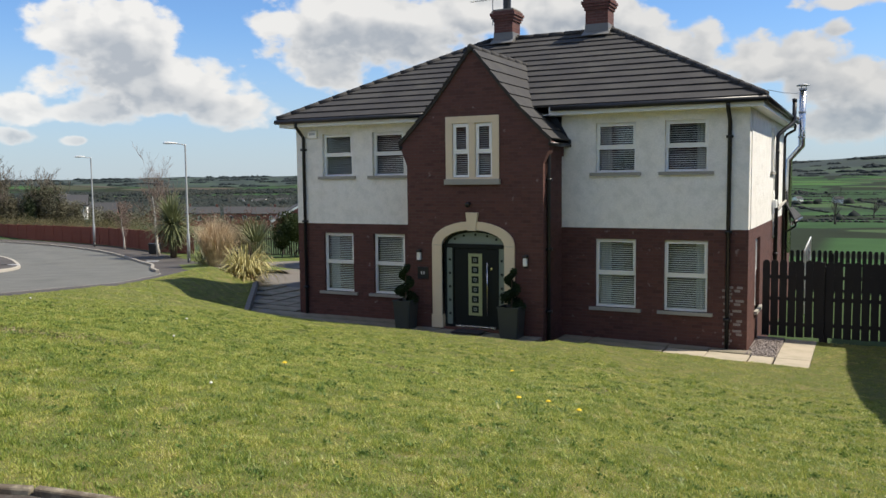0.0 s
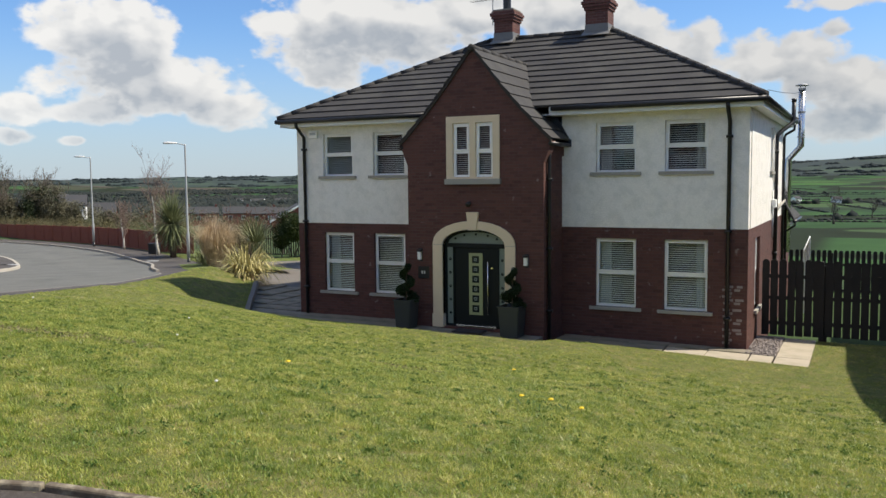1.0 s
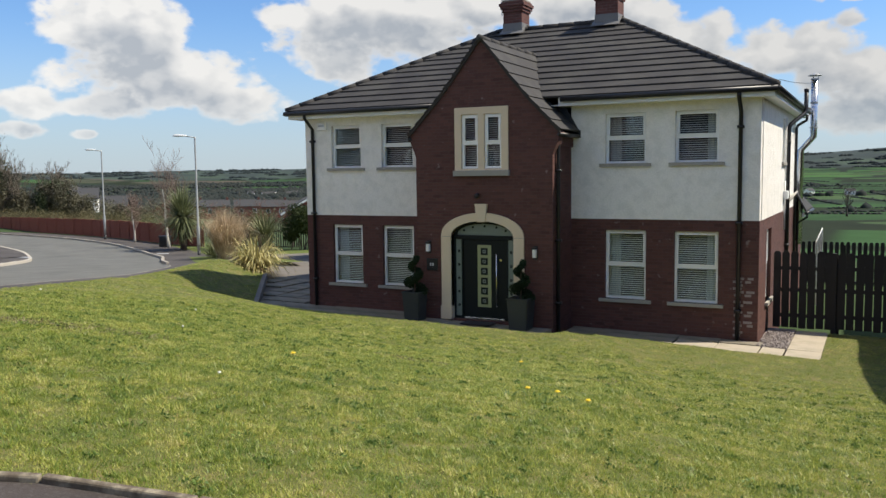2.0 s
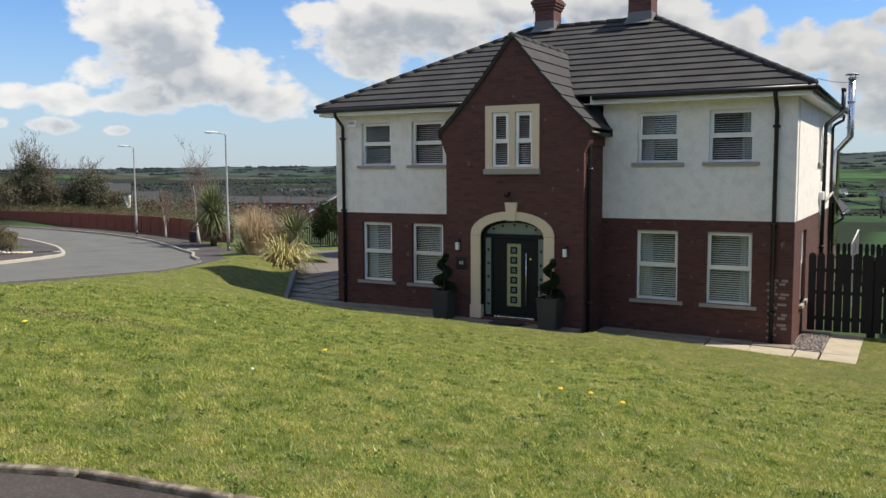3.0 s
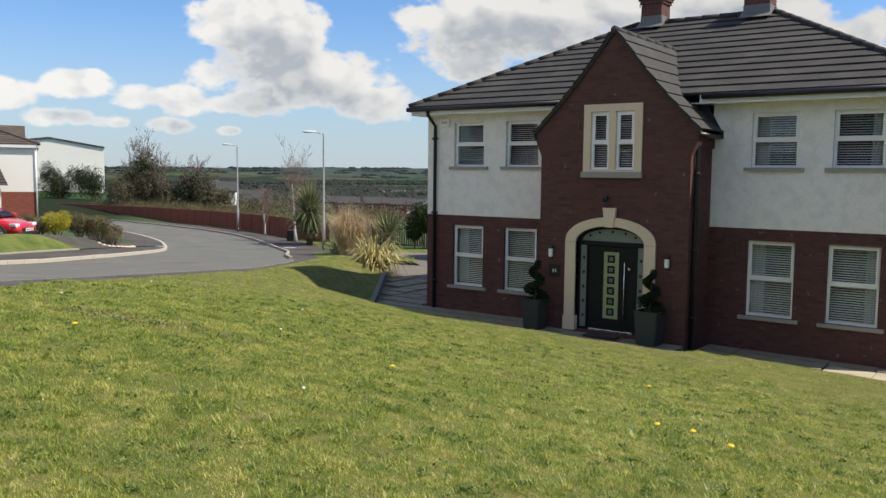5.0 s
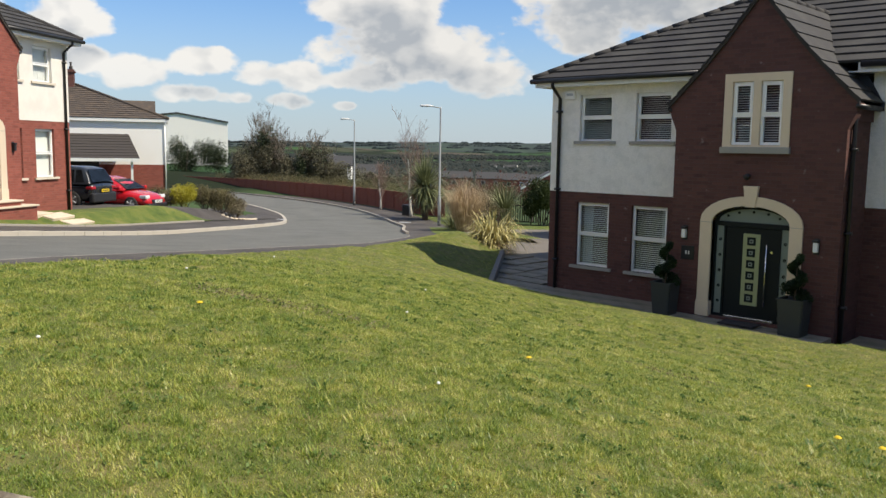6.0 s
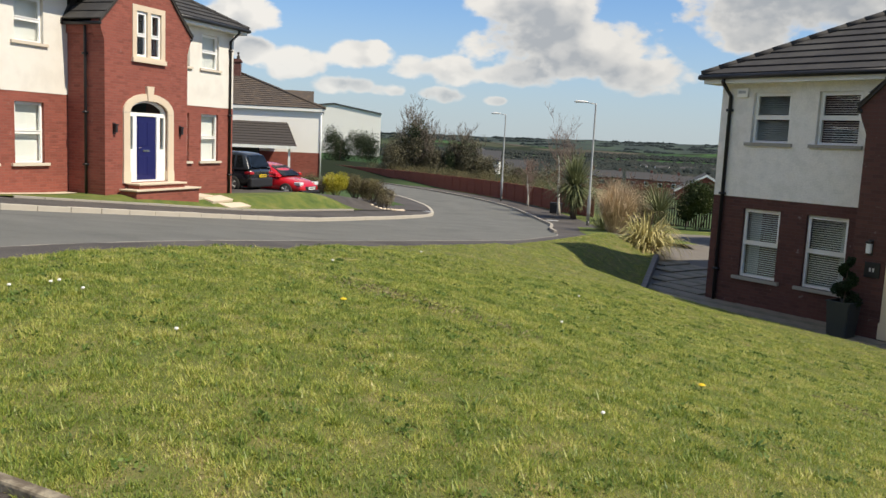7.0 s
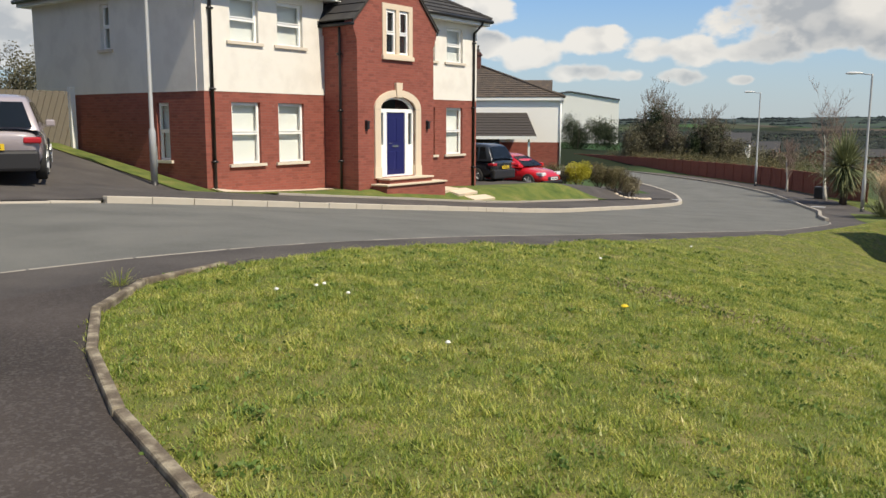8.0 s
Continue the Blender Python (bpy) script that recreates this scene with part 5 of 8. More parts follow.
gate = board_fence("garden_gate", "black-stained boarded garden gate beside the house", "gate", 12.2, 13.46, 2.05, -0.26, 1.84, 0.165, 0.026, (0.25, 0.86, 1.38), posts=False)
part("post", box_bm(13.47, 13.57, 2.03, 2.13, -0.7, 1.55), M_BLACK_WOOD, gate)
board_fence("garden_fence", "black-stained boarded garden fence", "fence", 13.6, 21.5, 2.05, -0.24, 1.80, 0.165, 0.026, (0.25, 0.86, 1.38))
board_fence("garden_fence", "dark boarded fence at the foot of the back garden", "fence", 11.0, 24.0, 12.5, -0.75, 1.75, 0.12, 0.055, (0.3, 1.2))
rail = anchor("hand_rail", pose(0, 0, 0), "white painted metal hand rail by back steps", "railing")
bm = bmesh.new()
tube(bm, [(12.75, 8.2, 1.30), (12.86, 9.4, 1.66)], 0.02, 8)
part("top_rail", bm, M_WHITE_METAL, rail, "", True)
for k in range(5):
    bm = bmesh.new()
    f = k / 4
    tube(bm, [(12.75 + 0.11 * f, 8.2 + 1.2 * f, -0.7), (12.75 + 0.11 * f, 8.2 + 1.2 * f, 1.30 + 0.36 * f)], 0.018, 6)
    part("post", bm, M_WHITE_METAL, rail)


def spiral_plant(x, y, z, h, turns, seed):
    """Clipped box spiral: a band of leaves winding up a stem."""
    rng = np.random.RandomState(seed)
    count = 6000
    t = rng.rand(count) ** 1.25
    ang = t * turns * 2 * math.pi
    rad = (1 - t) * 0.12 + 0.05
    off = rng.normal(size=(count, 3))
    off /= np.linalg.norm(off, axis=1)[:, None]
    off *= ((0.17 * (1 - 0.55 * t)) * rng.rand(count) ** 0.33)[:, None]
    c = np.stack([x + rad * np.cos(ang), y + rad * np.sin(ang), z + 0.06 + t * h], 1) + off * np.array([1, 1, 0.75])
    return c, rng


def leaf_quads(name, centres, size, mat, seed, parent=None, label="", aspect=0.55, up=0.0):
    """Small leaves at the given places, each a folded quad turned at random."""
    rng = np.random.RandomState(seed)
    n = len(centres)
    d = rng.normal(size=(n, 3))
    d[:, 2] += up
    d /= np.linalg.norm(d, axis=1)[:, None]
    s = np.cross(d, rng.normal(size=(n, 3)))
    s /= np.linalg.norm(s, axis=1)[:, None]
    l = size * (0.6 + 0.8 * rng.rand(n))[:, None]
    a, b = d * l * 0.5, s * l * 0.5 * aspect
    v = np.stack([centres - a, centres + b, centres + a, centres - b], 1).reshape(-1, 3)
    me = bpy.data.meshes.new(name)
    me.vertices.add(4 * n)
    me.vertices.foreach_set("co", v.astype(np.float32).ravel())
    me.loops.add(4 * n)
    me.loops.foreach_set("vertex_index", np.arange(4 * n, dtype=np.int32))
    me.polygons.add(n)
    me.polygons.foreach_set("loop_start", np.arange(0, 4 * n, 4, dtype=np.int32))
    me.update(calc_edges=True)
    me.materials.append(mat)
    ob = new(name, me)
    if parent:
        ob.parent = parent
    if label:
        ob["label"] = label
    return ob


M_BOX_LEAF = leaf_material("box_leaves", (0.010, 0.022, 0.008), (0.03, 0.055, 0.018), 3.0, 0.2)
M_BARK = material("bark_brown", (0.10, 0.075, 0.055), 0.95, vary=0.3, scale=8.0, fine=40.0, bump=0.006)


def planter(x, y, z, seed, half_top, half_bot, h):
    top = anchor("planter", pose(x, y, z), "tapered dark grey square planter beside the front door", "planter", "planters by the door")
    bm = bmesh.new()
    rings = []
    for hh, zz in ((half_bot, 0.0), (half_top, h - 0.03), (half_top + 0.012, h - 0.03), (half_top + 0.012, h), (half_top - 0.03, h), (half_top - 0.05, h - 0.08)):
        rings.append([bm.verts.new((a * hh, b * hh, zz)) for a, b in ((-1, -1), (1, -1), (1, 1), (-1, 1))])
    for r, s in zip(rings, rings[1:]):
        for k in range(4):
            bm.faces.new((r[k], r[(k + 1) % 4], s[(k + 1) % 4], s[k]))
    bm.faces.new(rings[0][::-1])
    bmesh.ops.bevel(bm, geom=[e for e in bm.edges if abs(e.verts[0].co.z - e.verts[1].co.z) > 0.3], offset=0.02, segments=2, affect="EDGES")
    part("pot", bm, M_PLANTER, top)
    part("soil", box_bm(-half_top + 0.04, half_top - 0.04, -half_top + 0.04, half_top - 0.04, h - 0.2, h - 0.06), M_MAT, top)
    plant = anchor("topiary", pose(x, y, z + h - 0.07), "clipped dark green spiral box plant in a planter", "plant", "spiral plants by the door")
    bm = bmesh.new()
    tube(bm, [(0, 0, -0.02), (0.01, 0, 0.45), (0, 0.01, 0.9)], [0.02, 0.016, 0.008], 6)
    part("stem", bm, M_BARK, plant)
    c, _ = spiral_plant(0, 0, 0, 0.84, 2.1, seed)
    leaf_quads("leaves", c, 0.04, M_BOX_LEAF, seed, plant)


planter(4.42, -1.72, -0.03, 5, 0.235, 0.195, 0.70)
planter(7.17, -1.66, -0.06, 9, 0.255, 0.215, 0.72)


def wall_lamp(x, y, z, m=None, white=True):
    lamp = anchor("wall_lamp", (m or pose(0, 0, 0)) @ pose(x, y, z), "small black and white outdoor wall lamp on brick" if white else "black outdoor wall lamp on brick", "lamp")
    part("back_plate", box_bm(-0.055, 0.055, -0.015, 0.0, -0.15, 0.17, bevel=0.006), M_BLACK_PVC, lamp)
    part("cap", box_bm(-0.06, 0.06, -0.12, -0.012, 0.09, 0.14, bevel=0.01), M_BLACK_PVC, lamp)
    part("shade", box_bm(-0.045, 0.045, -0.105, -0.02, -0.10, 0.092, bevel=0.012), M_LAMP_GLASS if white else M_BLACK_PVC, lamp, "opal white shade" if white else "")


wall_lamp(4.62, -OUT - 0.001, 1.72)
wall_lamp(7.40, -OUT - 0.001, 1.66)
for s in (-1, 1):
    wall_lamp(MID + s * 1.42, -OUT - 0.001, 1.52, house_b.matrix_world, False)
plaque = anchor("wall_plaque", pose(4.70, -OUT - 0.002, 1.30), "dark square wall plaque with pale marks", "sign")
part("board", box_bm(-0.15, 0.15, -0.02, 0.0, -0.15, 0.15, bevel=0.006), M_SIGN, plaque)
for dx in (-0.035, 0.03):
    part("mark", box_bm(dx - 0.018, dx + 0.018, -0.023, -0.018, -0.035, 0.04), M_PALE, plaque)
alarm = anchor("alarm_box", pose(0.60, -0.013, 4.86), "white burglar alarm box under the eaves", "alarm")
part("case", box_bm(-0.15, 0.15, -0.08, 0.0, -0.11, 0.11, bevel=0.02), M_UPVC, alarm)
part("print", box_bm(-0.10, 0.10, -0.083, -0.079, -0.02, 0.045), M_CURTAIN, alarm, "grey-blue printed band")
sensor = anchor("security_light", pose(5.96, -OUT - 0.002, 3.0), "small black security lamp over the keystone", "lamp")
bm = bmesh.new()
tube(bm, [(0, 0, 0), (0, -0.06, 0)], 0.04, 10)
tube(bm, [(0, -0.05, 0.0), (0, -0.12, -0.03)], [0.05, 0.065], 10)
part("head", bm, M_BLACK_PVC, sensor, "", True)
mat_ob = part("doormat", box_bm(5.7, 6.45, -1.86, -1.44, -0.03, 0.0, bevel=0.006), M_MAT)
tagged(mat_ob, "dark rubber doormat on the platform", "mat")

# lime bloom on bricks behind the corner downpipe
bloom = tagged(new("bloomed_bricks"), "white lime-bloomed bricks beside the downpipe")
bloom.parent = house_a
rng = random.Random(11)
me = finish(box_bm(-0.106, 0.106, -0.003, 0.02, -0.031, 0.031), "brick", M_PALE_BRICK)
for r in range(18):
    for c in range(2):
        if rng.random() < 0.92 - 0.45 * c:
            ob = new("brick", me)
            ob.matrix_world = pose(11.66 + 0.225 * c + (0.05 if r % 2 else 0), -0.001, -0.16 + 0.075 * r) @ Matrix.Diagonal((0.55 + 0.35 * rng.random(), 1, 0.9, 1))
            ob.parent = bloom

# pipes and flue at the back corner
bm = bmesh.new()
tube(bm, [(W + 0.08, 5.3, -0.4), (W + 0.08, 5.3, 4.62), (W + 0.11, 5.33, 4.72), (W + 0.42, 5.85, 5.04), (W + 0.45, 5.9, 5.14), (W + 0.45, 5.9, 5.70)], 0.057, 10)
for z in (1.4, 2.75, 4.2):
    tube(bm, [(W + 0.08, 5.3, z), (W + 0.08, 5.3, z + 0.09)], 0.068, 10)
tube(bm, [(W + 0.45, 5.9, 5.62), (W + 0.45, 5.9, 5.71)], 0.066, 10)
part("soil_pipe", bm, M_BLACK_PVC, house_a, "black soil pipe", True)
bm = bmesh.new()
tube(bm, [(W + 0.06, 7.9, -0.4), (W + 0.06, 7.9, 4.72), (W + 0.10, 7.9, 4.82), (W + 0.34, 7.78, 4.95), (W + 0.36, 7.78, 5.12)], 0.04, 8)
part("downpipe", bm, M_BLACK_PVC, house_a, "", True)
bm = bmesh.new()
tube(bm, [(W + 0.04, 5.05, 2.4), (W + 0.04, 5.05, 4.9)], 0.02, 6)
tube(bm, [(W + 0.05, 4.86, 1.9), (W + 0.05, 4.86, 3.2)], 0.028, 6)
part("waste_pipe", bm, M_FASCIA, house_a, "pale waste pipe", True)
part("junction_box", box_bm(W + 0.002, W + 0.13, 4.78, 5.18, 2.72, 2.94, bevel=0.012), M_FASCIA, house_a, "pale plastic junction box")
bm = bmesh.new()
tube(bm, [(W + 0.09, 5.3, 2.62), (W + 0.09, 8.15, 2.84)], 0.036, 8)
part("waste_pipe", bm, M_SILL, house_a, "grey waste pipe sloping to the soil pipe", True)
# low return behind the house: only its eaves corner shows past the side wall
part("return_wall", box_bm(8.6, 12.14, D + 0.002, D + 2.6, -0.7, 2.2), M_BRICK_A, house_a, "brick wall of the low rear return")
bm = bmesh.new()
v = [bm.verts.new(p) for p in ((8.3, D + 0.002, 2.95), (12.1, D + 0.002, 2.95), (12.46, D + 2.9, 2.28), (8.3, D + 2.9, 2.28), (8.3, D + 0.002, 2.85), (12.1, D + 0.002, 2.85), (12.46, D + 2.9, 2.18), (8.3, D + 2.9, 2.18), (12.46, D + 0.002, 2.28), (12.46, D + 0.002, 2.18))]
for q in ((0, 1, 2, 3), (4, 7, 6, 5), (1, 8, 2), (5, 6, 9), (8, 9, 6, 2), (3, 2, 6, 7), (0, 3, 7, 4), (0, 4, 5, 1), (1, 5, 9, 8)):
    bm.faces.new([v[k] for k in q])
part("return_roof", bm, M_TILE, house_a, "low tiled roof of the rear return")
part("fascia", box_bm(12.36, 12.40, D + 0.01, D + 2.8, 2.06, 2.19), M_FASCIA, house_a)
bm = bmesh.new()
tube(bm, [(12.47, D + 0.02, 2.18), (12.47, D + 2.9, 2.18)], 0.05, 8)
tube(bm, [(12.47, D + 0.3, 2.15), (12.47, D + 0.3, 2.05), (12.20, D + 0.3, 1.86), (12.20, D + 0.3, -0.5)], 0.035, 8)
part("gutter", bm, M_BLACK_PVC, house_a, "", True)
flue = anchor("stove_flue", pose(0, 0, 0), "bright steel stove flue up the back corner", "flue")
bm = bmesh.new()
tube(bm, [(12.22, 8.75, 1.2), (12.22, 8.75, 4.08), (12.57, 8.75, 4.50), (12.57, 8.75, 6.24)], 0.10, 14)
part("pipe", bm, M_CHROME, flue, "", True)
for z in (4.75, 5.5, 6.20):
    bm = bmesh.new()
    tube(bm, [(12.57, 8.75, z), (12.57, 8.75, z + 0.05)], 0.112, 14)
    part("band", bm, M_GALV, flue)
bm = bmesh.new()
tube(bm, [(12.57, 8.75, 6.33), (12.57, 8.75, 6.35), (12.57, 8.75, 6.41)], [0.2, 0.19, 0.02], 14)
for a in range(3):
    tube(bm, [(12.57 + 0.09 * math.cos(a * 2.1), 8.75 + 0.09 * math.sin(a * 2.1), 6.22), (12.57 + 0.09 * math.cos(a * 2.1), 8.75 + 0.09 * math.sin(a * 2.1), 6.35)], 0.01, 5)
part("cowl", bm, M_GALV, flue, "flat dark cowl", True)
aerial = anchor("tv_aerial", pose(4.42, 3.75, 8.3), "thin metal television aerial on the chimney", "aerial")
bm = bmesh.new()
tube(bm, [(0, 0, -0.2), (0, 0, 0.62)], 0.015, 6)
tube(bm, [(-0.75, 0.1, 0.56), (0.2, 0, 0.56)], 0.01, 6)
for k in range(8):
    tube(bm, [(-0.7 + k * 0.11, -0.1, 0.56), (-0.7 + k * 0.11, 0.18, 0.56)], 0.005, 4)
part("mast", bm, M_GALV, aerial)
bm = bmesh.new()
tube(bm, [(12.40, 0.4, 5.46), (12.48, 3.0, 5.62), (12.55, 6.0, 5.86), (12.57, 8.66, 6.12)], 0.007, 4)
wire = part("overhead_wire", bm, M_BLACK_PVC)
tagged(wire, "thin wire from the eaves to the stove flue", "wire")

# ---- in front of the far house ----
M_LAWN_B = ground_material("lawn_far", [(0.30, (0.045, 0.080, 0.014)), (0.46, (0.095, 0.135, 0.024)), (0.58, (0.15, 0.17, 0.035)), (0.72, (0.24, 0.21, 0.08))], 1.6, 28.0, 0.06, 1.0)
strip = ribbon("lawn", [from_along(u, 2.46) for u in np.arange(0.0, 18.3, 0.3)], [from_along(u, (0.02 if not 4.2 < u < 7.9 else 1.35) if u < 12.3 else 0.1 + (u - 12.3) * 0.40) for u in np.arange(0.0, 18.3, 0.3)], bank_z, M_LAWN_B, 8, 0.04)
tagged(strip, "narrow sloping lawn in front of the brick house", "lawn", kind="structure")
side_strip = ribbon("lawn", [from_along(-0.15, n) for n in np.arange(1.2, -11, -0.5)], [from_along(-1.35 - 0.02 * (1.2 - n), n + 0.35) for n in np.arange(1.2, -11, -0.5)], bank_z, M_LAWN_B, 3, 0.04)
tagged(side_strip, "grass verge climbing beside the brick house", "lawn", kind="structure")
up_drive = ribbon("driveway", [from_along(-0.02, n) for n in np.arange(4.36, -16, -0.4)], [from_along(-14.0, n) for n in np.arange(4.36, -16, -0.4)], bank_z, M_FOOTWAY, 24, 0.012)
tagged(up_drive, "dark tarmac drive rising beside the brick house", "driveway", kind="structure")
side_drive = ribbon("driveway", [from_along(12.3 + 6.0 * k, 0.1 + 2.40 * k) for k in np.arange(0, 1.01, 0.05)], [from_along(12.3 + 14.5 * k, -9 + 11.0 * k) for k in np.arange(0, 1.01, 0.05)], bank_z, M_FOOTWAY, 16, 0.03)
tagged(side_drive, "tarmac drive where two cars are parked", "driveway", kind="structure")
edging = [from_along(u, 2.44) for u in np.arange(0.2, 18.2, 0.3)]
kerb_run("lawn_edging", edging, lambda x, y: bank_z(x, y), "thin pale concrete edging along the lawn", 0.9, 0.05, 0.06)
steps = anchor("door_steps", house_b.matrix_world, "two broad sandstone steps up to the blue door", "steps")
part("step", box_bm(MID - 1.3, MID + 1.6, -OUT - 0.7, -OUT - 0.06, -0.22, -0.17, bevel=0.012), M_SANDSTONE, steps)
part("riser", box_bm(MID - 1.25, MID + 1.55, -OUT - 0.64, -OUT - 0.06, -0.7, -0.22), M_BRICK_B, steps, "brick riser under the slab")
part("step", box_bm(MID - 1.0, MID + 1.1, -OUT - 0.55, -OUT - 0.06, -0.06, -0.01, bevel=0.012), M_SANDSTONE, steps)
part("riser", box_bm(MID - 0.96, MID + 1.06, -OUT - 0.49, -OUT - 0.06, -0.17, -0.06), M_BRICK_B, steps, "brick riser under the slab")
walkway = tagged(new("stepping_path"), "pale sandstone path slabs stepping down the lawn", "paving", kind="structure")
for u, n, w, d, turn in ((7.3, 1.55, 1.5, 0.5, 4), (8.15, 1.45, 1.35, 0.52, 10), (8.85, 1.72, 1.35, 0.50, 8), (9.3, 2.12, 1.4, 0.46, 6)):
    x, y = from_along(u, n)
    ob = part("paving_slab", box_bm(-w / 2, w / 2, -d / 2, d / 2, -0.12, 0.0, bevel=0.012), M_SANDSTONE, walkway)
    gx, gy = (bank_z(x + 0.3, y) - bank_z(x - 0.3, y)) / 0.6, (bank_z(x, y + 0.3) - bank_z(x, y - 0.3)) / 0.6
    tilt = Vector((0, 0, 1)).rotation_difference(Vector((-gx * 0.6, -gy * 0.6, 1)).normalized()).to_matrix().to_4x4()
    ob.matrix_world = pose(x, y, bank_z(x, y) + 0.085) @ tilt @ pose(0, 0, 0, 0, 0, B_YAW + turn)
apron = ribbon("paved_apron", [from_along(u, 0.55) for u in np.arange(0.1, 4.4, 0.4)], [from_along(u, 0.02) for u in np.arange(0.1, 4.4, 0.4)], bank_z, M_SANDSTONE, 2, 0.055)
tagged(apron, "pale paving along the foot of the wall", "paving", kind="structure")
side_gate = anchor("side_gate", house_b.matrix_world, "grey timber side gate with diagonal boards and a white post", "gate")
part("post", box_bm(-0.24, -0.08, 5.9, 6.06, 0.5, 2.62, bevel=0.01), M_FASCIA, side_gate, "white gate post")
M_GREY_WOOD = material("grey_timber", (0.16, 0.14, 0.11), 0.9, vary=0.3, scale=5.0, fine=40.0, bump=0.003)
for k in range(16):
    x = -0.3 - k * 0.19
    bm = bmesh.new()
    v = [bm.verts.new(p) for p in ((x - 0.17, 6.0, 0.85), (x, 6.0, 0.85), (x + 0.55, 6.0, 2.5), (x + 0.38, 6.0, 2.5))]
    w = [bm.verts.new(p.co + Vector((0, 0.03, 0))) for p in v]
    bm.faces.new(v)
    bm.faces.new(w[::-1])
    for q in range(4):
        bm.faces.new((v[q], v[(q + 1) % 4], w[(q + 1) % 4], w[q]))
    bmesh.ops.bisect_plane(bm, geom=list(bm.verts) + list(bm.edges) + list(bm.faces), plane_co=(-0.26, 0, 0), plane_no=(1, 0, 0), clear_outer=True)
    if bm.faces:
        part("board", bm, M_GREY_WOOD, side_gate)
    else:
        bm.free()


def street_lamp(x, y, z, yaw, label, h=6.0, arm=0.75):
    lamp = anchor("street_lamp", pose(x, y, z, 0, 0, yaw), label, "street lamp", "street lamps")
    bm = bmesh.new()
    tube(bm, [(0, 0, -0.3), (0, 0, 0.22)], [0.088, 0.086], 12)
    part("foot", bm, M_BLACK_PVC, lamp, "dark painted foot", True)
    bm = bmesh.new()
    tube(bm, [(0, 0, 0.22), (0, 0, 1.42), (0, 0, 1.50), (0, 0, h - 0.1), (0, 0, h)], [0.082, 0.082, 0.052, 0.04, 0.04], 12)
    part("column", bm, M_GALV, lamp, "galvanised steel column", True)
    part("door", box_bm(-0.04, 0.04, -0.088, -0.08, 0.55, 1.05), M_GALV, lamp)
    bm = bmesh.new()
    tube(bm, [(0, 0, h - 0.04), (-arm * 0.35, 0, h + 0.0), (-arm * 0.6, 0, h + 0.03)], 0.024, 8)
    part("bracket", bm, M_GALV, lamp, "", True)
    bm = bmesh.new()
    prof = [(-arm * 0.5, 0.035, 0.03), (-arm * 0.62, 0.07, 0.055), (-arm * 0.95, 0.11, 0.08), (-arm * 1.3, 0.105, 0.075), (-arm * 1.42, 0.05, 0.03)]
    rings = []
    for x0, wy, wz in prof:
        rings.append([bm.verts.new((x0, wy * math.cos(a), h + 0.045 + wz * math.sin(a) * (1.0 if math.sin(a) > 0 else 0.6))) for a in (k * math.pi / 5 for k in range(10))])
    for r, q in zip(rings, rings[1:]):
        for k in range(10):
            bm.faces.new((r[k], r[(k + 1) % 10], q[(k + 1) % 10], q[k]))
    bm.faces.new(rings[0][::-1])
    bm.faces.new(rings[-1])
    part("lantern", bm, M_WHITE_METAL, lamp, "pale grey lantern head", True)
    return lamp


street_lamp(-16.42, 12.86, -0.47, 36, "tall galvanised street lamp beside shrubs at the drive mouth")
street_lamp(-32.8, 21.1, -0.62, 30, "galvanised street lamp in front of the red fence")
street_lamp(-9.6, -17.0, 1.76, 210, "galvanised street lamp on the footway beside the brick house")
for x, y, w, d, yaw in ((-19.0, 12.9, 0.6, 0.45, 35), (-22.6, 7.4, 0.6, 0.45, 30)):
    cover = part("manhole_cover", box_bm(-w / 2, w / 2, -d / 2, d / 2, -0.02, 0.0, bevel=0.004), M_GALV)
    cover.matrix_world = pose(x, y, flat_road(x, y) + (0.03 if x > -20 else 0.13), 0, 0, yaw)
    tagged(cover, "grey metal manhole cover in the footway", "manhole cover")


# ---- trees, shrubs and tall plants ----
M_BIRCH = material("birch_bark", (0.55, 0.53, 0.48), 0.9, vary=0.3, scale=9.0, fine=40.0, other=(0.16, 0.13, 0.11), other_amount=0.6)
M_TWIG = material("bare_twigs", (0.13, 0.10, 0.08), 0.95, vary=0.3)
M_TWIG_BIRCH = material("birch_twigs", (0.24, 0.165, 0.135), 0.95, vary=0.3)
M_TWIG_RED = material("reddish_twigs", (0.16, 0.085, 0.065), 0.95, vary=0.3)
M_IVY = leaf_material("dark_evergreen", (0.02, 0.03, 0.016), (0.06, 0.08, 0.035), 0.5, 0.15)
M_HEDGE = leaf_material("hedge_green", (0.022, 0.035, 0.012), (0.065, 0.09, 0.025), 0.8, 0.2)
M_SHRUB = leaf_material("shrub_brown_green", (0.075, 0.065, 0.035), (0.23, 0.20, 0.095), 1.2, 0.2)
M_THICKET = leaf_material("thicket_brown_green", (0.075, 0.07, 0.045), (0.19, 0.175, 0.11), 0.4, 0.2)
M_SHRUB_GREY = leaf_material("shrub_grey", (0.13, 0.115, 0.075), (0.34, 0.30, 0.20), 1.2, 0.2)
M_GOLD_LEAF = leaf_material("golden_shrub", (0.30, 0.28, 0.03), (0.66, 0.60, 0.08), 1.5, 0.3)
M_STRAW = leaf_material("dry_grass", (0.30, 0.21, 0.125), (0.78, 0.62, 0.42), 2.5, 0.25)
M_SWORD = leaf_material("sword_leaves", (0.075, 0.095, 0.045), (0.28, 0.30, 0.15), 1.0, 0.15)
M_FLAX = leaf_material("striped_flax", (0.19, 0.165, 0.055), (0.74, 0.66, 0.32), 3.5, 0.25)
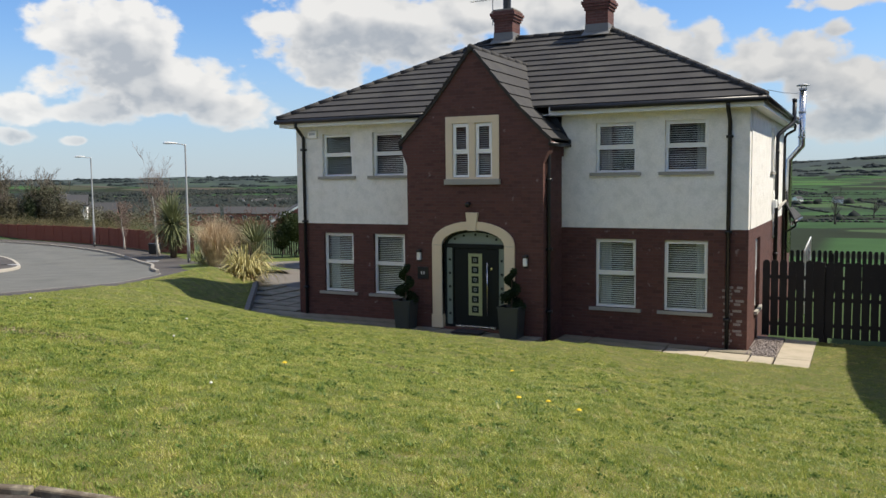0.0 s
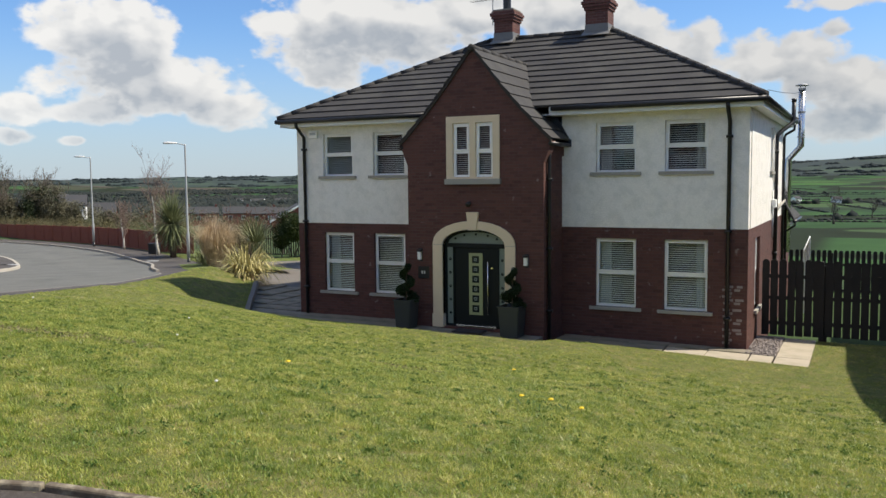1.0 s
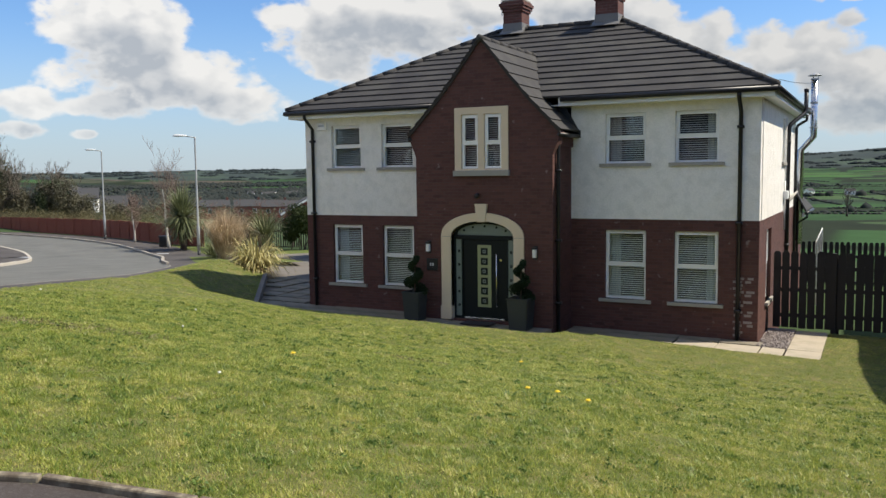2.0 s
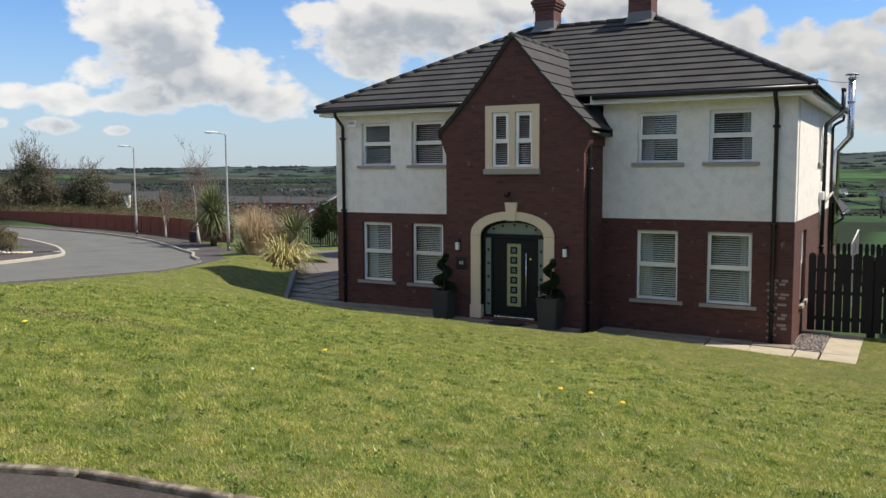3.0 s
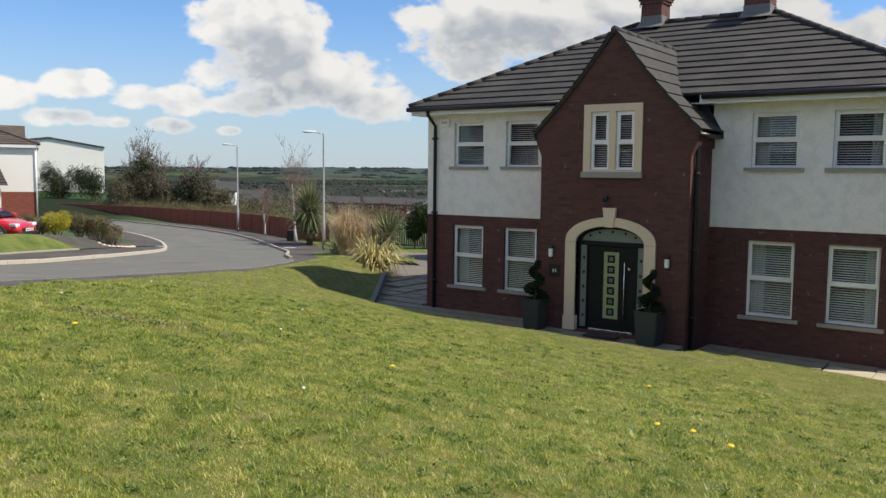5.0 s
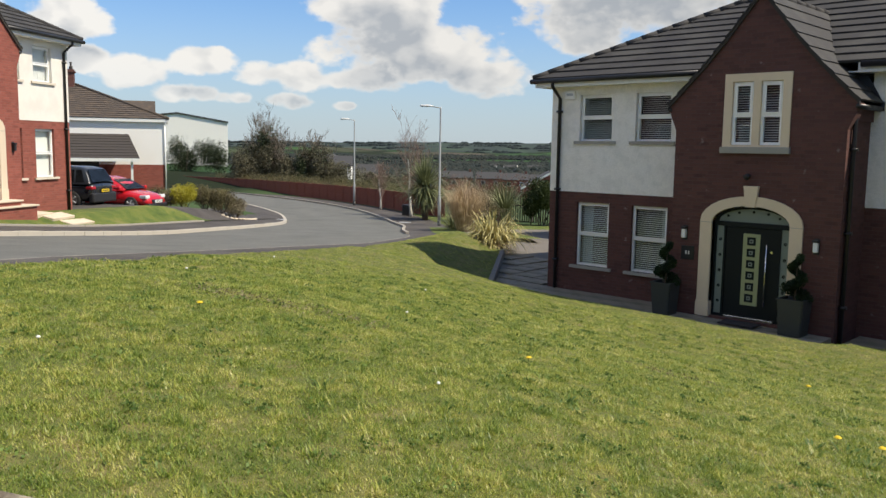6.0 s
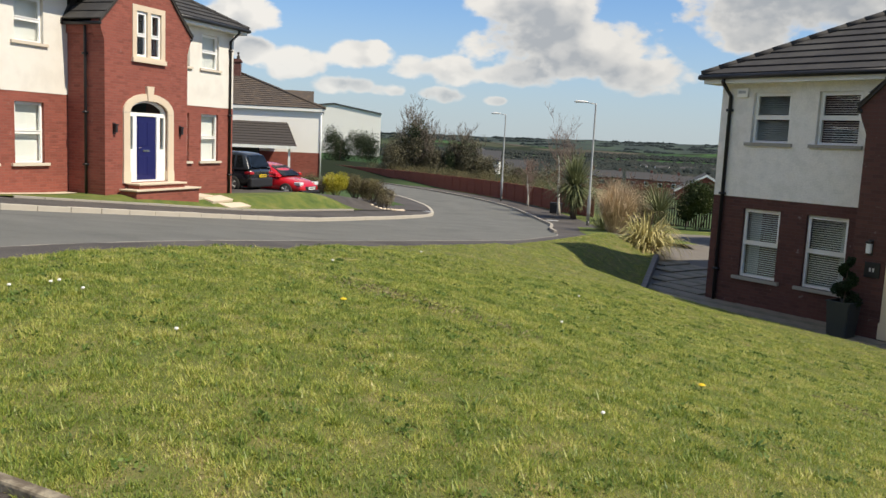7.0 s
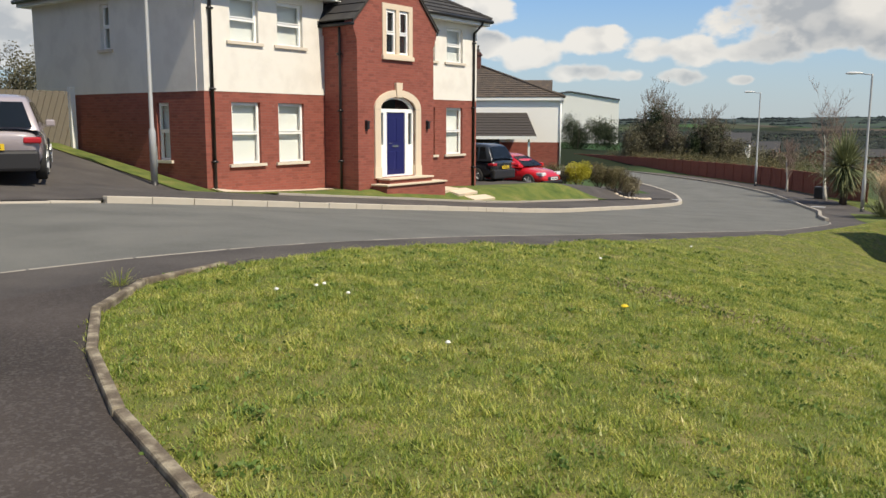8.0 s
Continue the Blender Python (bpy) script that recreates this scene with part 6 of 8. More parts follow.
M_DEAD_LEAF = leaf_material("dead_leaves", (0.16, 0.10, 0.06), (0.40, 0.29, 0.18), 2.0, 0.2)


def blades(name, specs, mat, parent=None, label="", seg=4):
    """Curved strap leaves. A spec: foot, direction, length, width, how far it droops."""
    verts, faces = [], []
    for (fx, fy, fz), d, length, width, droop in specs:
        d = Vector(d).normalized()
        side = d.cross(Vector((0, 0, 1)))
        side = (side if side.length > 0.05 else Vector((1, 0, 0))).normalized()
        p = Vector((fx, fy, fz))
        start = len(verts)
        for k in range(seg + 1):
            t = k / seg
            w = width * (1 - t) ** 0.6 * (0.55 + 0.45 * min(1, t * 4))
            verts += [tuple(p - side * w / 2), tuple(p + side * w / 2)]
            dd = (d + Vector((0, 0, -droop * t * t * 2.2))).normalized()
            p = p + dd * length / seg
        for k in range(seg):
            a = start + 2 * k
            faces.append((a, a + 1, a + 3, a + 2))
    me = bpy.data.meshes.new(name)
    me.from_pydata(verts, [], faces)
    me.materials.append(mat)
    ob = new(name, me)
    if parent:
        ob.parent = parent
    if label:
        ob["label"] = label
    return ob


def burst(rng, count, foot, r0, lo, hi, length, width, droop):
    """Directions spread round a middle, between two slopes (degrees above level)."""
    out = []
    for _ in range(count):
        a, e = rng.uniform(0, 2 * math.pi), radians(rng.uniform(lo, hi))
        r = r0 * math.sqrt(rng.random())
        out.append(((foot[0] + r * math.cos(a), foot[1] + r * math.sin(a), foot[2]), (math.cos(a) * math.cos(e), math.sin(a) * math.cos(e), math.sin(e)), length * rng.uniform(0.65, 1.1), width * rng.uniform(0.7, 1.1), droop * rng.uniform(0.5, 1.3)))
    return out


def branch_out(bm, rng, p, d, length, r, level, tips, sides=5, bend=0.25, up=0.12, forks=(3, 5), thin=0.004):
    pts, rad = [p], [r]
    steps = 4
    q, dd = p.copy(), d.copy()
    for k in range(steps):
        dd = (dd + Vector((rng.uniform(-bend, bend), rng.uniform(-bend, bend), rng.uniform(-bend, bend) + up))).normalized()
        q = q + dd * length / steps
        pts.append(q.copy())
        rad.append(max(thin, r * (1 - 0.72 * (k + 1) / steps)))
    tube(bm, pts, rad, sides, cap=False)
    if level == 0:
        tips.append((q, dd))
        return
    for _ in range(rng.randint(*forks)):
        k = rng.randint(1, steps)
        a = Vector((rng.uniform(-1, 1), rng.uniform(-1, 1), rng.uniform(-0.2, 0.9)))
        nd = (dd * 0.75 + a.normalized() * 0.8).normalized()
        branch_out(bm, rng, pts[k], nd, length * rng.uniform(0.5, 0.72), max(0.006, rad[k] * 0.62), level - 1, tips, max(3, sides - 1), bend, up, forks, thin)


def bare_tree(name, at, h, seed, label, bark, twig, trunk_r=0.09, levels=3, lean=(0, 0), spread=0.8, ivy=0, ivy_mat=None):
    tree = anchor(name, pose(*at), label, "tree")
    rng = random.Random(seed)
    bm, tb, tips = bmesh.new(), bmesh.new(), []
    p, d = Vector((0, 0, -0.1)), Vector((lean[0], lean[1], 1)).normalized()
    pts, rad = [p.copy()], [trunk_r * 1.25]
    for k in range(6):
        d = (d + Vector((rng.uniform(-0.12, 0.12), rng.uniform(-0.12, 0.12), 0.1))).normalized()
        p = p + d * h * 0.75 / 6
        pts.append(p.copy())
        rad.append(trunk_r * (1 - 0.8 * (k + 1) / 6.5))
    tube(bm, pts, rad, 8)
    for k in range(2, 7):
        for _ in range(rng.randint(2, 3)):
            a = rng.uniform(0, 2 * math.pi)
            nd = Vector((math.cos(a) * spread, math.sin(a) * spread, rng.uniform(0.5, 1.0))).normalized()
            branch_out(tb, rng, pts[k], nd, h * rng.uniform(0.22, 0.34), rad[k] * 0.5, levels - 1, tips, thin=0.0026 if h < 5 else 0.011)
    part("trunk", bm, bark, tree, "", True)
    part("crown", tb, twig, tree)
    if ivy:
        c = []
        nr = np.random.RandomState(seed)
        for k in range(len(pts) - 1):
            m = ivy // (len(pts) - 1)
            t = nr.rand(m)
            base = np.array(pts[k]) * (1 - t)[:, None] + np.array(pts[k + 1]) * t[:, None]
            c.append(base + nr.normal(size=(m, 3)) * h * 0.03)
        for q, _ in tips[::5]:
            c.append(np.array(q) * 0.55 + np.array(pts[4]) * 0.45 + nr.normal(size=(ivy // 200 + 1, 3)) * h * 0.05)
        leaf_quads("ivy", np.concatenate(c), 0.16 + h * 0.012, ivy_mat or M_IVY, seed, tree, "dark ivy on the trunk")
    return tree


def shrub(name, at, size, seed, label, mat, count, leaf, twigs=None, lumps=7, category="shrub"):
    """Many small leaves gathered in uneven lumps, over a few stems."""
    top = anchor(name, pose(*at), label, category)
    rng = np.random.RandomState(seed)
    w, d, h = size
    c = []
    for k in range(lumps):
        mid = np.array([rng.uniform(-0.62, 0.62) * w / 2, rng.uniform(-0.62, 0.62) * d / 2, h * rng.uniform(0.3, 0.72)])
        rad = np.array([w, d, h]) * rng.uniform(0.20, 0.32, 3)
        v = rng.normal(size=(count // lumps, 3))
        v /= np.linalg.norm(v, axis=1)[:, None]
        c.append(mid + v * rad * (rng.rand(count // lumps) ** 0.4)[:, None] * rng.uniform(0.75, 1.1))
    c = np.concatenate(c)
    c[:, 2] = np.abs(c[:, 2])
    leaf_quads("leaves", c, leaf, mat, seed, top)
    r2 = random.Random(seed)
    bm = bmesh.new()
    for _ in range(10):
        a = r2.uniform(0, 6.28)
        tube(bm, [(0.1 * math.cos(a), 0.1 * math.sin(a), 0), (w * 0.3 * math.cos(a), d * 0.3 * math.sin(a), h * 0.5), (w * 0.45 * math.cos(a), d * 0.45 * math.sin(a), h * r2.uniform(0.7, 1.0))], [0.02, 0.014, 0.005], 4)
    part("stems", bm, twigs or M_TWIG, top)
    return top


def at_site(x, y, dz=0.0):
    return (x, y, site_z(x, y) + dz)


# by the drive mouth: flax, dry grass, cabbage palm, birches
rng = random.Random(3)
flax = anchor("flax_plant", pose(-4.75, 3.35, 0.26), "yellow striped flax with arching sword leaves beside the low wall", "plant")
blades("leaves", burst(rng, 330, (0, 0, 0), 0.34, 22, 84, 1.45, 0.08, 1.25), M_FLAX, flax, "", 6)
blades("dead_leaves", burst(rng, 150, (0.2, -0.3, 0), 0.4, -5, 40, 0.65, 0.05, 0.9), M_DEAD_LEAF, flax, "withered brown leaves", 5)
flax2 = anchor("flax_plant", pose(-4.35, 2.95, 0.20), "smaller yellow flax spilling over the low wall", "plant")
blades("leaves", burst(rng, 130, (0, 0, 0), 0.25, 10, 75, 0.7, 0.07, 1.3), M_FLAX, flax2, "", 6)
pampas = anchor("pampas_grass", pose(-11.0, 8.9, site_z(-11.2, 8.0) - 0.05), "tall dry straw-coloured ornamental grass", "plant")
blades("stalks", burst(rng, 1700, (0, 0, 0), 0.34, 66, 90, 2.3, 0.026, 0.8), M_STRAW, pampas, "", 5)
blades("skirt", burst(rng, 700, (0, 0, 0), 0.40, 62, 84, 1.5, 0.026, 0.8), M_STRAW, pampas, "", 5)
flax3 = anchor("flax_plant", pose(-10.2, 10.6, site_z(-9.6, 8.5)), "tall green flax behind the dry grass", "plant")
blades("leaves", burst(rng, 130, (0, 0, 0.9), 0.25, 10, 86, 1.35, 0.06, 0.5), M_SWORD, flax3)
blades("stems", burst(rng, 40, (0, 0, 0), 0.2, 70, 89, 1.2, 0.06, 0.1), M_SWORD, flax3)
dark_tuft = anchor("flax_plant", pose(-12.6, 9.9, site_z(-13.2, 9.4)), "low dark flax beside the dry grass", "plant")
blades("leaves", burst(rng, 160, (0, 0, 0), 0.3, 20, 80, 1.2, 0.045, 0.7), M_SWORD, dark_tuft)
palm = anchor("cabbage_palm", pose(-19.9, 15.3, -0.42), "cabbage palm with a shaggy head of sword leaves", "tree")
bm = bmesh.new()
tube(bm, [(0, 0, -0.1), (0.03, 0, 0.7), (0.0, 0.04, 1.7)], [0.16, 0.13, 0.10], 8)
tube(bm, [(0.3, -0.2, -0.1), (0.34, -0.2, 0.9)], [0.12, 0.09], 8)
part("trunk", bm, M_BARK, palm, "", True)
blades("head", burst(rng, 620, (0, 0, 1.75), 0.16, -35, 88, 1.95, 0.065, 0.45), M_SWORD, palm)
blades("dead_skirt", burst(rng, 300, (0, 0, 1.6), 0.18, -85, -35, 1.45, 0.06, 0.2), M_SWORD, palm, "hanging lower leaves")
blades("shoots", burst(rng, 120, (0.34, -0.2, 0.8), 0.1, -40, 80, 1.0, 0.05, 0.4), M_SWORD, palm)
bare_tree("birch_tree", (-22.0, 16.3, -0.5), 4.7, 21, "leafless white-barked birch by the fence", M_BIRCH, M_TWIG_BIRCH, 0.095, 4, (-0.22, 0.1), 0.6)
bare_tree("birch_tree", (-28.1, 19.4, -0.6), 3.0, 22, "small leafless birch beside the fence", M_BIRCH, M_TWIG_BIRCH, 0.07, 4, (-0.1, 0.05), 0.6)
bin_ob = anchor("grit_bin", pose(-22.9, 16.9, -0.55, 0, 0, 30), "small dark plastic bin on the grass", "bin")
part("body", box_bm(-0.3, 0.3, -0.25, 0.25, 0, 0.55, bevel=0.03), M_BLACK_PVC, bin_ob)
part("lid", box_bm(-0.33, 0.33, -0.28, 0.28, 0.55, 0.62, bevel=0.02), M_BLACK_PVC, bin_ob)
far_walk = ribbon("pavement", offset_line(OUTER, -1.2)[-48:-6], offset_line(OUTER, -2.5)[-48:-6], lambda x, y: flat_road(x, y), M_FOOTWAY, 2, 0.008)
tagged(far_walk, "dark tarmac footway below the red fence", "pavement", kind="structure")
verge = ribbon("verge", offset_line(OUTER, -2.45)[-48:-6], offset_line(OUTER, -5.0)[-48:-6], lambda x, y: flat_road(x, y), M_LAWN_B, 3, 0.0)
tagged(verge, "rough grass verge in front of the fence", "verge", kind="structure")
# behind the drive: mixed hedge, conifer and fence
shrub("hedge", (-13.3, 17.4, -0.6), (2.3, 1.8, 2.9), 31, "dense dark green conifer hedge", M_HEDGE, 16000, 0.10, lumps=16, category="hedge")
shrub("hedge", (-11.6, 18.2, -0.7), (2.4, 1.6, 3.0), 32, "dense dark green conifer hedge", M_HEDGE, 14000, 0.10, lumps=16, category="hedge")
shrub("shrub", (-15.4, 16.2, -0.6), (2.8, 1.8, 2.7), 33, "reddish-brown bare shrub behind the drive", M_SHRUB, 5200, 0.07, M_TWIG_RED, 12)
shrub("shrub", (-17.6, 16.3, -0.6), (2.6, 1.8, 2.4), 34, "reddish-brown bare shrub behind the drive", M_SHRUB, 5200, 0.07, M_TWIG_RED, 12)
shrub("shrub", (-11.6, 11.6, -0.3), (2.0, 1.6, 2.2), 35, "grey-green shrub beside tall dry grass", M_SHRUB, 2400, 0.06, M_TWIG, 8)
for k in range(4):
    bare_tree("bush_tree", (-19.2 + 1.7 * k, 16.9 + 0.6 * (k % 2), -0.7), 2.6, 60 + k, "leafless twiggy bush behind the drive", M_TWIG, M_TWIG_RED, 0.035, 3, (0.1, 0), 0.9)
bed_out = [p for p in offset_line(OUTER, -1.2) if 11.8 < along_out(*p)[0] < 25.5]
bed_yard = [(-3.85, 2.8), (-7.6, 6.05), (-10.8, 8.25), (-13.6, 12.5)]
bed_in = []
for i in range(len(bed_out)):
    f = i / (len(bed_out) - 1) * 3
    k = min(int(f), 2)
    bed_in.append((bed_yard[k][0] + (bed_yard[k + 1][0] - bed_yard[k][0]) * (f - k), bed_yard[k][1] + (bed_yard[k + 1][1] - bed_yard[k][1]) * (f - k)))
bed = ribbon("planting_bed", bed_out, bed_in, lambda x, y: flat_road(x, y) + (yard_z(x, y) - flat_road(x, y)) * smoothstep(0.8, 3.0, line_dist(x, y, OUTER)) + crest(*along_out(x, y)), M_LAWN_B, 5, 0.02)
tagged(bed, "grassy bank with flax and dry grass between drive and footway", "bank", kind="structure")
grass_back = ribbon("verge", [(-14.5, 13.0), (-11.0, 12.9), (-7.0, 15.6), (0.0, 17.5)], [(-16.5, 15.5), (-12.5, 16.5), (-8.5, 19.0), (0.0, 21.0)], yard_z, M_LAWN_B, 4, -0.06)
tagged(grass_back, "strip of grass behind the drive", "verge", kind="structure")
board_fence("slat_fence", "dark slatted fence among the shrubs", "fence", -20.0, -11.0, 18.9, -0.9, 1.7, 0.07, 0.09, (0.3, 1.2), mat=material("brown_slats", (0.05, 0.04, 0.03), 0.9, vary=0.3))

# shrubs on the corner bed by the parked cars
for name, x, y, size, seed, label, mat, count, leaf in (
        ("golden_shrub", -21.2, 1.25, (1.35, 1.2, 1.2), 41, "bright yellow-green shrub on the corner bed", M_GOLD_LEAF, 5200, 0.055),
        ("shrub", -21.6, 0.65, (0.9, 0.9, 0.85), 42, "pale grey-green low shrub beside the drive", M_SHRUB_GREY, 2600, 0.05),
        ("shrub", -21.1, 2.2, (1.5, 1.4, 1.2), 43, "brown-green rounded shrub on the corner bed", M_SHRUB, 5200, 0.055),
        ("shrub", -20.8, 2.9, (1.5, 1.4, 1.3), 44, "dense brown and grey shrub on the corner bed", M_SHRUB, 5200, 0.055),
        ("shrub", -20.7, 3.55, (1.2, 1.1, 1.1), 45, "pale dried shrub edged with stones", M_SHRUB_GREY, 3600, 0.055),
        ("shrub", -24.2, 1.6, (1.2, 1.2, 1.2), 46, "olive shrub behind the red car", M_SHRUB, 3600, 0.055)):
    shrub(name, (x, y, bank_z(x, y) + 0.02), size, seed, label, mat, count + 3000, leaf, lumps=16)
stones = tagged(new("edging_stones"), "pale rounded stones round the corner bed", "stones", kind="structure")
rs = random.Random(5)
for k in range(11):
    bm = bmesh.new()
    bmesh.ops.create_icosphere(bm, subdivisions=2, radius=0.09)
    for v in bm.verts:
        v.co *= 1 + 0.2 * noise.noise(v.co * 6 + Vector((k, 0, 0)))
    a = -0.6 + k * 0.16
    x, y = -21.0 + 0.85 * math.cos(a), 3.4 + 1.35 * math.sin(a)
    ob = part("stone", bm, M_SANDSTONE, stones, "", True)
    ob.matrix_world = pose(x, y, bank_z(x, y) + 0.03, 0, 0, k * 40) @ Matrix.Diagonal((1.3, 1, 0.7, 1))

# the red boarded fence along the outer bend
M_RED_WOOD = material("red_stained_boards", (0.23, 0.066, 0.042), 0.85, vary=0.45, scale=1.2, fine=25.0, bump=0.003, other=(0.14, 0.050, 0.034), other_amount=0.8)


def red_fence():
    line = smooth_line([(-20.6, 17.7), (-24.6, 18.9), (-31.5, 21.8), (-41.0, 25.4), (-52.0, 28.6), (-65.0, 31.0), (-90.0, 32.5)], 8)
    acc = 0.0
    marks = [(line[0], 0)]
    for a, b in zip(line, line[1:]):
        seg = math.hypot(b[0] - a[0], b[1] - a[1])
        while acc + seg >= 1.85:
            k = (1.85 - acc) / seg
            a = (a[0] + (b[0] - a[0]) * k, a[1] + (b[1] - a[1]) * k)
            marks.append((a, 0))
            seg = math.hypot(b[0] - a[0], b[1] - a[1])
            acc = 0.0
        acc += seg
    shared = None
    for (p, _), (q, _) in zip(marks, marks[1:]):
        z = (flat_road(*p) + flat_road(*q)) / 2 + 0.02
        ang = math.degrees(math.atan2(q[1] - p[1], q[0] - p[0]))
        m = pose((p[0] + q[0]) / 2, (p[1] + q[1]) / 2, z - 0.05, 0, 0, ang)
        if shared is None:
            top = anchor("fence_panel", m, "red-stained boarded fence panel with posts", "fence", "fence panels along the bend")
            rng = random.Random(8)
            me = finish(box_bm(-0.066, 0.066, -0.012, 0.012, 0.12, 1.22), "board", M_RED_WOOD)
            for k in range(13):
                ob = new("board", me)
                ob.parent = top
                ob.location = (-0.84 + k * 0.14, 0.012 * (k % 2), rng.uniform(-0.015, 0.015))
            part("gravel_board", box_bm(-0.9, 0.9, -0.02, 0.02, -0.3, 0.13), M_RED_WOOD, top)
            part("cap_rail", box_bm(-0.92, 0.92, -0.035, 0.045, 1.22, 1.26), M_RED_WOOD, top)
            part("post", box_bm(0.885, 0.965, -0.05, 0.05, -0.4, 1.29), M_RED_WOOD, top)
            shared = top
        else:
            copy_thing(shared, m)


red_fence()
shrub_line = np.random.RandomState(14)
c = []
for k in range(60):
    t = k / 59
    x, y = -27 - 45 * t, 22.0 + 11.0 * t ** 0.8
    v = shrub_line.normal(size=(420, 3)) * np.array([0.7, 0.5, 0.30])
    c.append(v + np.array([x, y + 1.6, flat_road(x, y) + 0.95 + 0.4 * shrub_line.rand()]))
brush = leaf_quads("brushwood", np.concatenate(c), 0.085, M_SHRUB, 15)
tagged(brush, "brown scrub showing over the red fence", "scrub", kind="stuff")

# trees beyond the fence
M_TWIG_GREY = material("grey_brown_twigs", (0.17, 0.14, 0.11), 0.95, vary=0.3)
bare_tree("ash_tree", (-65.6, 35.9, -1.8), 7.2, 71, "leafless ivy-clad tree beyond the fence", M_BARK, M_TWIG_GREY, 0.24, 4, (0.02, 0), 0.85, 2200)
bare_tree("ash_tree", (-62.6, 39.6, -1.8), 5.9, 72, "leafless broad tree beyond the fence", M_BARK, M_TWIG_GREY, 0.22, 4, (-0.05, 0.1), 1.2, 900)
bare_tree("ash_tree", (-61.6, 40.6, -1.8), 5.7, 73, "leafless broad tree beyond the fence", M_BARK, M_TWIG_GREY, 0.22, 4, (0.1, 0.05), 1.2, 900)
bare_tree("ash_tree", (-66.4, 37.0, -1.8), 7.6, 75, "leafless ivy-clad tree beyond the fence", M_BARK, M_TWIG_GREY, 0.26, 4, (0.05, 0), 1.1, 1800)
bare_tree("ash_tree", (-64.6, 37.4, -1.8), 5.4, 74, "leafless twiggy tree beyond the fence", M_BARK, M_TWIG_GREY, 0.16, 4, (0, 0), 0.8)
for k, (x, y, z, w, h, mt) in enumerate(((-87.6, 38.6, -1.5, 6.0, 6.2, M_IVY), (-85.6, 41.6, -1.5, 5.6, 6.0, M_IVY), (-90.0, 35.0, -1.5, 5.0, 4.6, M_HEDGE), (-66.9, 34.4, -2.0, 4.6, 6.2, M_THICKET), (-65.8, 35.8, -2.0, 4.2, 6.0, M_THICKET), (-64.6, 37.4, -2.2, 4.2, 5.8, M_THICKET), (-62.6, 38.4, -2.0, 3.0, 4.6, M_IVY), (-62.0, 40.2, -2.2, 5.0, 6.2, M_THICKET), (-60.6, 42.0, -2.4, 4.4, 4.6, M_THICKET), (-57.5, 44.5, -2.6, 3.4, 3.6, M_THICKET))):
    shrub("thicket", (x, y, z), (w, w * 0.8, h), 80 + k, "dark ivy-green thicket beyond the fence" if mt is M_IVY else "dull brown-green thicket beyond the fence", mt, 9000, 0.17, lumps=14, category="thicket")
bare_tree("tree", (-38.0, -32.0, site_z(-38, -32)), 9.0, 77, "leafless tree behind the rising drive", M_BARK, M_TWIG, 0.25, 4, (0, 0), 0.9, 800)
for k, (x, y, w, h) in enumerate(((-38.0, -22.5, 4.0, 6.6), (-41.5, -20.5, 4.0, 6.2))):
    shrub("thicket", (x, y, site_z(x, y)), (w, w * 0.8, h), 95 + k, "dull brown thicket behind the rising drive", M_THICKET, 8000, 0.14, lumps=14, category="thicket")
bare_tree("tree", (-44.0, -30.5, site_z(-44, -30.5)), 8.0, 78, "leafless tree behind the rising drive", M_BARK, M_TWIG, 0.22, 4, (0, 0), 0.9, 500)


# ---- parked cars ----
M_TYRE = material("tyre_rubber", (0.018, 0.018, 0.018), 0.85, vary=0.2)
M_RIM = material("alloy_rim", (0.35, 0.36, 0.37), 0.35, metal=0.8)
M_CAR_GLASS = material("car_glass", (0.02, 0.025, 0.028), 0.06, vary=0.02, spec=0.8)
M_TRIM = material("black_trim", (0.02, 0.02, 0.022), 0.55)
M_TAIL = material("tail_lamp", (0.42, 0.02, 0.03), 0.2, coat=0.5)
M_HEAD = material("head_lamp", (0.75, 0.77, 0.78), 0.12, vary=0.03, coat=0.5)
M_PLATE_Y = material("number_plate_yellow", (0.75, 0.52, 0.03), 0.5)
M_PLATE_W = material("number_plate_white", (0.78, 0.78, 0.76), 0.5)


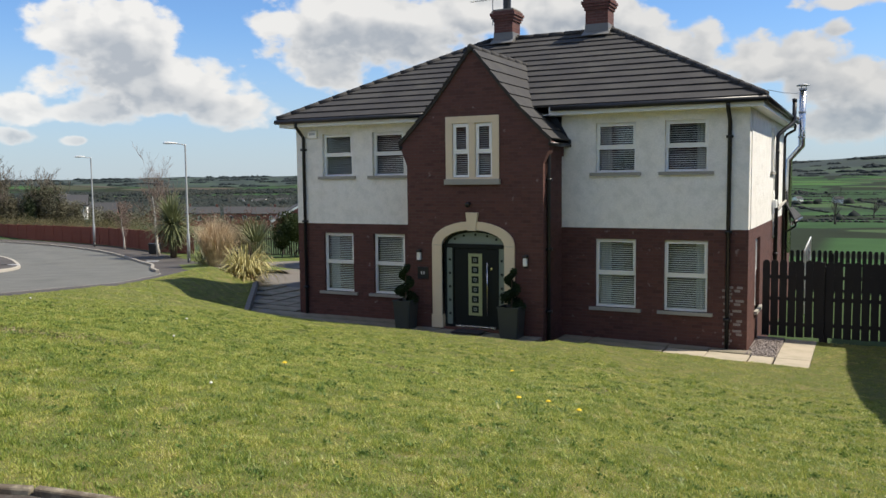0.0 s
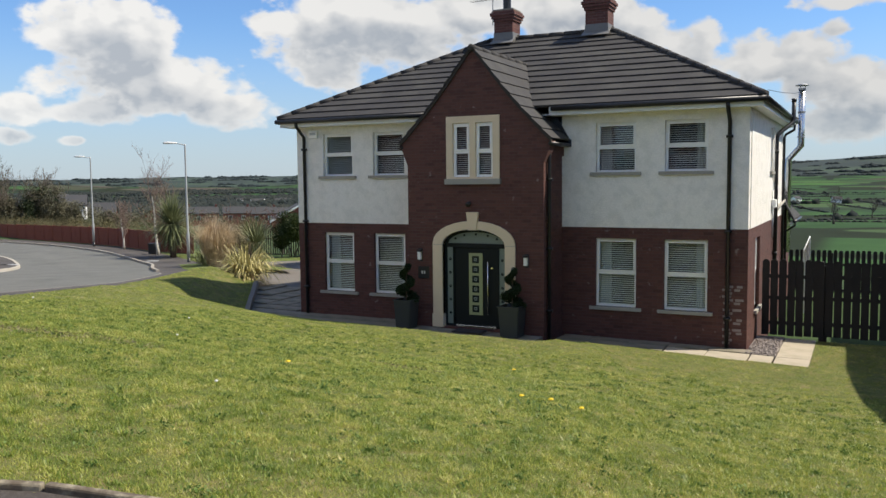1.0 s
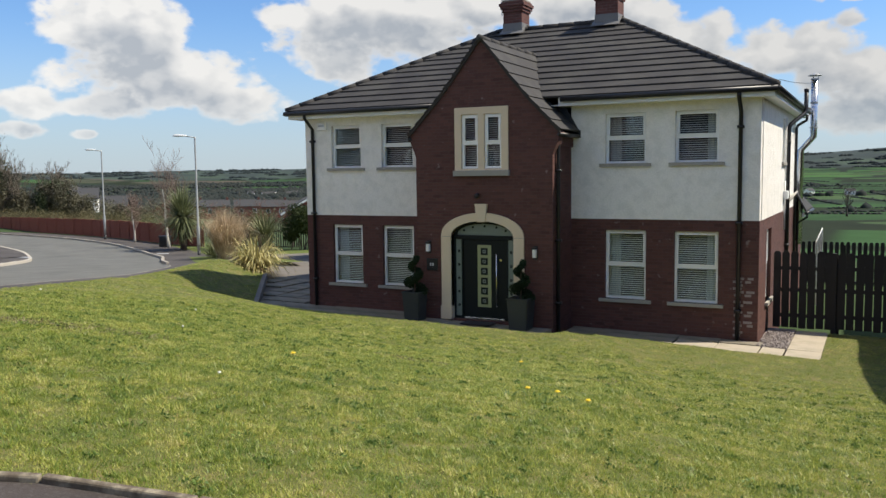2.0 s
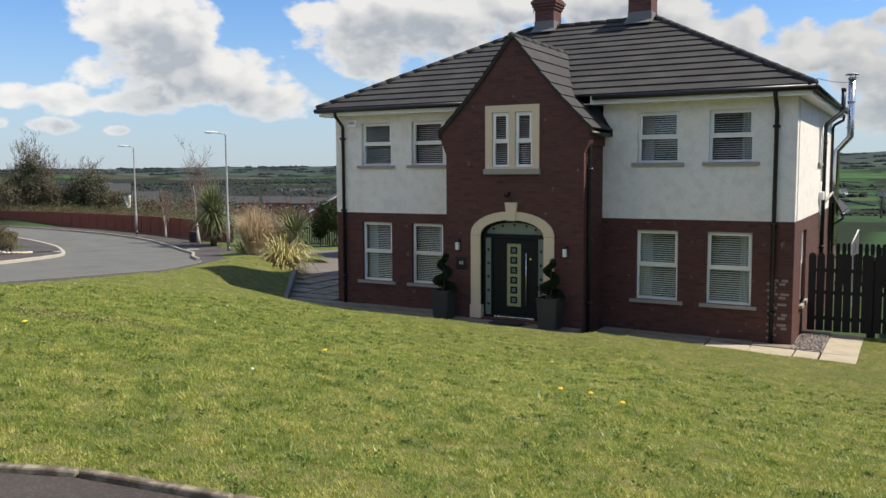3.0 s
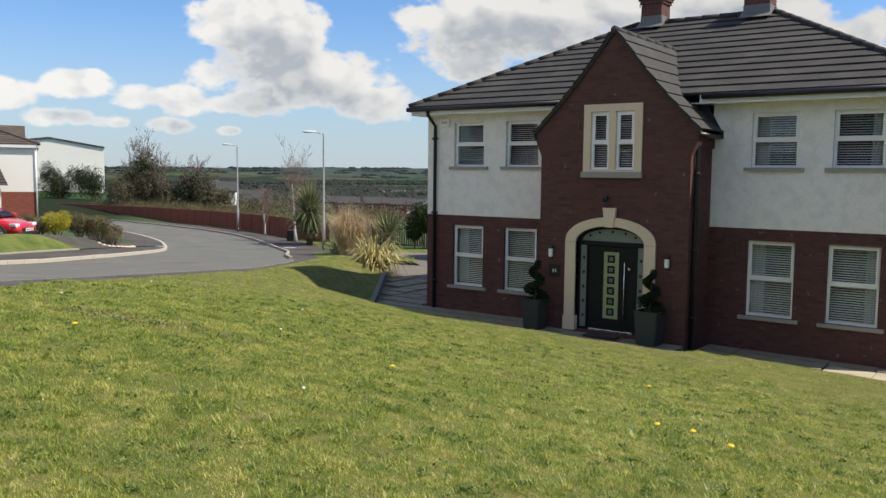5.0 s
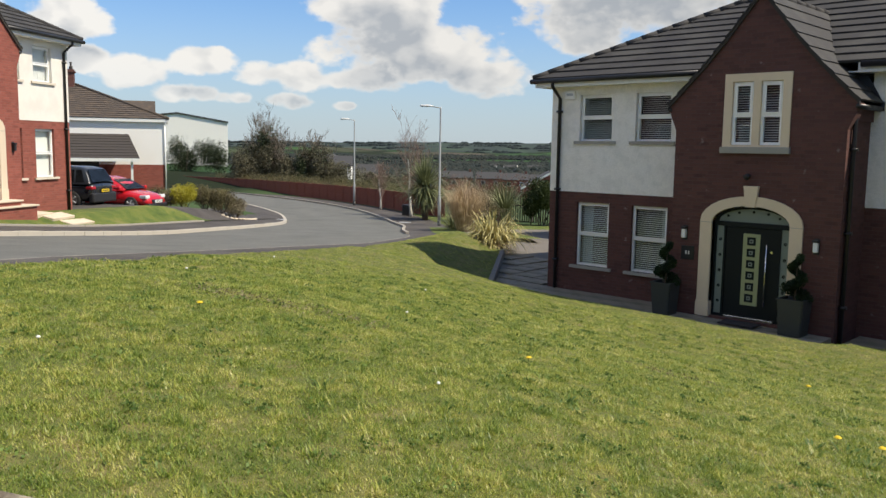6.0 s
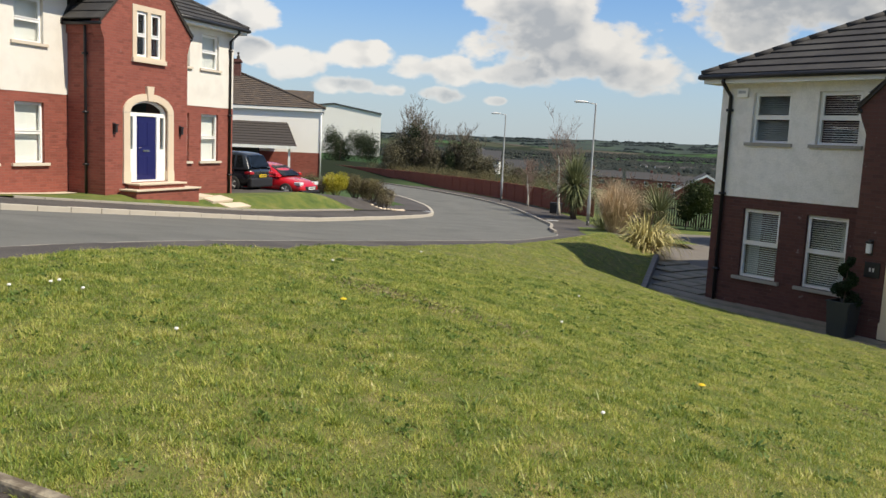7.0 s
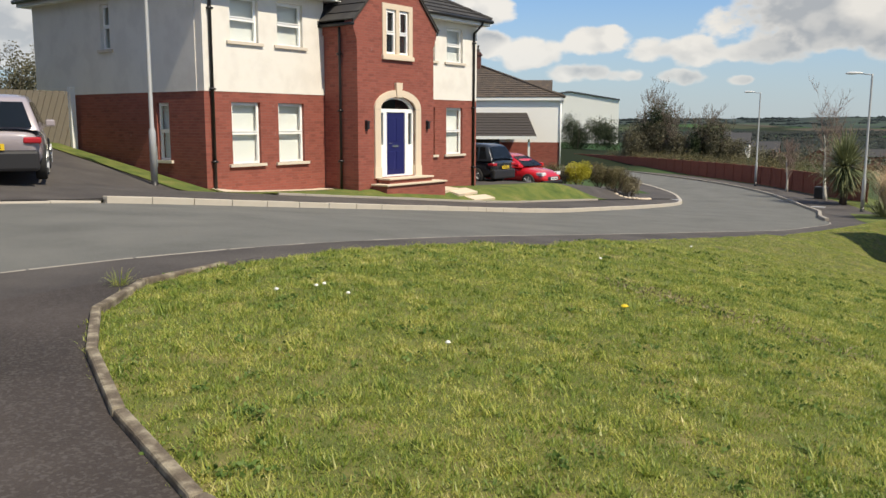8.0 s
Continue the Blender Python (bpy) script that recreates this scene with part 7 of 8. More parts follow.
def car(m, label, paint, length, width, height, rear_yellow=True, suv=False):
    """A five-door car: lofted lower body, glasshouse with roof and pillars, wheels, lamps, plates. Nose towards +x."""
    top = anchor("car", m, label, "car")
    L, Wd, H = length / 2, width / 2, height
    belt = H * (0.60 if suv else 0.62)
    sill = 0.20
    stations = [(-L, 0.80, 0.52 * H, belt * 0.90), (-L + 0.10, 0.93, 0.24, belt * 0.99), (-L + 0.5, 0.985, 0.22, belt), (-0.3, 1.0, sill, belt), (L * 0.30, 1.0, sill, belt * 0.99), (L * 0.46, 0.99, sill, belt * 0.96), (L * 0.78, 0.95, 0.21, belt * 0.83), (L - 0.10, 0.84, 0.23, belt * 0.66), (L, 0.66, 0.30, belt * 0.52)]
    bm = bmesh.new()
    rings = []
    for x, w, zb, zt in stations:
        hw = Wd * w
        ring = [(-hw * 0.86, zb), (-hw, zb + (zt - zb) * 0.28), (-hw * 0.995, zb + (zt - zb) * 0.62), (-hw * 0.93, zt - 0.03), (-hw * 0.72, zt + 0.015), (0, zt + 0.03), (hw * 0.72, zt + 0.015), (hw * 0.93, zt - 0.03), (hw * 0.995, zb + (zt - zb) * 0.62), (hw, zb + (zt - zb) * 0.28), (hw * 0.86, zb)]
        rings.append([bm.verts.new((x, a, b)) for a, b in ring])
    for r, s in zip(rings, rings[1:]):
        for k in range(len(r)):
            bm.faces.new((r[k], s[k], s[(k + 1) % len(r)], r[(k + 1) % len(r)]))
    bm.faces.new(rings[0])
    bm.faces.new(rings[-1][::-1])
    body = part("body", bm, paint, top, "", True)
    mod = body.modifiers.new("soft", "SUBSURF")
    mod.levels = mod.render_levels = 1
    # cabin: a painted shell with the panes set proud of it
    xr0, xr1 = (-L + 0.42, L * 0.12) if suv else (-L + 0.66, L * 0.04)
    xb0, xb1 = -L + 0.10, L * 0.48
    rw, bw = Wd * 0.70, Wd * 0.94

    def half(z):
        return bw + (rw - bw) * (z - belt) / (H - belt)
    prof = [(xb0, belt + 0.02), (xb0 + 0.5 * (xr0 - xb0), belt + 0.55 * (H - belt)), (xr0 - 0.02, H - 0.11), (xr0 + 0.16, H - 0.035), (xr0 + 0.5, H - 0.005), ((xr0 + xr1) / 2, H), (xr1 - 0.2, H - 0.03), (xr1 + 0.05, H - 0.10), ((xr1 + xb1) / 2 + 0.04, belt + 0.52 * (H - belt)), (xb1, belt + 0.01)]
    bm = bmesh.new()
    rings = []
    for x, zt in prof:
        zs = max(belt - 0.03, zt - 0.06)
        row = [(-half(belt - 0.04), belt - 0.04), (-half(zs), zs), (-half(zs) * 0.93, zt - 0.015), (-half(zs) * 0.6, zt + 0.008), (0, zt + 0.014)]
        rings.append([bm.verts.new((x, a, b)) for a, b in row + [(-a, b) for a, b in row[-2::-1]]])
    for r, q in zip(rings, rings[1:]):
        for k in range(len(r) - 1):
            bm.faces.new((r[k], q[k], q[k + 1], r[k + 1]))
    part("roof", bm, paint, top, "", True)

    def pane(name, corners):
        pb = bmesh.new()
        pb.faces.new([pb.verts.new(c) for c in corners])
        bmesh.ops.solidify(pb, geom=pb.faces[:], thickness=0.004)
        part(name, pb, M_CAR_GLASS, top, "dark car glass")
    z0, z1 = belt + 0.045, H - 0.13
    f = lambda xb, xr, z: xb + (xr - xb) * (z - belt) / (H - 0.05 - belt)
    for s in (-1, 1):
        y0, y1 = s * (half(z0) + 0.008), s * (half(z1) + 0.008)
        mid = (xb0 + xb1) / 2 + 0.05
        rear = xb0 + 0.62
        for a0, a1, b0, b1 in ((mid + 0.06, f(xb1, xr1, z0) - 0.20, mid + 0.05, f(xb1, xr1, z1) - 0.10), (rear + 0.05, mid - 0.04, rear + 0.10, mid - 0.04), (f(xb0, xr0, z0) + 0.20, rear - 0.03, f(xb0, xr0, z1) + 0.14, rear + 0.02)):
            pane("side_window", [(a0, y0, z0), (a1, y0, z0), (b1, y1, z1), (b0, y1, z1)])
    for name, xb, xr, out_x, lo in (("windscreen", xb1, xr1, 0.105, 0.03), ("rear_window", xb0, xr0, -0.06, 0.06)):
        za, zb = belt + lo, H - 0.12
        pane(name, [(f(xb, xr, za) + out_x, -half(za) + 0.10, za), (f(xb, xr, za) + out_x, half(za) - 0.10, za), (f(xb, xr, zb) + out_x, half(zb) - 0.09, zb), (f(xb, xr, zb) + out_x, -half(zb) + 0.09, zb)])
    for s in (-1, 1):
        part("mirror", box_bm(L * 0.34, L * 0.44, s * (Wd + 0.06) - 0.09, s * (Wd + 0.06) + 0.09, belt - 0.01, belt + 0.13, bevel=0.03), paint, top)
        part("head_lamp", box_bm(L * 0.80, L - 0.09, s * Wd * 0.68 - 0.17, s * Wd * 0.68 + 0.14, belt * 0.60, belt * 0.76, bevel=0.03), M_HEAD, top, "clear headlight")
        part("tail_lamp", box_bm(-L + 0.0, -L + 0.28, s * Wd * 0.79 - 0.15, s * Wd * 0.79 + 0.15, belt * 0.76, belt * 0.88, bevel=0.03), M_TAIL, top, "red tail light")
        part("sill_trim", box_bm(-L * 0.62, L * 0.62, s * Wd - 0.03, s * Wd + 0.012, sill - 0.02, sill + 0.12), M_TRIM, top)
    part("grille", box_bm(L - 0.12, L + 0.012, -0.42, 0.42, 0.36, belt * 0.56, bevel=0.03), M_TRIM, top, "black grille")
    part("rear_bumper", box_bm(-L - 0.03, -L + 0.2, -Wd * 0.9, Wd * 0.9, 0.22, 0.60 if suv else 0.40, bevel=0.06), M_TRIM, top, "black rear bumper")
    part("front_bumper", box_bm(L - 0.22, L + 0.02, -Wd * 0.8, Wd * 0.8, 0.20, 0.34, bevel=0.04), M_TRIM, top)
    for x, mt, z in ((-L - 0.035, M_PLATE_Y, belt * 0.70), (L + 0.03, M_PLATE_W, 0.42)):
        pl = part("number_plate", box_bm(x - 0.012, x + 0.012, -0.26, 0.26, z - 0.057, z + 0.057), mt, top)
        for k in range(6):
            part("plate_mark", box_bm(x - 0.016, x + 0.016, -0.20 + k * 0.07, -0.165 + k * 0.07, z - 0.03, z + 0.03), M_TRIM, pl)
    wr = 0.335 if suv else 0.31
    for x in (-L * 0.62, L * 0.62):
        for s in (-1, 1):
            bm = bmesh.new()
            y0, y1 = s * (Wd - 0.19), s * (Wd + 0.005)
            tube(bm, [(x, y0, wr), (x, y0 + (y1 - y0) * 0.1, wr), (x, y0 + (y1 - y0) * 0.9, wr), (x, y1, wr)], [wr * 0.94, wr, wr, wr * 0.94], 22)
            wheel = part("wheel", bm, M_TYRE, top, "black tyre", True)
            bm = bmesh.new()
            tube(bm, [(x, y1 - s * 0.05, wr), (x, y1 + s * 0.004, wr)], [wr * 0.68, wr * 0.66], 18)
            rim = part("rim", bm, M_RIM, wheel)
            bm = bmesh.new()
            for k in range(5):
                a = k * 2 * math.pi / 5
                tube(bm, [(x, y1 + s * 0.012, wr), (x + wr * 0.6 * math.cos(a), y1 + s * 0.012, wr + wr * 0.6 * math.sin(a))], 0.03, 5)
            part("spoke", bm, M_GALV, wheel)
    return top


def paint_material(name, color):
    return material(name, color, 0.28, vary=0.05, scale=1.0, fine=200.0, coat=0.8)


x, y = from_along(17.9, -1.95)
car(pose(x, y, 0.64, 0, 0, math.degrees(math.atan2(B_OUT[1], B_OUT[0])) - 2), "bright red hatchback parked nose-out on a drive", paint_material("car_paint_red", (0.55, 0.012, 0.02)), 4.05, 1.72, 1.45)
x, y = from_along(14.95, -2.8)
car(pose(x, y, 0.95, 0, 0, math.degrees(math.atan2(B_OUT[1], B_OUT[0])) + 182), "dark blue-grey family car parked beside a house", paint_material("car_paint_dark", (0.018, 0.022, 0.028)), 4.4, 1.82, 1.62, suv=True)
car(pose(-7.2, -20.0, 2.34, 0, -1.5, 183), "silver mauve crossover car parked on a drive", paint_material("car_paint_mauve", (0.36, 0.32, 0.34)), 4.36, 1.80, 1.58, suv=True)


# ---- buildings further off ----
M_WHITE_WALL = material("white_render", (0.90, 0.885, 0.84), 0.9, vary=0.08, scale=0.6, fine=20.0)
M_CLADDING = material("cream_cladding", (0.88, 0.87, 0.82), 0.7, vary=0.05, scale=0.3, fine=4.0)
M_SLATE = material("slate_grey", (0.05, 0.05, 0.053), 0.85, vary=0.25, scale=0.8, fine=8.0)
M_DARK_PANE = material("dark_pane", (0.03, 0.035, 0.04), 0.1, spec=0.8)


def neighbour():
    """The house past the cars: white walls over red brick, hipped brown roof, a garage with a lean-to roof."""
    yaw = 62.0
    m = pose(-40.9, 10.85, 0.55, 0, 0, yaw)
    h = anchor("house", m, "white rendered house with a weathered brown hipped roof and garage", "house")
    # local x runs along the front to its right end at 0, local y goes back
    part("brick_wall", box_bm(-13.0, 0, 0, 12.0, -0.8, 1.5), M_BRICK_B, h)
    part("render_wall", box_bm(-13.0, -0.004, 0.004, 12.0, 1.5, 4.55), M_WHITE_WALL, h)
    e, zr, run = 4.62, 7.1, 6.5
    A_, B_, C_, D_ = (-13.5, -0.22, e), (0.3, -0.22, e), (0.3, 12.5, e), (-13.5, 12.5, e)
    R0, R1 = (-13.5 + run, 6.0, zr), (0.5 - run, 6.0, zr)
    bm = bmesh.new()
    v = [bm.verts.new(p) for p in (A_, B_, C_, D_, R0, R1)]
    for q in ((0, 1, 5, 4), (1, 2, 5), (2, 3, 4, 5), (3, 0, 4), (0, 3, 2, 1)):
        bm.faces.new([v[k] for k in q])
    roof = part("roof", bm, M_TILE_C, h, "weathered brown tiled roof")
    for lo, hi in (((A_, B_), (R0, R1)), ((B_, C_), (R1, R1)), ((D_, A_), (R0, R0))):
        slope_rows(roof, lo, hi, 16, 0.03, M_TILE_C)
    for p, q in ((B_, R1), (A_, R0), (R0, R1)):
        bm = bmesh.new()
        tube(bm, [Vector(p) + Vector((0, 0, 0.04)), Vector(q) + Vector((0, 0, 0.04))], 0.11, 8)
        part("ridge_tiles", bm, M_TILE_C, roof, "", True)
    part("fascia", box_bm(-13.45, 0.27, -0.20, -0.17, 4.40, 4.64), M_FASCIA, h)
    part("fascia", box_bm(0.24, 0.27, -0.17, 12.4, 4.40, 4.64), M_FASCIA, h)
    bm = bmesh.new()
    v = [bm.verts.new(p) for p in ((-6.4, 9.6, 4.6), (-0.6, 9.6, 4.6), (-0.6, 14.6, 4.6), (-6.4, 14.6, 4.6), (-6.4, 12.1, 6.4), (-0.6, 12.1, 6.4))]
    for q in ((0, 1, 5, 4), (1, 2, 5), (2, 3, 4, 5), (3, 0, 4)):
        bm.faces.new([v[k] for k in q])
    part("rear_gable", bm, M_TILE_C, h)
    part("rear_wall", box_bm(-6.0, -0.9, 10.0, 14.2, -1.0, 4.5), M_BRICK_B, h)
    bm = bmesh.new()
    tube(bm, [(0.06, -0.06, -0.6), (0.06, -0.06, 4.4)], 0.05, 8)
    part("downpipe", bm, M_FASCIA, h, "white downpipe", True)
    # garage and lean-to
    bm = bmesh.new()
    box(bm, -12.0, -1.9, -3.6, 0, -0.6, 0.2)
    part("garage_base", bm, M_BRICK_B, h)
    part("garage_wall", box_bm(-12.0, -8.2, -3.3, -3.0, 0.2, 1.95), M_BRICK_B, h)
    bm = bmesh.new()
    v = [bm.verts.new(p) for p in ((-12.6, -4.1, 1.95), (-1.5, -4.1, 1.95), (-2.3, 0.0, 3.55), (-12.6, 0.0, 3.55), (-12.6, -4.1, 1.85), (-1.5, -4.1, 1.85), (-2.3, 0.0, 3.4), (-12.6, 0.0, 3.4))]
    for q in ((0, 1, 2, 3), (4, 7, 6, 5), (0, 4, 5, 1), (1, 5, 6, 2), (2, 6, 7, 3), (3, 7, 4, 0)):
        bm.faces.new([v[k] for k in q])
    lean = part("garage_roof", bm, M_TILE_D, h, "dark lean-to roof over the garage")
    slope_rows(lean, ((-12.6, -4.1, 1.95), (-1.5, -4.1, 1.95)), ((-12.6, 0.0, 3.55), (-2.3, 0.0, 3.55)), 9, 0.025, M_TILE_D)
    part("fascia", box_bm(-12.6, -1.5, -4.16, -4.10, 1.78, 1.98), M_FASCIA, h)
    for x in (-2.0,):
        part("porch_post", box_bm(x - 0.07, x + 0.07, -3.95, -3.81, -0.4, 1.8), M_FASCIA, h, "white post")
    part("garage_door", box_bm(-8.2, -4.0, -3.0, -2.95, 0.1, 1.8), M_DARK_PANE, h)
    bm = bmesh.new()
    box(bm, -7.0, -6.1, 5.5, 6.5, 6.4, 8.2)
    box(bm, -7.08, -6.02, 5.42, 6.58, 7.98, 8.1)
    ch = part("chimney", bm, M_BRICK_CH, h, "red brick chimney")
    for x in (-6.8, -6.3):
        bm = bmesh.new()
        tube(bm, [(x, 6.0, 8.2), (x, 6.0, 8.42), (x, 6.0, 8.48), (x, 6.0, 8.7), (x, 6.0, 8.75)], [0.13, 0.12, 0.05, 0.09, 0.02], 8)
        part("pot", bm, M_TILE_D, ch)


neighbour()


def warehouse():
    m = pose(-133.0, 73.6, -2.2, 0, 0, 59)
    h = anchor("warehouse", m, "large cream-clad warehouse with a low pitched roof", "warehouse")
    bm = bmesh.new()
    pts = [(-26, 0), (0, 0), (0, 10.0), (-9.5, 11.6), (-26, 9.6)]
    va = [bm.verts.new((a, 0, b)) for a, b in pts]
    vb = [bm.verts.new((a, 40, b)) for a, b in pts]
    bm.faces.new(va)
    bm.faces.new(vb[::-1])
    for k in range(5):
        bm.faces.new((va[k], vb[k], vb[(k + 1) % 5], va[(k + 1) % 5]))
    part("wall", bm, M_CLADDING, h)
    bm = bmesh.new()
    for (a, b), (c, d) in (((0.1, 10.0), (-9.5, 11.62)), ((-9.5, 11.62), (-26, 9.62))):
        v = [bm.verts.new(p) for p in ((a, -0.25, b + 0.02), (c, -0.25, d + 0.02), (c, 40, d + 0.02), (a, 40, b + 0.02), (a, -0.25, b + 0.28), (c, -0.25, d + 0.28), (c, 40, d + 0.28), (a, 40, b + 0.28))]
        for q in ((0, 3, 2, 1), (4, 5, 6, 7), (0, 1, 5, 4), (2, 3, 7, 6), (1, 2, 6, 5), (3, 0, 4, 7)):
            bm.faces.new([v[k] for k in q])
    part("roof", bm, M_SLATE, h, "thin grey roof edge")
    for k in range(1, 9):
        part("cladding_joint", box_bm(-26 + k * 3.0, -25.95 + k * 3.0, -0.02, 0.0, 0, 9.4), M_FASCIA, h)


warehouse()


def small_house(at, yaw, w, d, eave, ridge, wall, roofm, label, group="", windows=3, storeys=2):
    h = anchor("house", pose(*at, 0, 0, yaw), label, "house", group)
    bm = bmesh.new()
    box(bm, 0, w, 0, d, -3.0, eave)
    v = [bm.verts.new(p) for p in ((0, 0, eave), (0, d, eave), (0, d / 2, ridge), (w, 0, eave), (w, d, eave), (w, d / 2, ridge))]
    bm.faces.new(v[:3])
    bm.faces.new(v[3:])
    part("wall", bm, wall, h)
    bm = bmesh.new()
    for s in (-1, 1):
        y0 = d / 2 + s * (d / 2 + 0.35)
        p = [(-0.2, y0, eave - 0.15), (w + 0.2, y0, eave - 0.15), (w + 0.2, d / 2, ridge + 0.05), (-0.2, d / 2, ridge + 0.05)]
        a = [bm.verts.new(q) for q in p]
        b = [bm.verts.new((q[0], q[1], q[2] + 0.15)) for q in p]
        bm.faces.new(a[::-1])
        bm.faces.new(b)
        for k in range(4):
            bm.faces.new((a[k], a[(k + 1) % 4], b[(k + 1) % 4], b[k]))
    part("roof", bm, roofm, h)
    if storeys > 1:
        bm = bmesh.new()
        box(bm, w - 0.8, w - 0.2, d / 2 - 0.3, d / 2 + 0.3, ridge - 0.5, ridge + 0.8)
        part("chimney", bm, M_BRICK_CH, h)
    for st in range(storeys):
        for k in range(windows):
            x0 = w * (k + 0.5) / windows - 0.55
            z0 = 0.9 + st * 2.6
            win = part("window", box_bm(x0, x0 + 1.1, -0.06, 0.0, z0, z0 + 1.25), M_UPVC, h, "white framed window")
            part("pane", box_bm(x0 + 0.1, x0 + 1.0, -0.08, -0.05, z0 + 0.1, z0 + 1.15), M_DARK_PANE, win)
    return h


def terrace(x, y, z, yaw, count, wall, label):
    first = small_house((x, y, z), yaw, 7.2, 6.0, 5.4, 7.0, wall, M_SLATE, label, "terraced houses in the valley", 2)
    dx, dy = math.cos(radians(yaw)), math.sin(radians(yaw))
    for k in range(1, count):
        copy_thing(first, pose(x + dx * 7.3 * k, y + dy * 7.3 * k, z - 0.25 * k, 0, 0, yaw))


terrace(-143.8, 160.6, -10.2, 42, 3, M_BRICK_B, "red brick terraced house with a slate roof")
terrace(-155.5, 150.2, -9.9, 46, 2, M_BRICK_B, "red brick terraced house with a slate roof")
for x, y, z, yaw, w, d, ev, rd, wall, label in (
        (-102.6, 75.2, -4.2, 44, 8.0, 6.0, 2.7, 4.5, M_BRICK_B, "brick bungalow with a slate roof below the hill"),
        (-115.5, 90.0, -4.4, 134, 6.5, 6.0, 4.0, 5.9, M_WHITE_WALL, "white gabled house with a slate roof below the hill"),
        (-121.0, 92.0, -4.4, 128, 6.0, 5.0, 4.2, 6.3, M_WHITE_WALL, "white gabled house with a slate roof below the hill"),
        (-80.5, 54.5, -1.6, 48, 5.0, 6.0, 2.5, 3.6, M_WHITE_WALL, "white rendered house with a dark roof below the hill"),
        (-97.0, 93.5, -5.6, 130, 7.0, 6.0, 2.8, 4.6, M_BRICK_B, "brick gabled house with a brown roof below the hill"),
        (-38.4, 56.8, -3.2, 128, 8.0, 5.5, 2.6, 4.1, M_BRICK_B, "brick gabled house with white bargeboards behind the hedge")):
    hh = small_house((x, y, z), yaw, w, d, ev, rd, wall, M_SLATE if w != 7.0 else M_TILE_C, label, "houses below the hill", 2, 1)
    if "bargeboards" in label:
        for s in (-1, 1):
            bm = bmesh.new()
            y0 = d / 2 + s * (d / 2 + 0.35)
            va = [bm.verts.new((-0.24, *p)) for p in ((y0, ev - 0.22), (d / 2, rd - 0.02), (d / 2, rd + 0.20), (y0, ev + 0.0))]
            vb = [bm.verts.new((-0.20, *p.co.yz)) for p in va]
            bm.faces.new(va)
            bm.faces.new(vb[::-1])
            for k in range(4):
                bm.faces.new((va[k], va[(k + 1) % 4], vb[(k + 1) % 4], vb[k]))
            part("bargeboard", bm, M_FASCIA, hh, "white bargeboard")
# unseen garage behind the near house, added to cast the shade across the drive
garage = anchor("garage", pose(-7.0, 10.7, -0.1), "brick garage behind the house, out of view", "garage")
part("wall", box_bm(0, 5.2, 0, 5.4, -0.6, 2.7), M_BRICK_A, garage)
bm = bmesh.new()
v = [bm.verts.new(p) for p in ((-0.05, -0.3, 2.6), (5.3, -0.3, 2.6), (5.3, 5.7, 2.6), (-0.05, 5.7, 2.6), (-0.05, 2.7, 4.1), (5.3, 2.7, 4.1))]
for q in ((0, 1, 5, 4), (2, 3, 4, 5), (0, 4, 3), (1, 2, 5), (0, 3, 2, 1)):
    bm.faces.new([v[k] for k in q])
part("roof", bm, M_TILE, garage)
# unseen houses added across the way, for the front windows to mirror
# the third is set to hold sky light off the side of house_b
for x, y, yaw in ((12.0, -44.0, 178), (-6.0, -47.0, 182), (-3.0, -31.0, 126)):
    small_house((x, y, site_z(x, y)), yaw, 12.0, 8.0, 5.2, 7.6, M_BRICK_A, M_TILE, "unseen two-storey house added across the way", "houses across the way", 4, 2)


# ---- the far side of the valley ----
def tufts(name, places, mat, label, seed):
    """Rough eight-sided clumps, for hedges and woods too far off to tell leaf from leaf."""
    rng = np.random.RandomState(seed)
    base = np.array([(1, 0, 0), (0, 1, 0), (-1, 0, 0), (0, -1, 0), (0, 0, 1), (0.7, 0.7, 0.45), (-0.7, 0.7, 0.5), (-0.6, -0.8, 0.5), (0.75, -0.65, 0.5)])
    tri = [(0, 5, 8), (5, 4, 8), (1, 6, 5), (5, 6, 4), (2, 7, 6), (6, 7, 4), (3, 8, 7), (7, 8, 4), (0, 1, 5), (1, 2, 6), (2, 3, 7), (3, 0, 8)]
    v, f = [], []
    for x, y, z, r, hh in places:
        a = rng.uniform(0, 6.28)
        c, s = math.cos(a), math.sin(a)
        o = len(v)
        for p in base * rng.uniform(0.6, 1.4, base.shape):
            v.append((x + r * (c * p[0] - s * p[1]), y + r * (s * p[0] + c * p[1]), z + hh * p[2] - 0.3))
        f += [(o + i, o + j, o + k) for i, j, k in tri]
    me = bpy.data.meshes.new(name)
    me.from_pydata(v, [], f)
    me.polygons.foreach_set("use_smooth", [True] * len(me.polygons))
    me.materials.append(mat)
    return tagged(new(name, me), label, name.replace("_", " "), kind="stuff")


M_FAR_WOOD = material("far_woodland", (0.011, 0.019, 0.017), 1.0, vary=0.5, scale=0.02, fine=0.3, other=(0.024, 0.027, 0.021), other_amount=0.9)
rng = random.Random(77)
hedges = []
for _ in range(190):
    a = radians(rng.uniform(66, 160))
    d = rng.uniform(430, 1500)
    x, y = d * math.cos(a), d * math.sin(a)
    b = rng.choice((0.25, 1.82)) + rng.uniform(-0.25, 0.25)
    for k in range(rng.randint(30, 80)):
        px, py = x + k * 3 * math.cos(b) + rng.uniform(-0.7, 0.7), y + k * 3 * math.sin(b) + rng.uniform(-0.7, 0.7)
        big = rng.random() < 0.025
        hedges.append((px, py, site_z(px, py), rng.uniform(1.6, 2.4) * (1.5 if big else 1), rng.uniform(0.9, 1.7) * (3 if big else 1)))
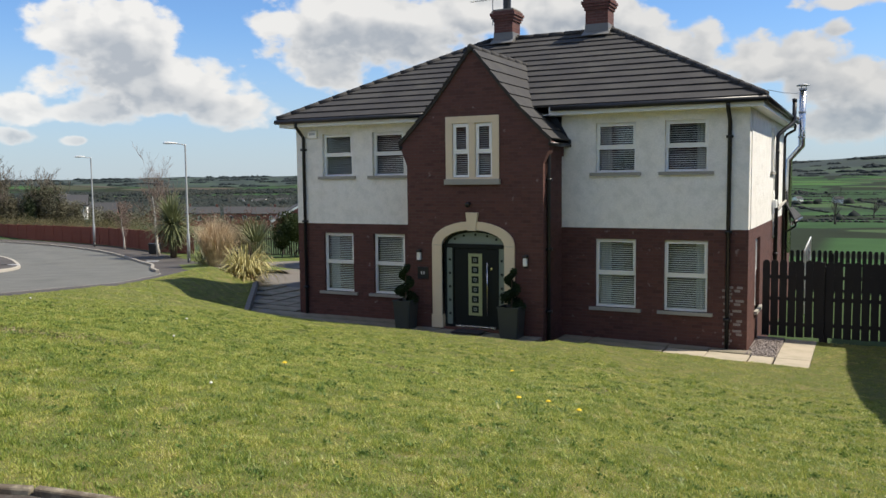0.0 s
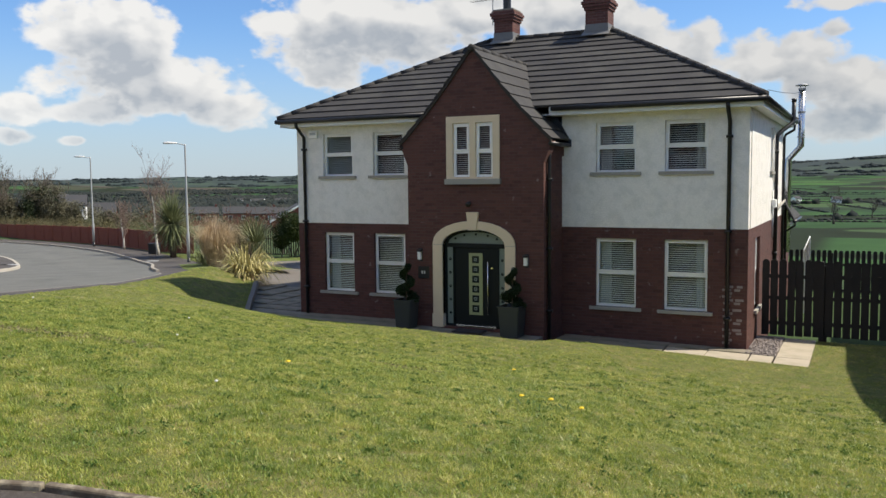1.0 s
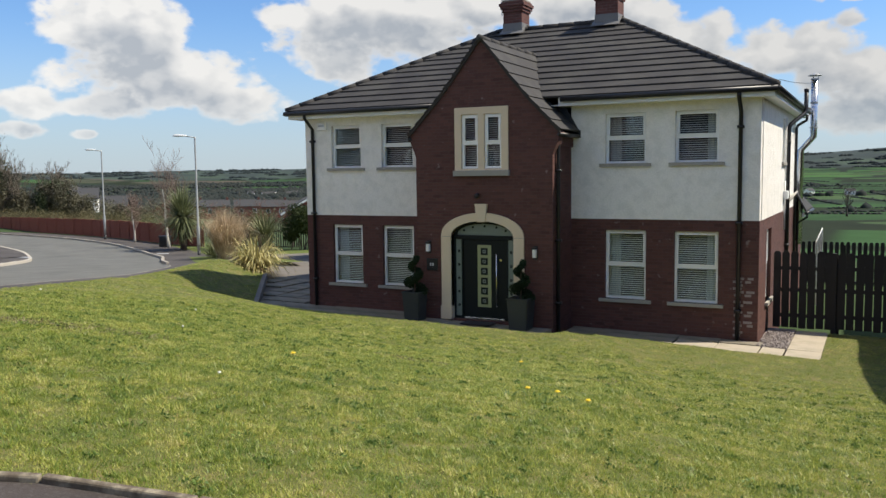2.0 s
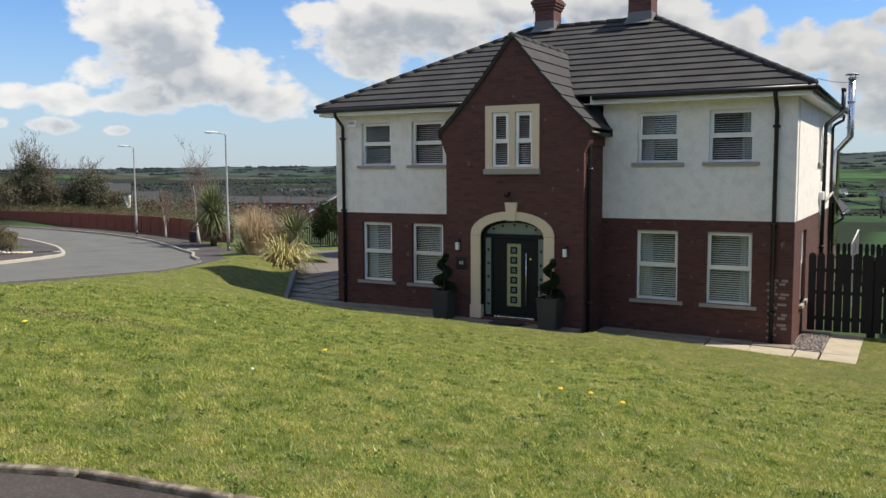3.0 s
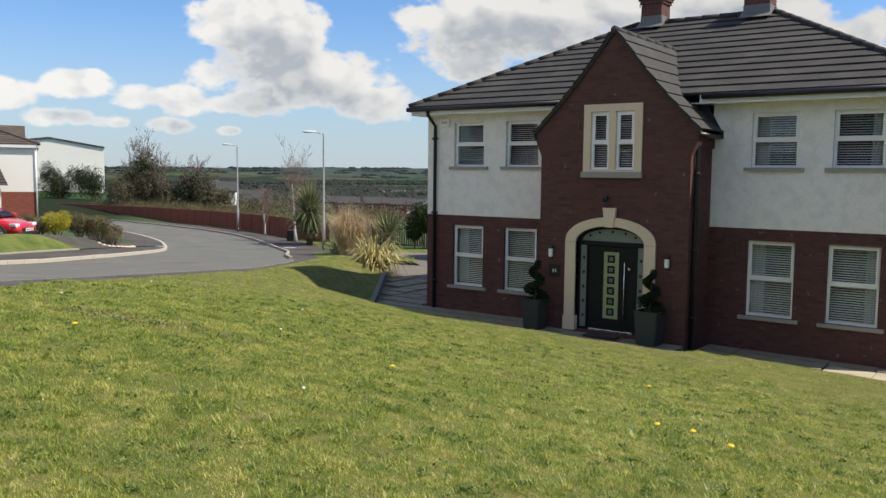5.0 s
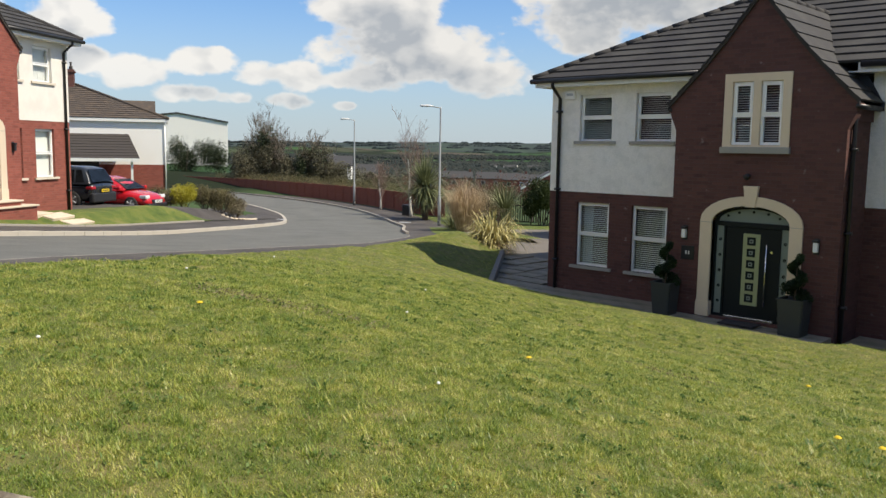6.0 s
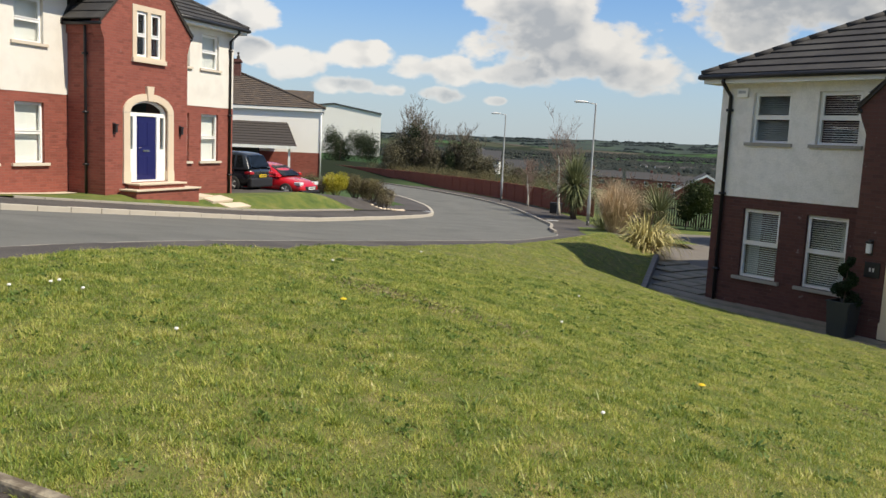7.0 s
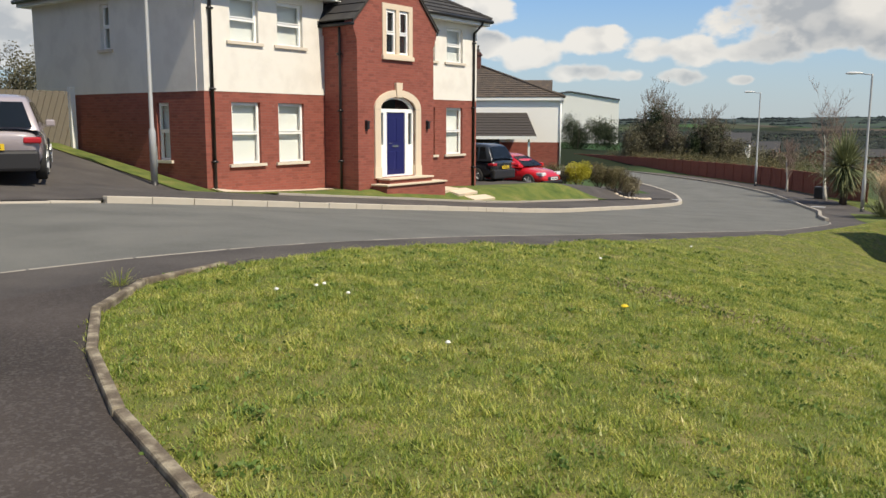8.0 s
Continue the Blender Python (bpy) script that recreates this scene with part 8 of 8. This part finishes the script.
tufts("far_hedges", hedges, M_FAR_WOOD, "dark hedgerows between the valley fields", 5)
woods = []
for _ in range(95):
    a = radians(rng.uniform(104, 162))
    d = rng.uniform(420, 1900)
    cx, cy = d * math.cos(a), d * math.sin(a)
    for k in range(rng.randint(150, 300)):
        along, wide = rng.gauss(0, 75), rng.gauss(0, 13)
        px, py = cx - along * math.sin(a) + wide * math.cos(a), cy + along * math.cos(a) + wide * math.sin(a)
        woods.append((px, py, site_z(px, py), rng.uniform(3, 6), rng.uniform(2.5, 5.5)))
near = []
nr = np.random.RandomState(21)
for k in range(150):
    a = radians(rng.uniform(108, 150))
    d = rng.uniform(70, 130)
    px, py = d * math.cos(a), d * math.sin(a)
    r = rng.uniform(0.9, 2.2)
    near.append(nr.normal(size=(170, 3)) * r * np.array([0.42, 0.42, 0.30]) + np.array([px, py, site_z(px, py) + r * 0.4]))
scrub = leaf_quads("scrub", np.concatenate(near), 0.26, M_THICKET, 22)
tagged(scrub, "brown winter scrub and garden trees below the hill", "scrub", kind="stuff")
tufts("far_woods", woods, M_FAR_WOOD, "dark woods and copses across the valley", 6)
villages = [(rng.gauss(-560, 90), rng.gauss(760, 30)) for _ in range(14)] + [(rng.gauss(-330, 60), rng.gauss(900, 40)) for _ in range(12)] + [(rng.gauss(-30, 70), rng.gauss(760, 60)) for _ in range(4)]
first = None
for x, y in villages:
    m = pose(x, y, site_z(x, y) + 0.5, 0, 0, rng.uniform(20, 70))
    if first is None:
        first = small_house((x, y, site_z(x, y) + 0.5), 40, 8.0, 5.5, 2.8, 5.0, M_WHITE_WALL, M_SLATE, "tiny white farmhouse across the valley", "far farmhouses", 2, 1)
    else:
        copy_thing(first, m)


M_BARK_FAR = material("far_bark", (0.075, 0.065, 0.055), 0.95, vary=0.3)
bare_tree("field_tree", (1.0, 450.0, site_z(1.0, 450.0)), 15.0, 91, "spreading leafless tree alone in a green field", M_BARK_FAR, M_BARK_FAR, 0.55, 4, (0, 0), 1.0)
bare_tree("field_tree", (19.0, 520.0, site_z(19.0, 520.0)), 11.0, 92, "leafless tree on a hedge line", M_BARK_FAR, M_BARK_FAR, 0.4, 4, (0, 0), 1.0)


def far_ridge():
    """The line of hills that closes the view."""
    m = material("hill_moorland", (0.015, 0.028, 0.024), 1.0, vary=0.8, scale=0.006, fine=0.022, other=(0.032, 0.056, 0.032), other_amount=0.9)
    bm = bmesh.new()
    rows = []
    for i in range(0, 181):
        bearing = 20 + i * 1.0
        a = radians(bearing)
        crest = float(np.interp(bearing, (20, 60, 76, 84, 92, 110, 130, 150, 175, 200), (70, 80, 88, 92, 60, 34, 25, 15, 22, 40))) + 7 * noise.noise((bearing * 0.16, 0, 0)) + 3 * noise.noise((bearing * 0.7, 3, 0))
        rows.append([bm.verts.new((d * math.cos(a), d * math.sin(a), z)) for d, z in ((2350, -16), (2600, -2 + crest * 0.35), (2900, crest * 0.8), (3150, crest), (3500, crest * 0.5 - 20))])
    for r, s in zip(rows, rows[1:]):
        for k in range(4):
            bm.faces.new((r[k], s[k], s[k + 1], r[k + 1]))
    ob = part("backdrop", bm, m, None, "", True)
    tagged(ob, "hazy blue-green hills along the horizon", "hills", kind="structure")


far_ridge()


def ridge_woods():
    """Woods and hedges on the far slopes, each clump the size of a copse."""
    rng = random.Random(55)
    places = []
    for _ in range(420):
        bearing, d = rng.uniform(70, 165), rng.uniform(2380, 3120)
        crest = float(np.interp(bearing, (20, 60, 76, 84, 92, 110, 130, 150, 175, 200), (70, 80, 88, 92, 60, 34, 25, 15, 22, 40)))
        z = float(np.interp(d, (2350, 2600, 2900, 3150), (-16, -2 + crest * 0.35, crest * 0.8, crest)))
        for k in range(rng.randint(5, 16)):
            a = radians(bearing + k * 0.09 + rng.uniform(-0.05, 0.05))
            places.append((d * math.cos(a), d * math.sin(a), z - 2, rng.uniform(7, 14), rng.uniform(4, 8)))
    m = material("far_blue_woods", (0.011, 0.020, 0.021), 1.0, vary=0.4, scale=0.02, fine=0.2)
    tufts("ridge_woods", places, m, "dark woods along the far hills", 8)


ridge_woods()

# the plain house next door, whose shade falls on the lawn's edge
next_door = anchor("house", pose(18.1, 6.9, 0.0, 0, 0, -88.5), "plain brick house next door, out of view", "house")
part("wall", box_bm(0, 25.0, 0, 9, -1.5, 5.2), M_BRICK_A, next_door)
bm = bmesh.new()
v = [bm.verts.new(p) for p in ((-0.4, -0.4, 5.2), (25.4, -0.4, 5.2), (25.4, 9.4, 5.2), (-0.4, 9.4, 5.2), (4.5, 4.5, 7.7), (20.5, 4.5, 7.7))]
for q in ((0, 1, 5, 4), (1, 2, 5), (2, 3, 4, 5), (3, 0, 4), (0, 3, 2, 1)):
    bm.faces.new([v[k] for k in q])
part("roof", bm, M_TILE, next_door)


# ---- the lawn's grass ----
def grass_material():
    """Blades: green to straw by blade, by tuft and by patch."""
    m = bpy.data.materials.new("lawn_grass")
    m.use_nodes = True
    n = Nodes(m.node_tree)
    out = n.add("ShaderNodeOutputMaterial")
    b = n.add("ShaderNodeBsdfPrincipled")
    geo = n.add("ShaderNodeNewGeometry")
    pos = geo.outputs["Position"]
    tuft, patch = n.noise(pos, 11.0, 4.0, 0.65), n.noise(pos, 2.4, 6.0, 0.7)
    k = n.math("ADD", n.math("MULTIPLY", geo.outputs["Random Per Island"], 0.38), n.math("MULTIPLY", n.smooth(tuft.outputs[0], 0.3, 0.7), 0.26))
    k = n.math("ADD", k, n.math("MULTIPLY", n.smooth(patch.outputs[0], 0.36, 0.70), 0.30))
    col = n.ramp(k, [(0.10, (0.102, 0.178, 0.036)), (0.38, (0.275, 0.355, 0.068)), (0.64, (0.52, 0.51, 0.135)), (0.92, (0.82, 0.72, 0.37))])
    n.link(col, b.inputs["Base Color"])
    b.inputs["Roughness"].default_value = 0.42
    b.inputs["Specular IOR Level"].default_value = 0.45
    tl, mx = n.add("ShaderNodeBsdfTranslucent"), n.add("ShaderNodeMixShader")
    n.link(col, tl.inputs[0])
    mx.inputs[0].default_value = 0.45
    n.link(b.outputs[0], mx.inputs[1])
    n.link(tl.outputs[0], mx.inputs[2])
    n.link(mx.outputs[0], out.inputs[0])
    return m


M_GRASS = grass_material()
M_WEED = leaf_material("broad_weed_leaves", (0.05, 0.105, 0.026), (0.16, 0.25, 0.07), 2.0, 0.35)
M_YELLOW = material("dandelion_yellow", (0.75, 0.52, 0.02), 0.7, vary=0.05)
M_DAISY = material("daisy_white", (0.8, 0.8, 0.76), 0.7, vary=0.03)


def lawn_heights():
    step = 0.5
    i0, j0, ni, nj = -20, -40, 72, 52
    g = np.array([[lawn_z((i0 + i) * step, (j0 + j) * step) + 0.035 * noise.noise(((i0 + i) * step * 0.8, (j0 + j) * step * 0.8, 0)) for j in range(nj)] for i in range(ni)])

    def height(x, y):
        fx, fy = x / step - i0, y / step - j0
        i, j = np.clip(fx.astype(int), 0, ni - 2), np.clip(fy.astype(int), 0, nj - 2)
        a, b = fx - i, fy - j
        return g[i, j] * (1 - a) * (1 - b) + g[i + 1, j] * a * (1 - b) + g[i, j + 1] * (1 - a) * b + g[i + 1, j + 1] * a * b
    return height


HEIGHT = lawn_heights()


def inside_many(x, y, ring):
    hit = np.zeros(len(x), bool)
    for (ax, ay), (bx, by) in zip(ring, ring[1:] + ring[:1]):
        if ay == by:
            continue
        c = ((ay > y) != (by > y)) & (x < (bx - ax) * (y - ay) / (by - ay) + ax)
        hit ^= c
    return hit


def grass():
    rng = np.random.RandomState(1)
    xs, ys = [], []
    # thicker where the lawn lies high, thinner towards the house and the road
    for x0, x1, y0, y1, count in ((-7, 20, -18.2, 4, 190000), (2, 17.5, -18.2, -4, 80000), (4, 15.5, -18.2, -8, 55000), (5, 14, -18.2, -11, 55000)):
        x, y = rng.uniform(x0, x1, count), rng.uniform(y0, y1, count)
        k = inside_many(x, y, LAWN)
        xs.append(x[k])
        ys.append(y[k])
    x, y = np.concatenate(xs), np.concatenate(ys)
    tuft = np.array([noise.noise((a * 8.0, b * 8.0, 9.0)) + 0.5 * noise.noise((a * 2.5, b * 2.5, 4.0)) for a, b in zip(x, y)])
    # odd clumps of longer grass
    cx, cy = rng.uniform(3.0, 17, 1700), rng.uniform(-17.5, -5, 1700)
    k = inside_many(cx, cy, LAWN)
    cx, cy = np.repeat(cx[k], 9), np.repeat(cy[k], 9)
    x, y = np.concatenate([x, cx + rng.normal(0, 0.028, len(cx))]), np.concatenate([y, cy + rng.normal(0, 0.028, len(cx))])
    tall = np.concatenate([np.clip(0.95 + 0.6 * tuft, 0.5, 1.6), rng.uniform(1.3, 2.3, len(cx))])
    per = 5
    n = len(x) * per
    px, py = np.repeat(x, per) + rng.normal(0, 0.022, n), np.repeat(y, per) + rng.normal(0, 0.022, n)
    pz = HEIGHT(px, py) - 0.006
    h = (0.013 + 0.022 * rng.rand(n)) * np.repeat(tall, per)
    a = rng.uniform(0, 2 * np.pi, n)
    lean = rng.uniform(0.1, 1.5, n) * h
    w = (0.0026 + 0.0030 * rng.rand(n)) * np.sqrt(np.repeat(tall, per))
    dx, dy = np.cos(a), np.sin(a)
    v = np.empty((n, 3, 3), np.float32)
    v[:, 0] = np.stack([px - dy * w, py + dx * w, pz], 1)
    v[:, 1] = np.stack([px + dy * w, py - dx * w, pz], 1)
    v[:, 2] = np.stack([px + dx * lean, py + dy * lean, pz + h], 1)
    me = bpy.data.meshes.new("grass")
    me.vertices.add(3 * n)
    me.vertices.foreach_set("co", v.ravel())
    me.loops.add(3 * n)
    me.loops.foreach_set("vertex_index", np.arange(3 * n, dtype=np.int32))
    me.polygons.add(n)
    me.polygons.foreach_set("loop_start", np.arange(0, 3 * n, 3, dtype=np.int32))
    me.update(calc_edges=True)
    me.materials.append(M_GRASS)
    tagged(new("grass", me), "patchy green and yellow mown grass with longer tufts", "grass", kind="stuff")


grass()


def on_lawn(x, y):
    return float(HEIGHT(np.array([x]), np.array([y]))[0])


def weed(x, y, r, seed, count=14):
    rng = random.Random(seed)
    w = anchor("lawn_weed", pose(x, y, on_lawn(x, y)), "low rosette of broad dark green weed leaves in the lawn", "weed", "weeds in the lawn")
    blades("leaves", burst(rng, count, (0, 0, 0.0), r * 0.35, 10, 60, r * 0.6, r * 0.16, 0.6), M_WEED, w, "", 3)


def dandelion(x, y, mat, r=0.022, label="yellow dandelion flower in the lawn"):
    d = anchor("lawn_flower", pose(x, y, on_lawn(x, y)), label, "flower", "flowers in the lawn")
    bm = bmesh.new()
    tube(bm, [(0, 0, 0), (0.004, 0, 0.06)], 0.003, 5)
    part("stem", bm, M_WEED, d)
    bm = bmesh.new()
    tube(bm, [(0.004, 0, 0.055), (0.004, 0, 0.065), (0.004, 0, 0.075)], [r * 0.4, r, r * 0.6], 10)
    part("bloom", bm, mat, d)


rng = random.Random(19)
for x, y in ((8.70, -12.08), (11.55, -11.5), (11.95, -11.75), (11.25, -11.55), (6.6, -14.2), (9.9, -8.4)):
    dandelion(x, y, M_YELLOW, 0.03)
for x, y in ((6.06, -16.66), (6.0, -16.37), (5.95, -16.3), (6.25, -16.2), (7.4, -15.9), (4.6, -13.2), (9.3, -13.9), (6.9, -11.9), (2.6, -10.6), (4.9, -9.6)):
    dandelion(x, y, M_DAISY, 0.016, "small white daisy in the lawn")
for k, (x, y, r) in enumerate(((11.38, -11.73, 0.17), (11.6, -11.95, 0.15), (11.2, -11.9, 0.16), (11.75, -11.65, 0.14), (9.75, -12.95, 0.15), (9.95, -13.1, 0.12), (9.6, -13.05, 0.10), (8.9, -14.6, 0.13), (12.9, -13.2, 0.12))):
    weed(x, y, r, 100 + k)
for k in range(190):
    x, y = rng.uniform(4.5, 14.5), rng.uniform(-17.0, -8.0)
    if inside(x, y, LAWN):
        weed(x, y, rng.uniform(0.045, 0.10), 200 + k, 8)
tuft = anchor("grass_tuft", pose(5.28, -17.68, drive_z(5.28, -17.68)), "tuft of grass growing out beside the edging", "grass")
blades("leaves", burst(random.Random(6), 60, (0, 0, 0), 0.05, 15, 80, 0.16, 0.006, 0.5), M_GRASS, tuft)


def litter():
    """Dead stalks and moss where the grass has failed."""
    rng = np.random.RandomState(31)
    c = []
    for x, y, rx, ry, turn, count in ((6.1, -13.4, 0.75, 0.28, 0.45, 620), (7.0, -12.9, 0.5, 0.2, 0.3, 160), (9.2, -10.2, 0.6, 0.25, 0.2, 160), (11.4, -9.4, 0.5, 0.3, 0.8, 120)):
        p = rng.normal(size=(count, 2)) * np.array([rx, ry]) * 0.6
        qx, qy = x + p[:, 0] * math.cos(turn) - p[:, 1] * math.sin(turn), y + p[:, 0] * math.sin(turn) + p[:, 1] * math.cos(turn)
        c.append(np.stack([qx, qy, HEIGHT(qx, qy) + 0.012 + 0.02 * rng.rand(count)], 1))
    m = leaf_material("dead_stalks", (0.13, 0.115, 0.06), (0.38, 0.32, 0.19), 6.0, 0.2)
    ob = leaf_quads("grass_litter", np.concatenate(c), 0.034, m, 32, aspect=0.3)
    tagged(ob, "grey-brown patches of dead stalks and moss in the lawn", "grass", kind="stuff")


litter()


def clover():
    """Dark broad-leaved clumps sprinkled through the turf."""
    rng = np.random.RandomState(41)
    cx, cy = rng.uniform(2.5, 16.5, 900), rng.uniform(-17.6, -5.0, 900)
    keep = inside_many(cx, cy, LAWN)
    cx, cy = cx[keep], cy[keep]
    spread = rng.uniform(0.018, 0.055, len(cx))
    per = 22
    qx = np.repeat(cx, per) + rng.normal(size=len(cx) * per) * np.repeat(spread, per)
    qy = np.repeat(cy, per) + rng.normal(size=len(cx) * per) * np.repeat(spread, per)
    c = np.stack([qx, qy, HEIGHT(qx, qy) + 0.012 + 0.026 * rng.rand(len(qx))], 1)
    m = leaf_material("clover_leaves", (0.07, 0.135, 0.03), (0.20, 0.29, 0.075), 3.0, 0.3)
    ob = leaf_quads("clover", c, 0.026, m, 42, aspect=0.6, up=0.6)
    tagged(ob, "dark green clover and broad-leaved clumps in the lawn", "clover", kind="stuff")


clover()
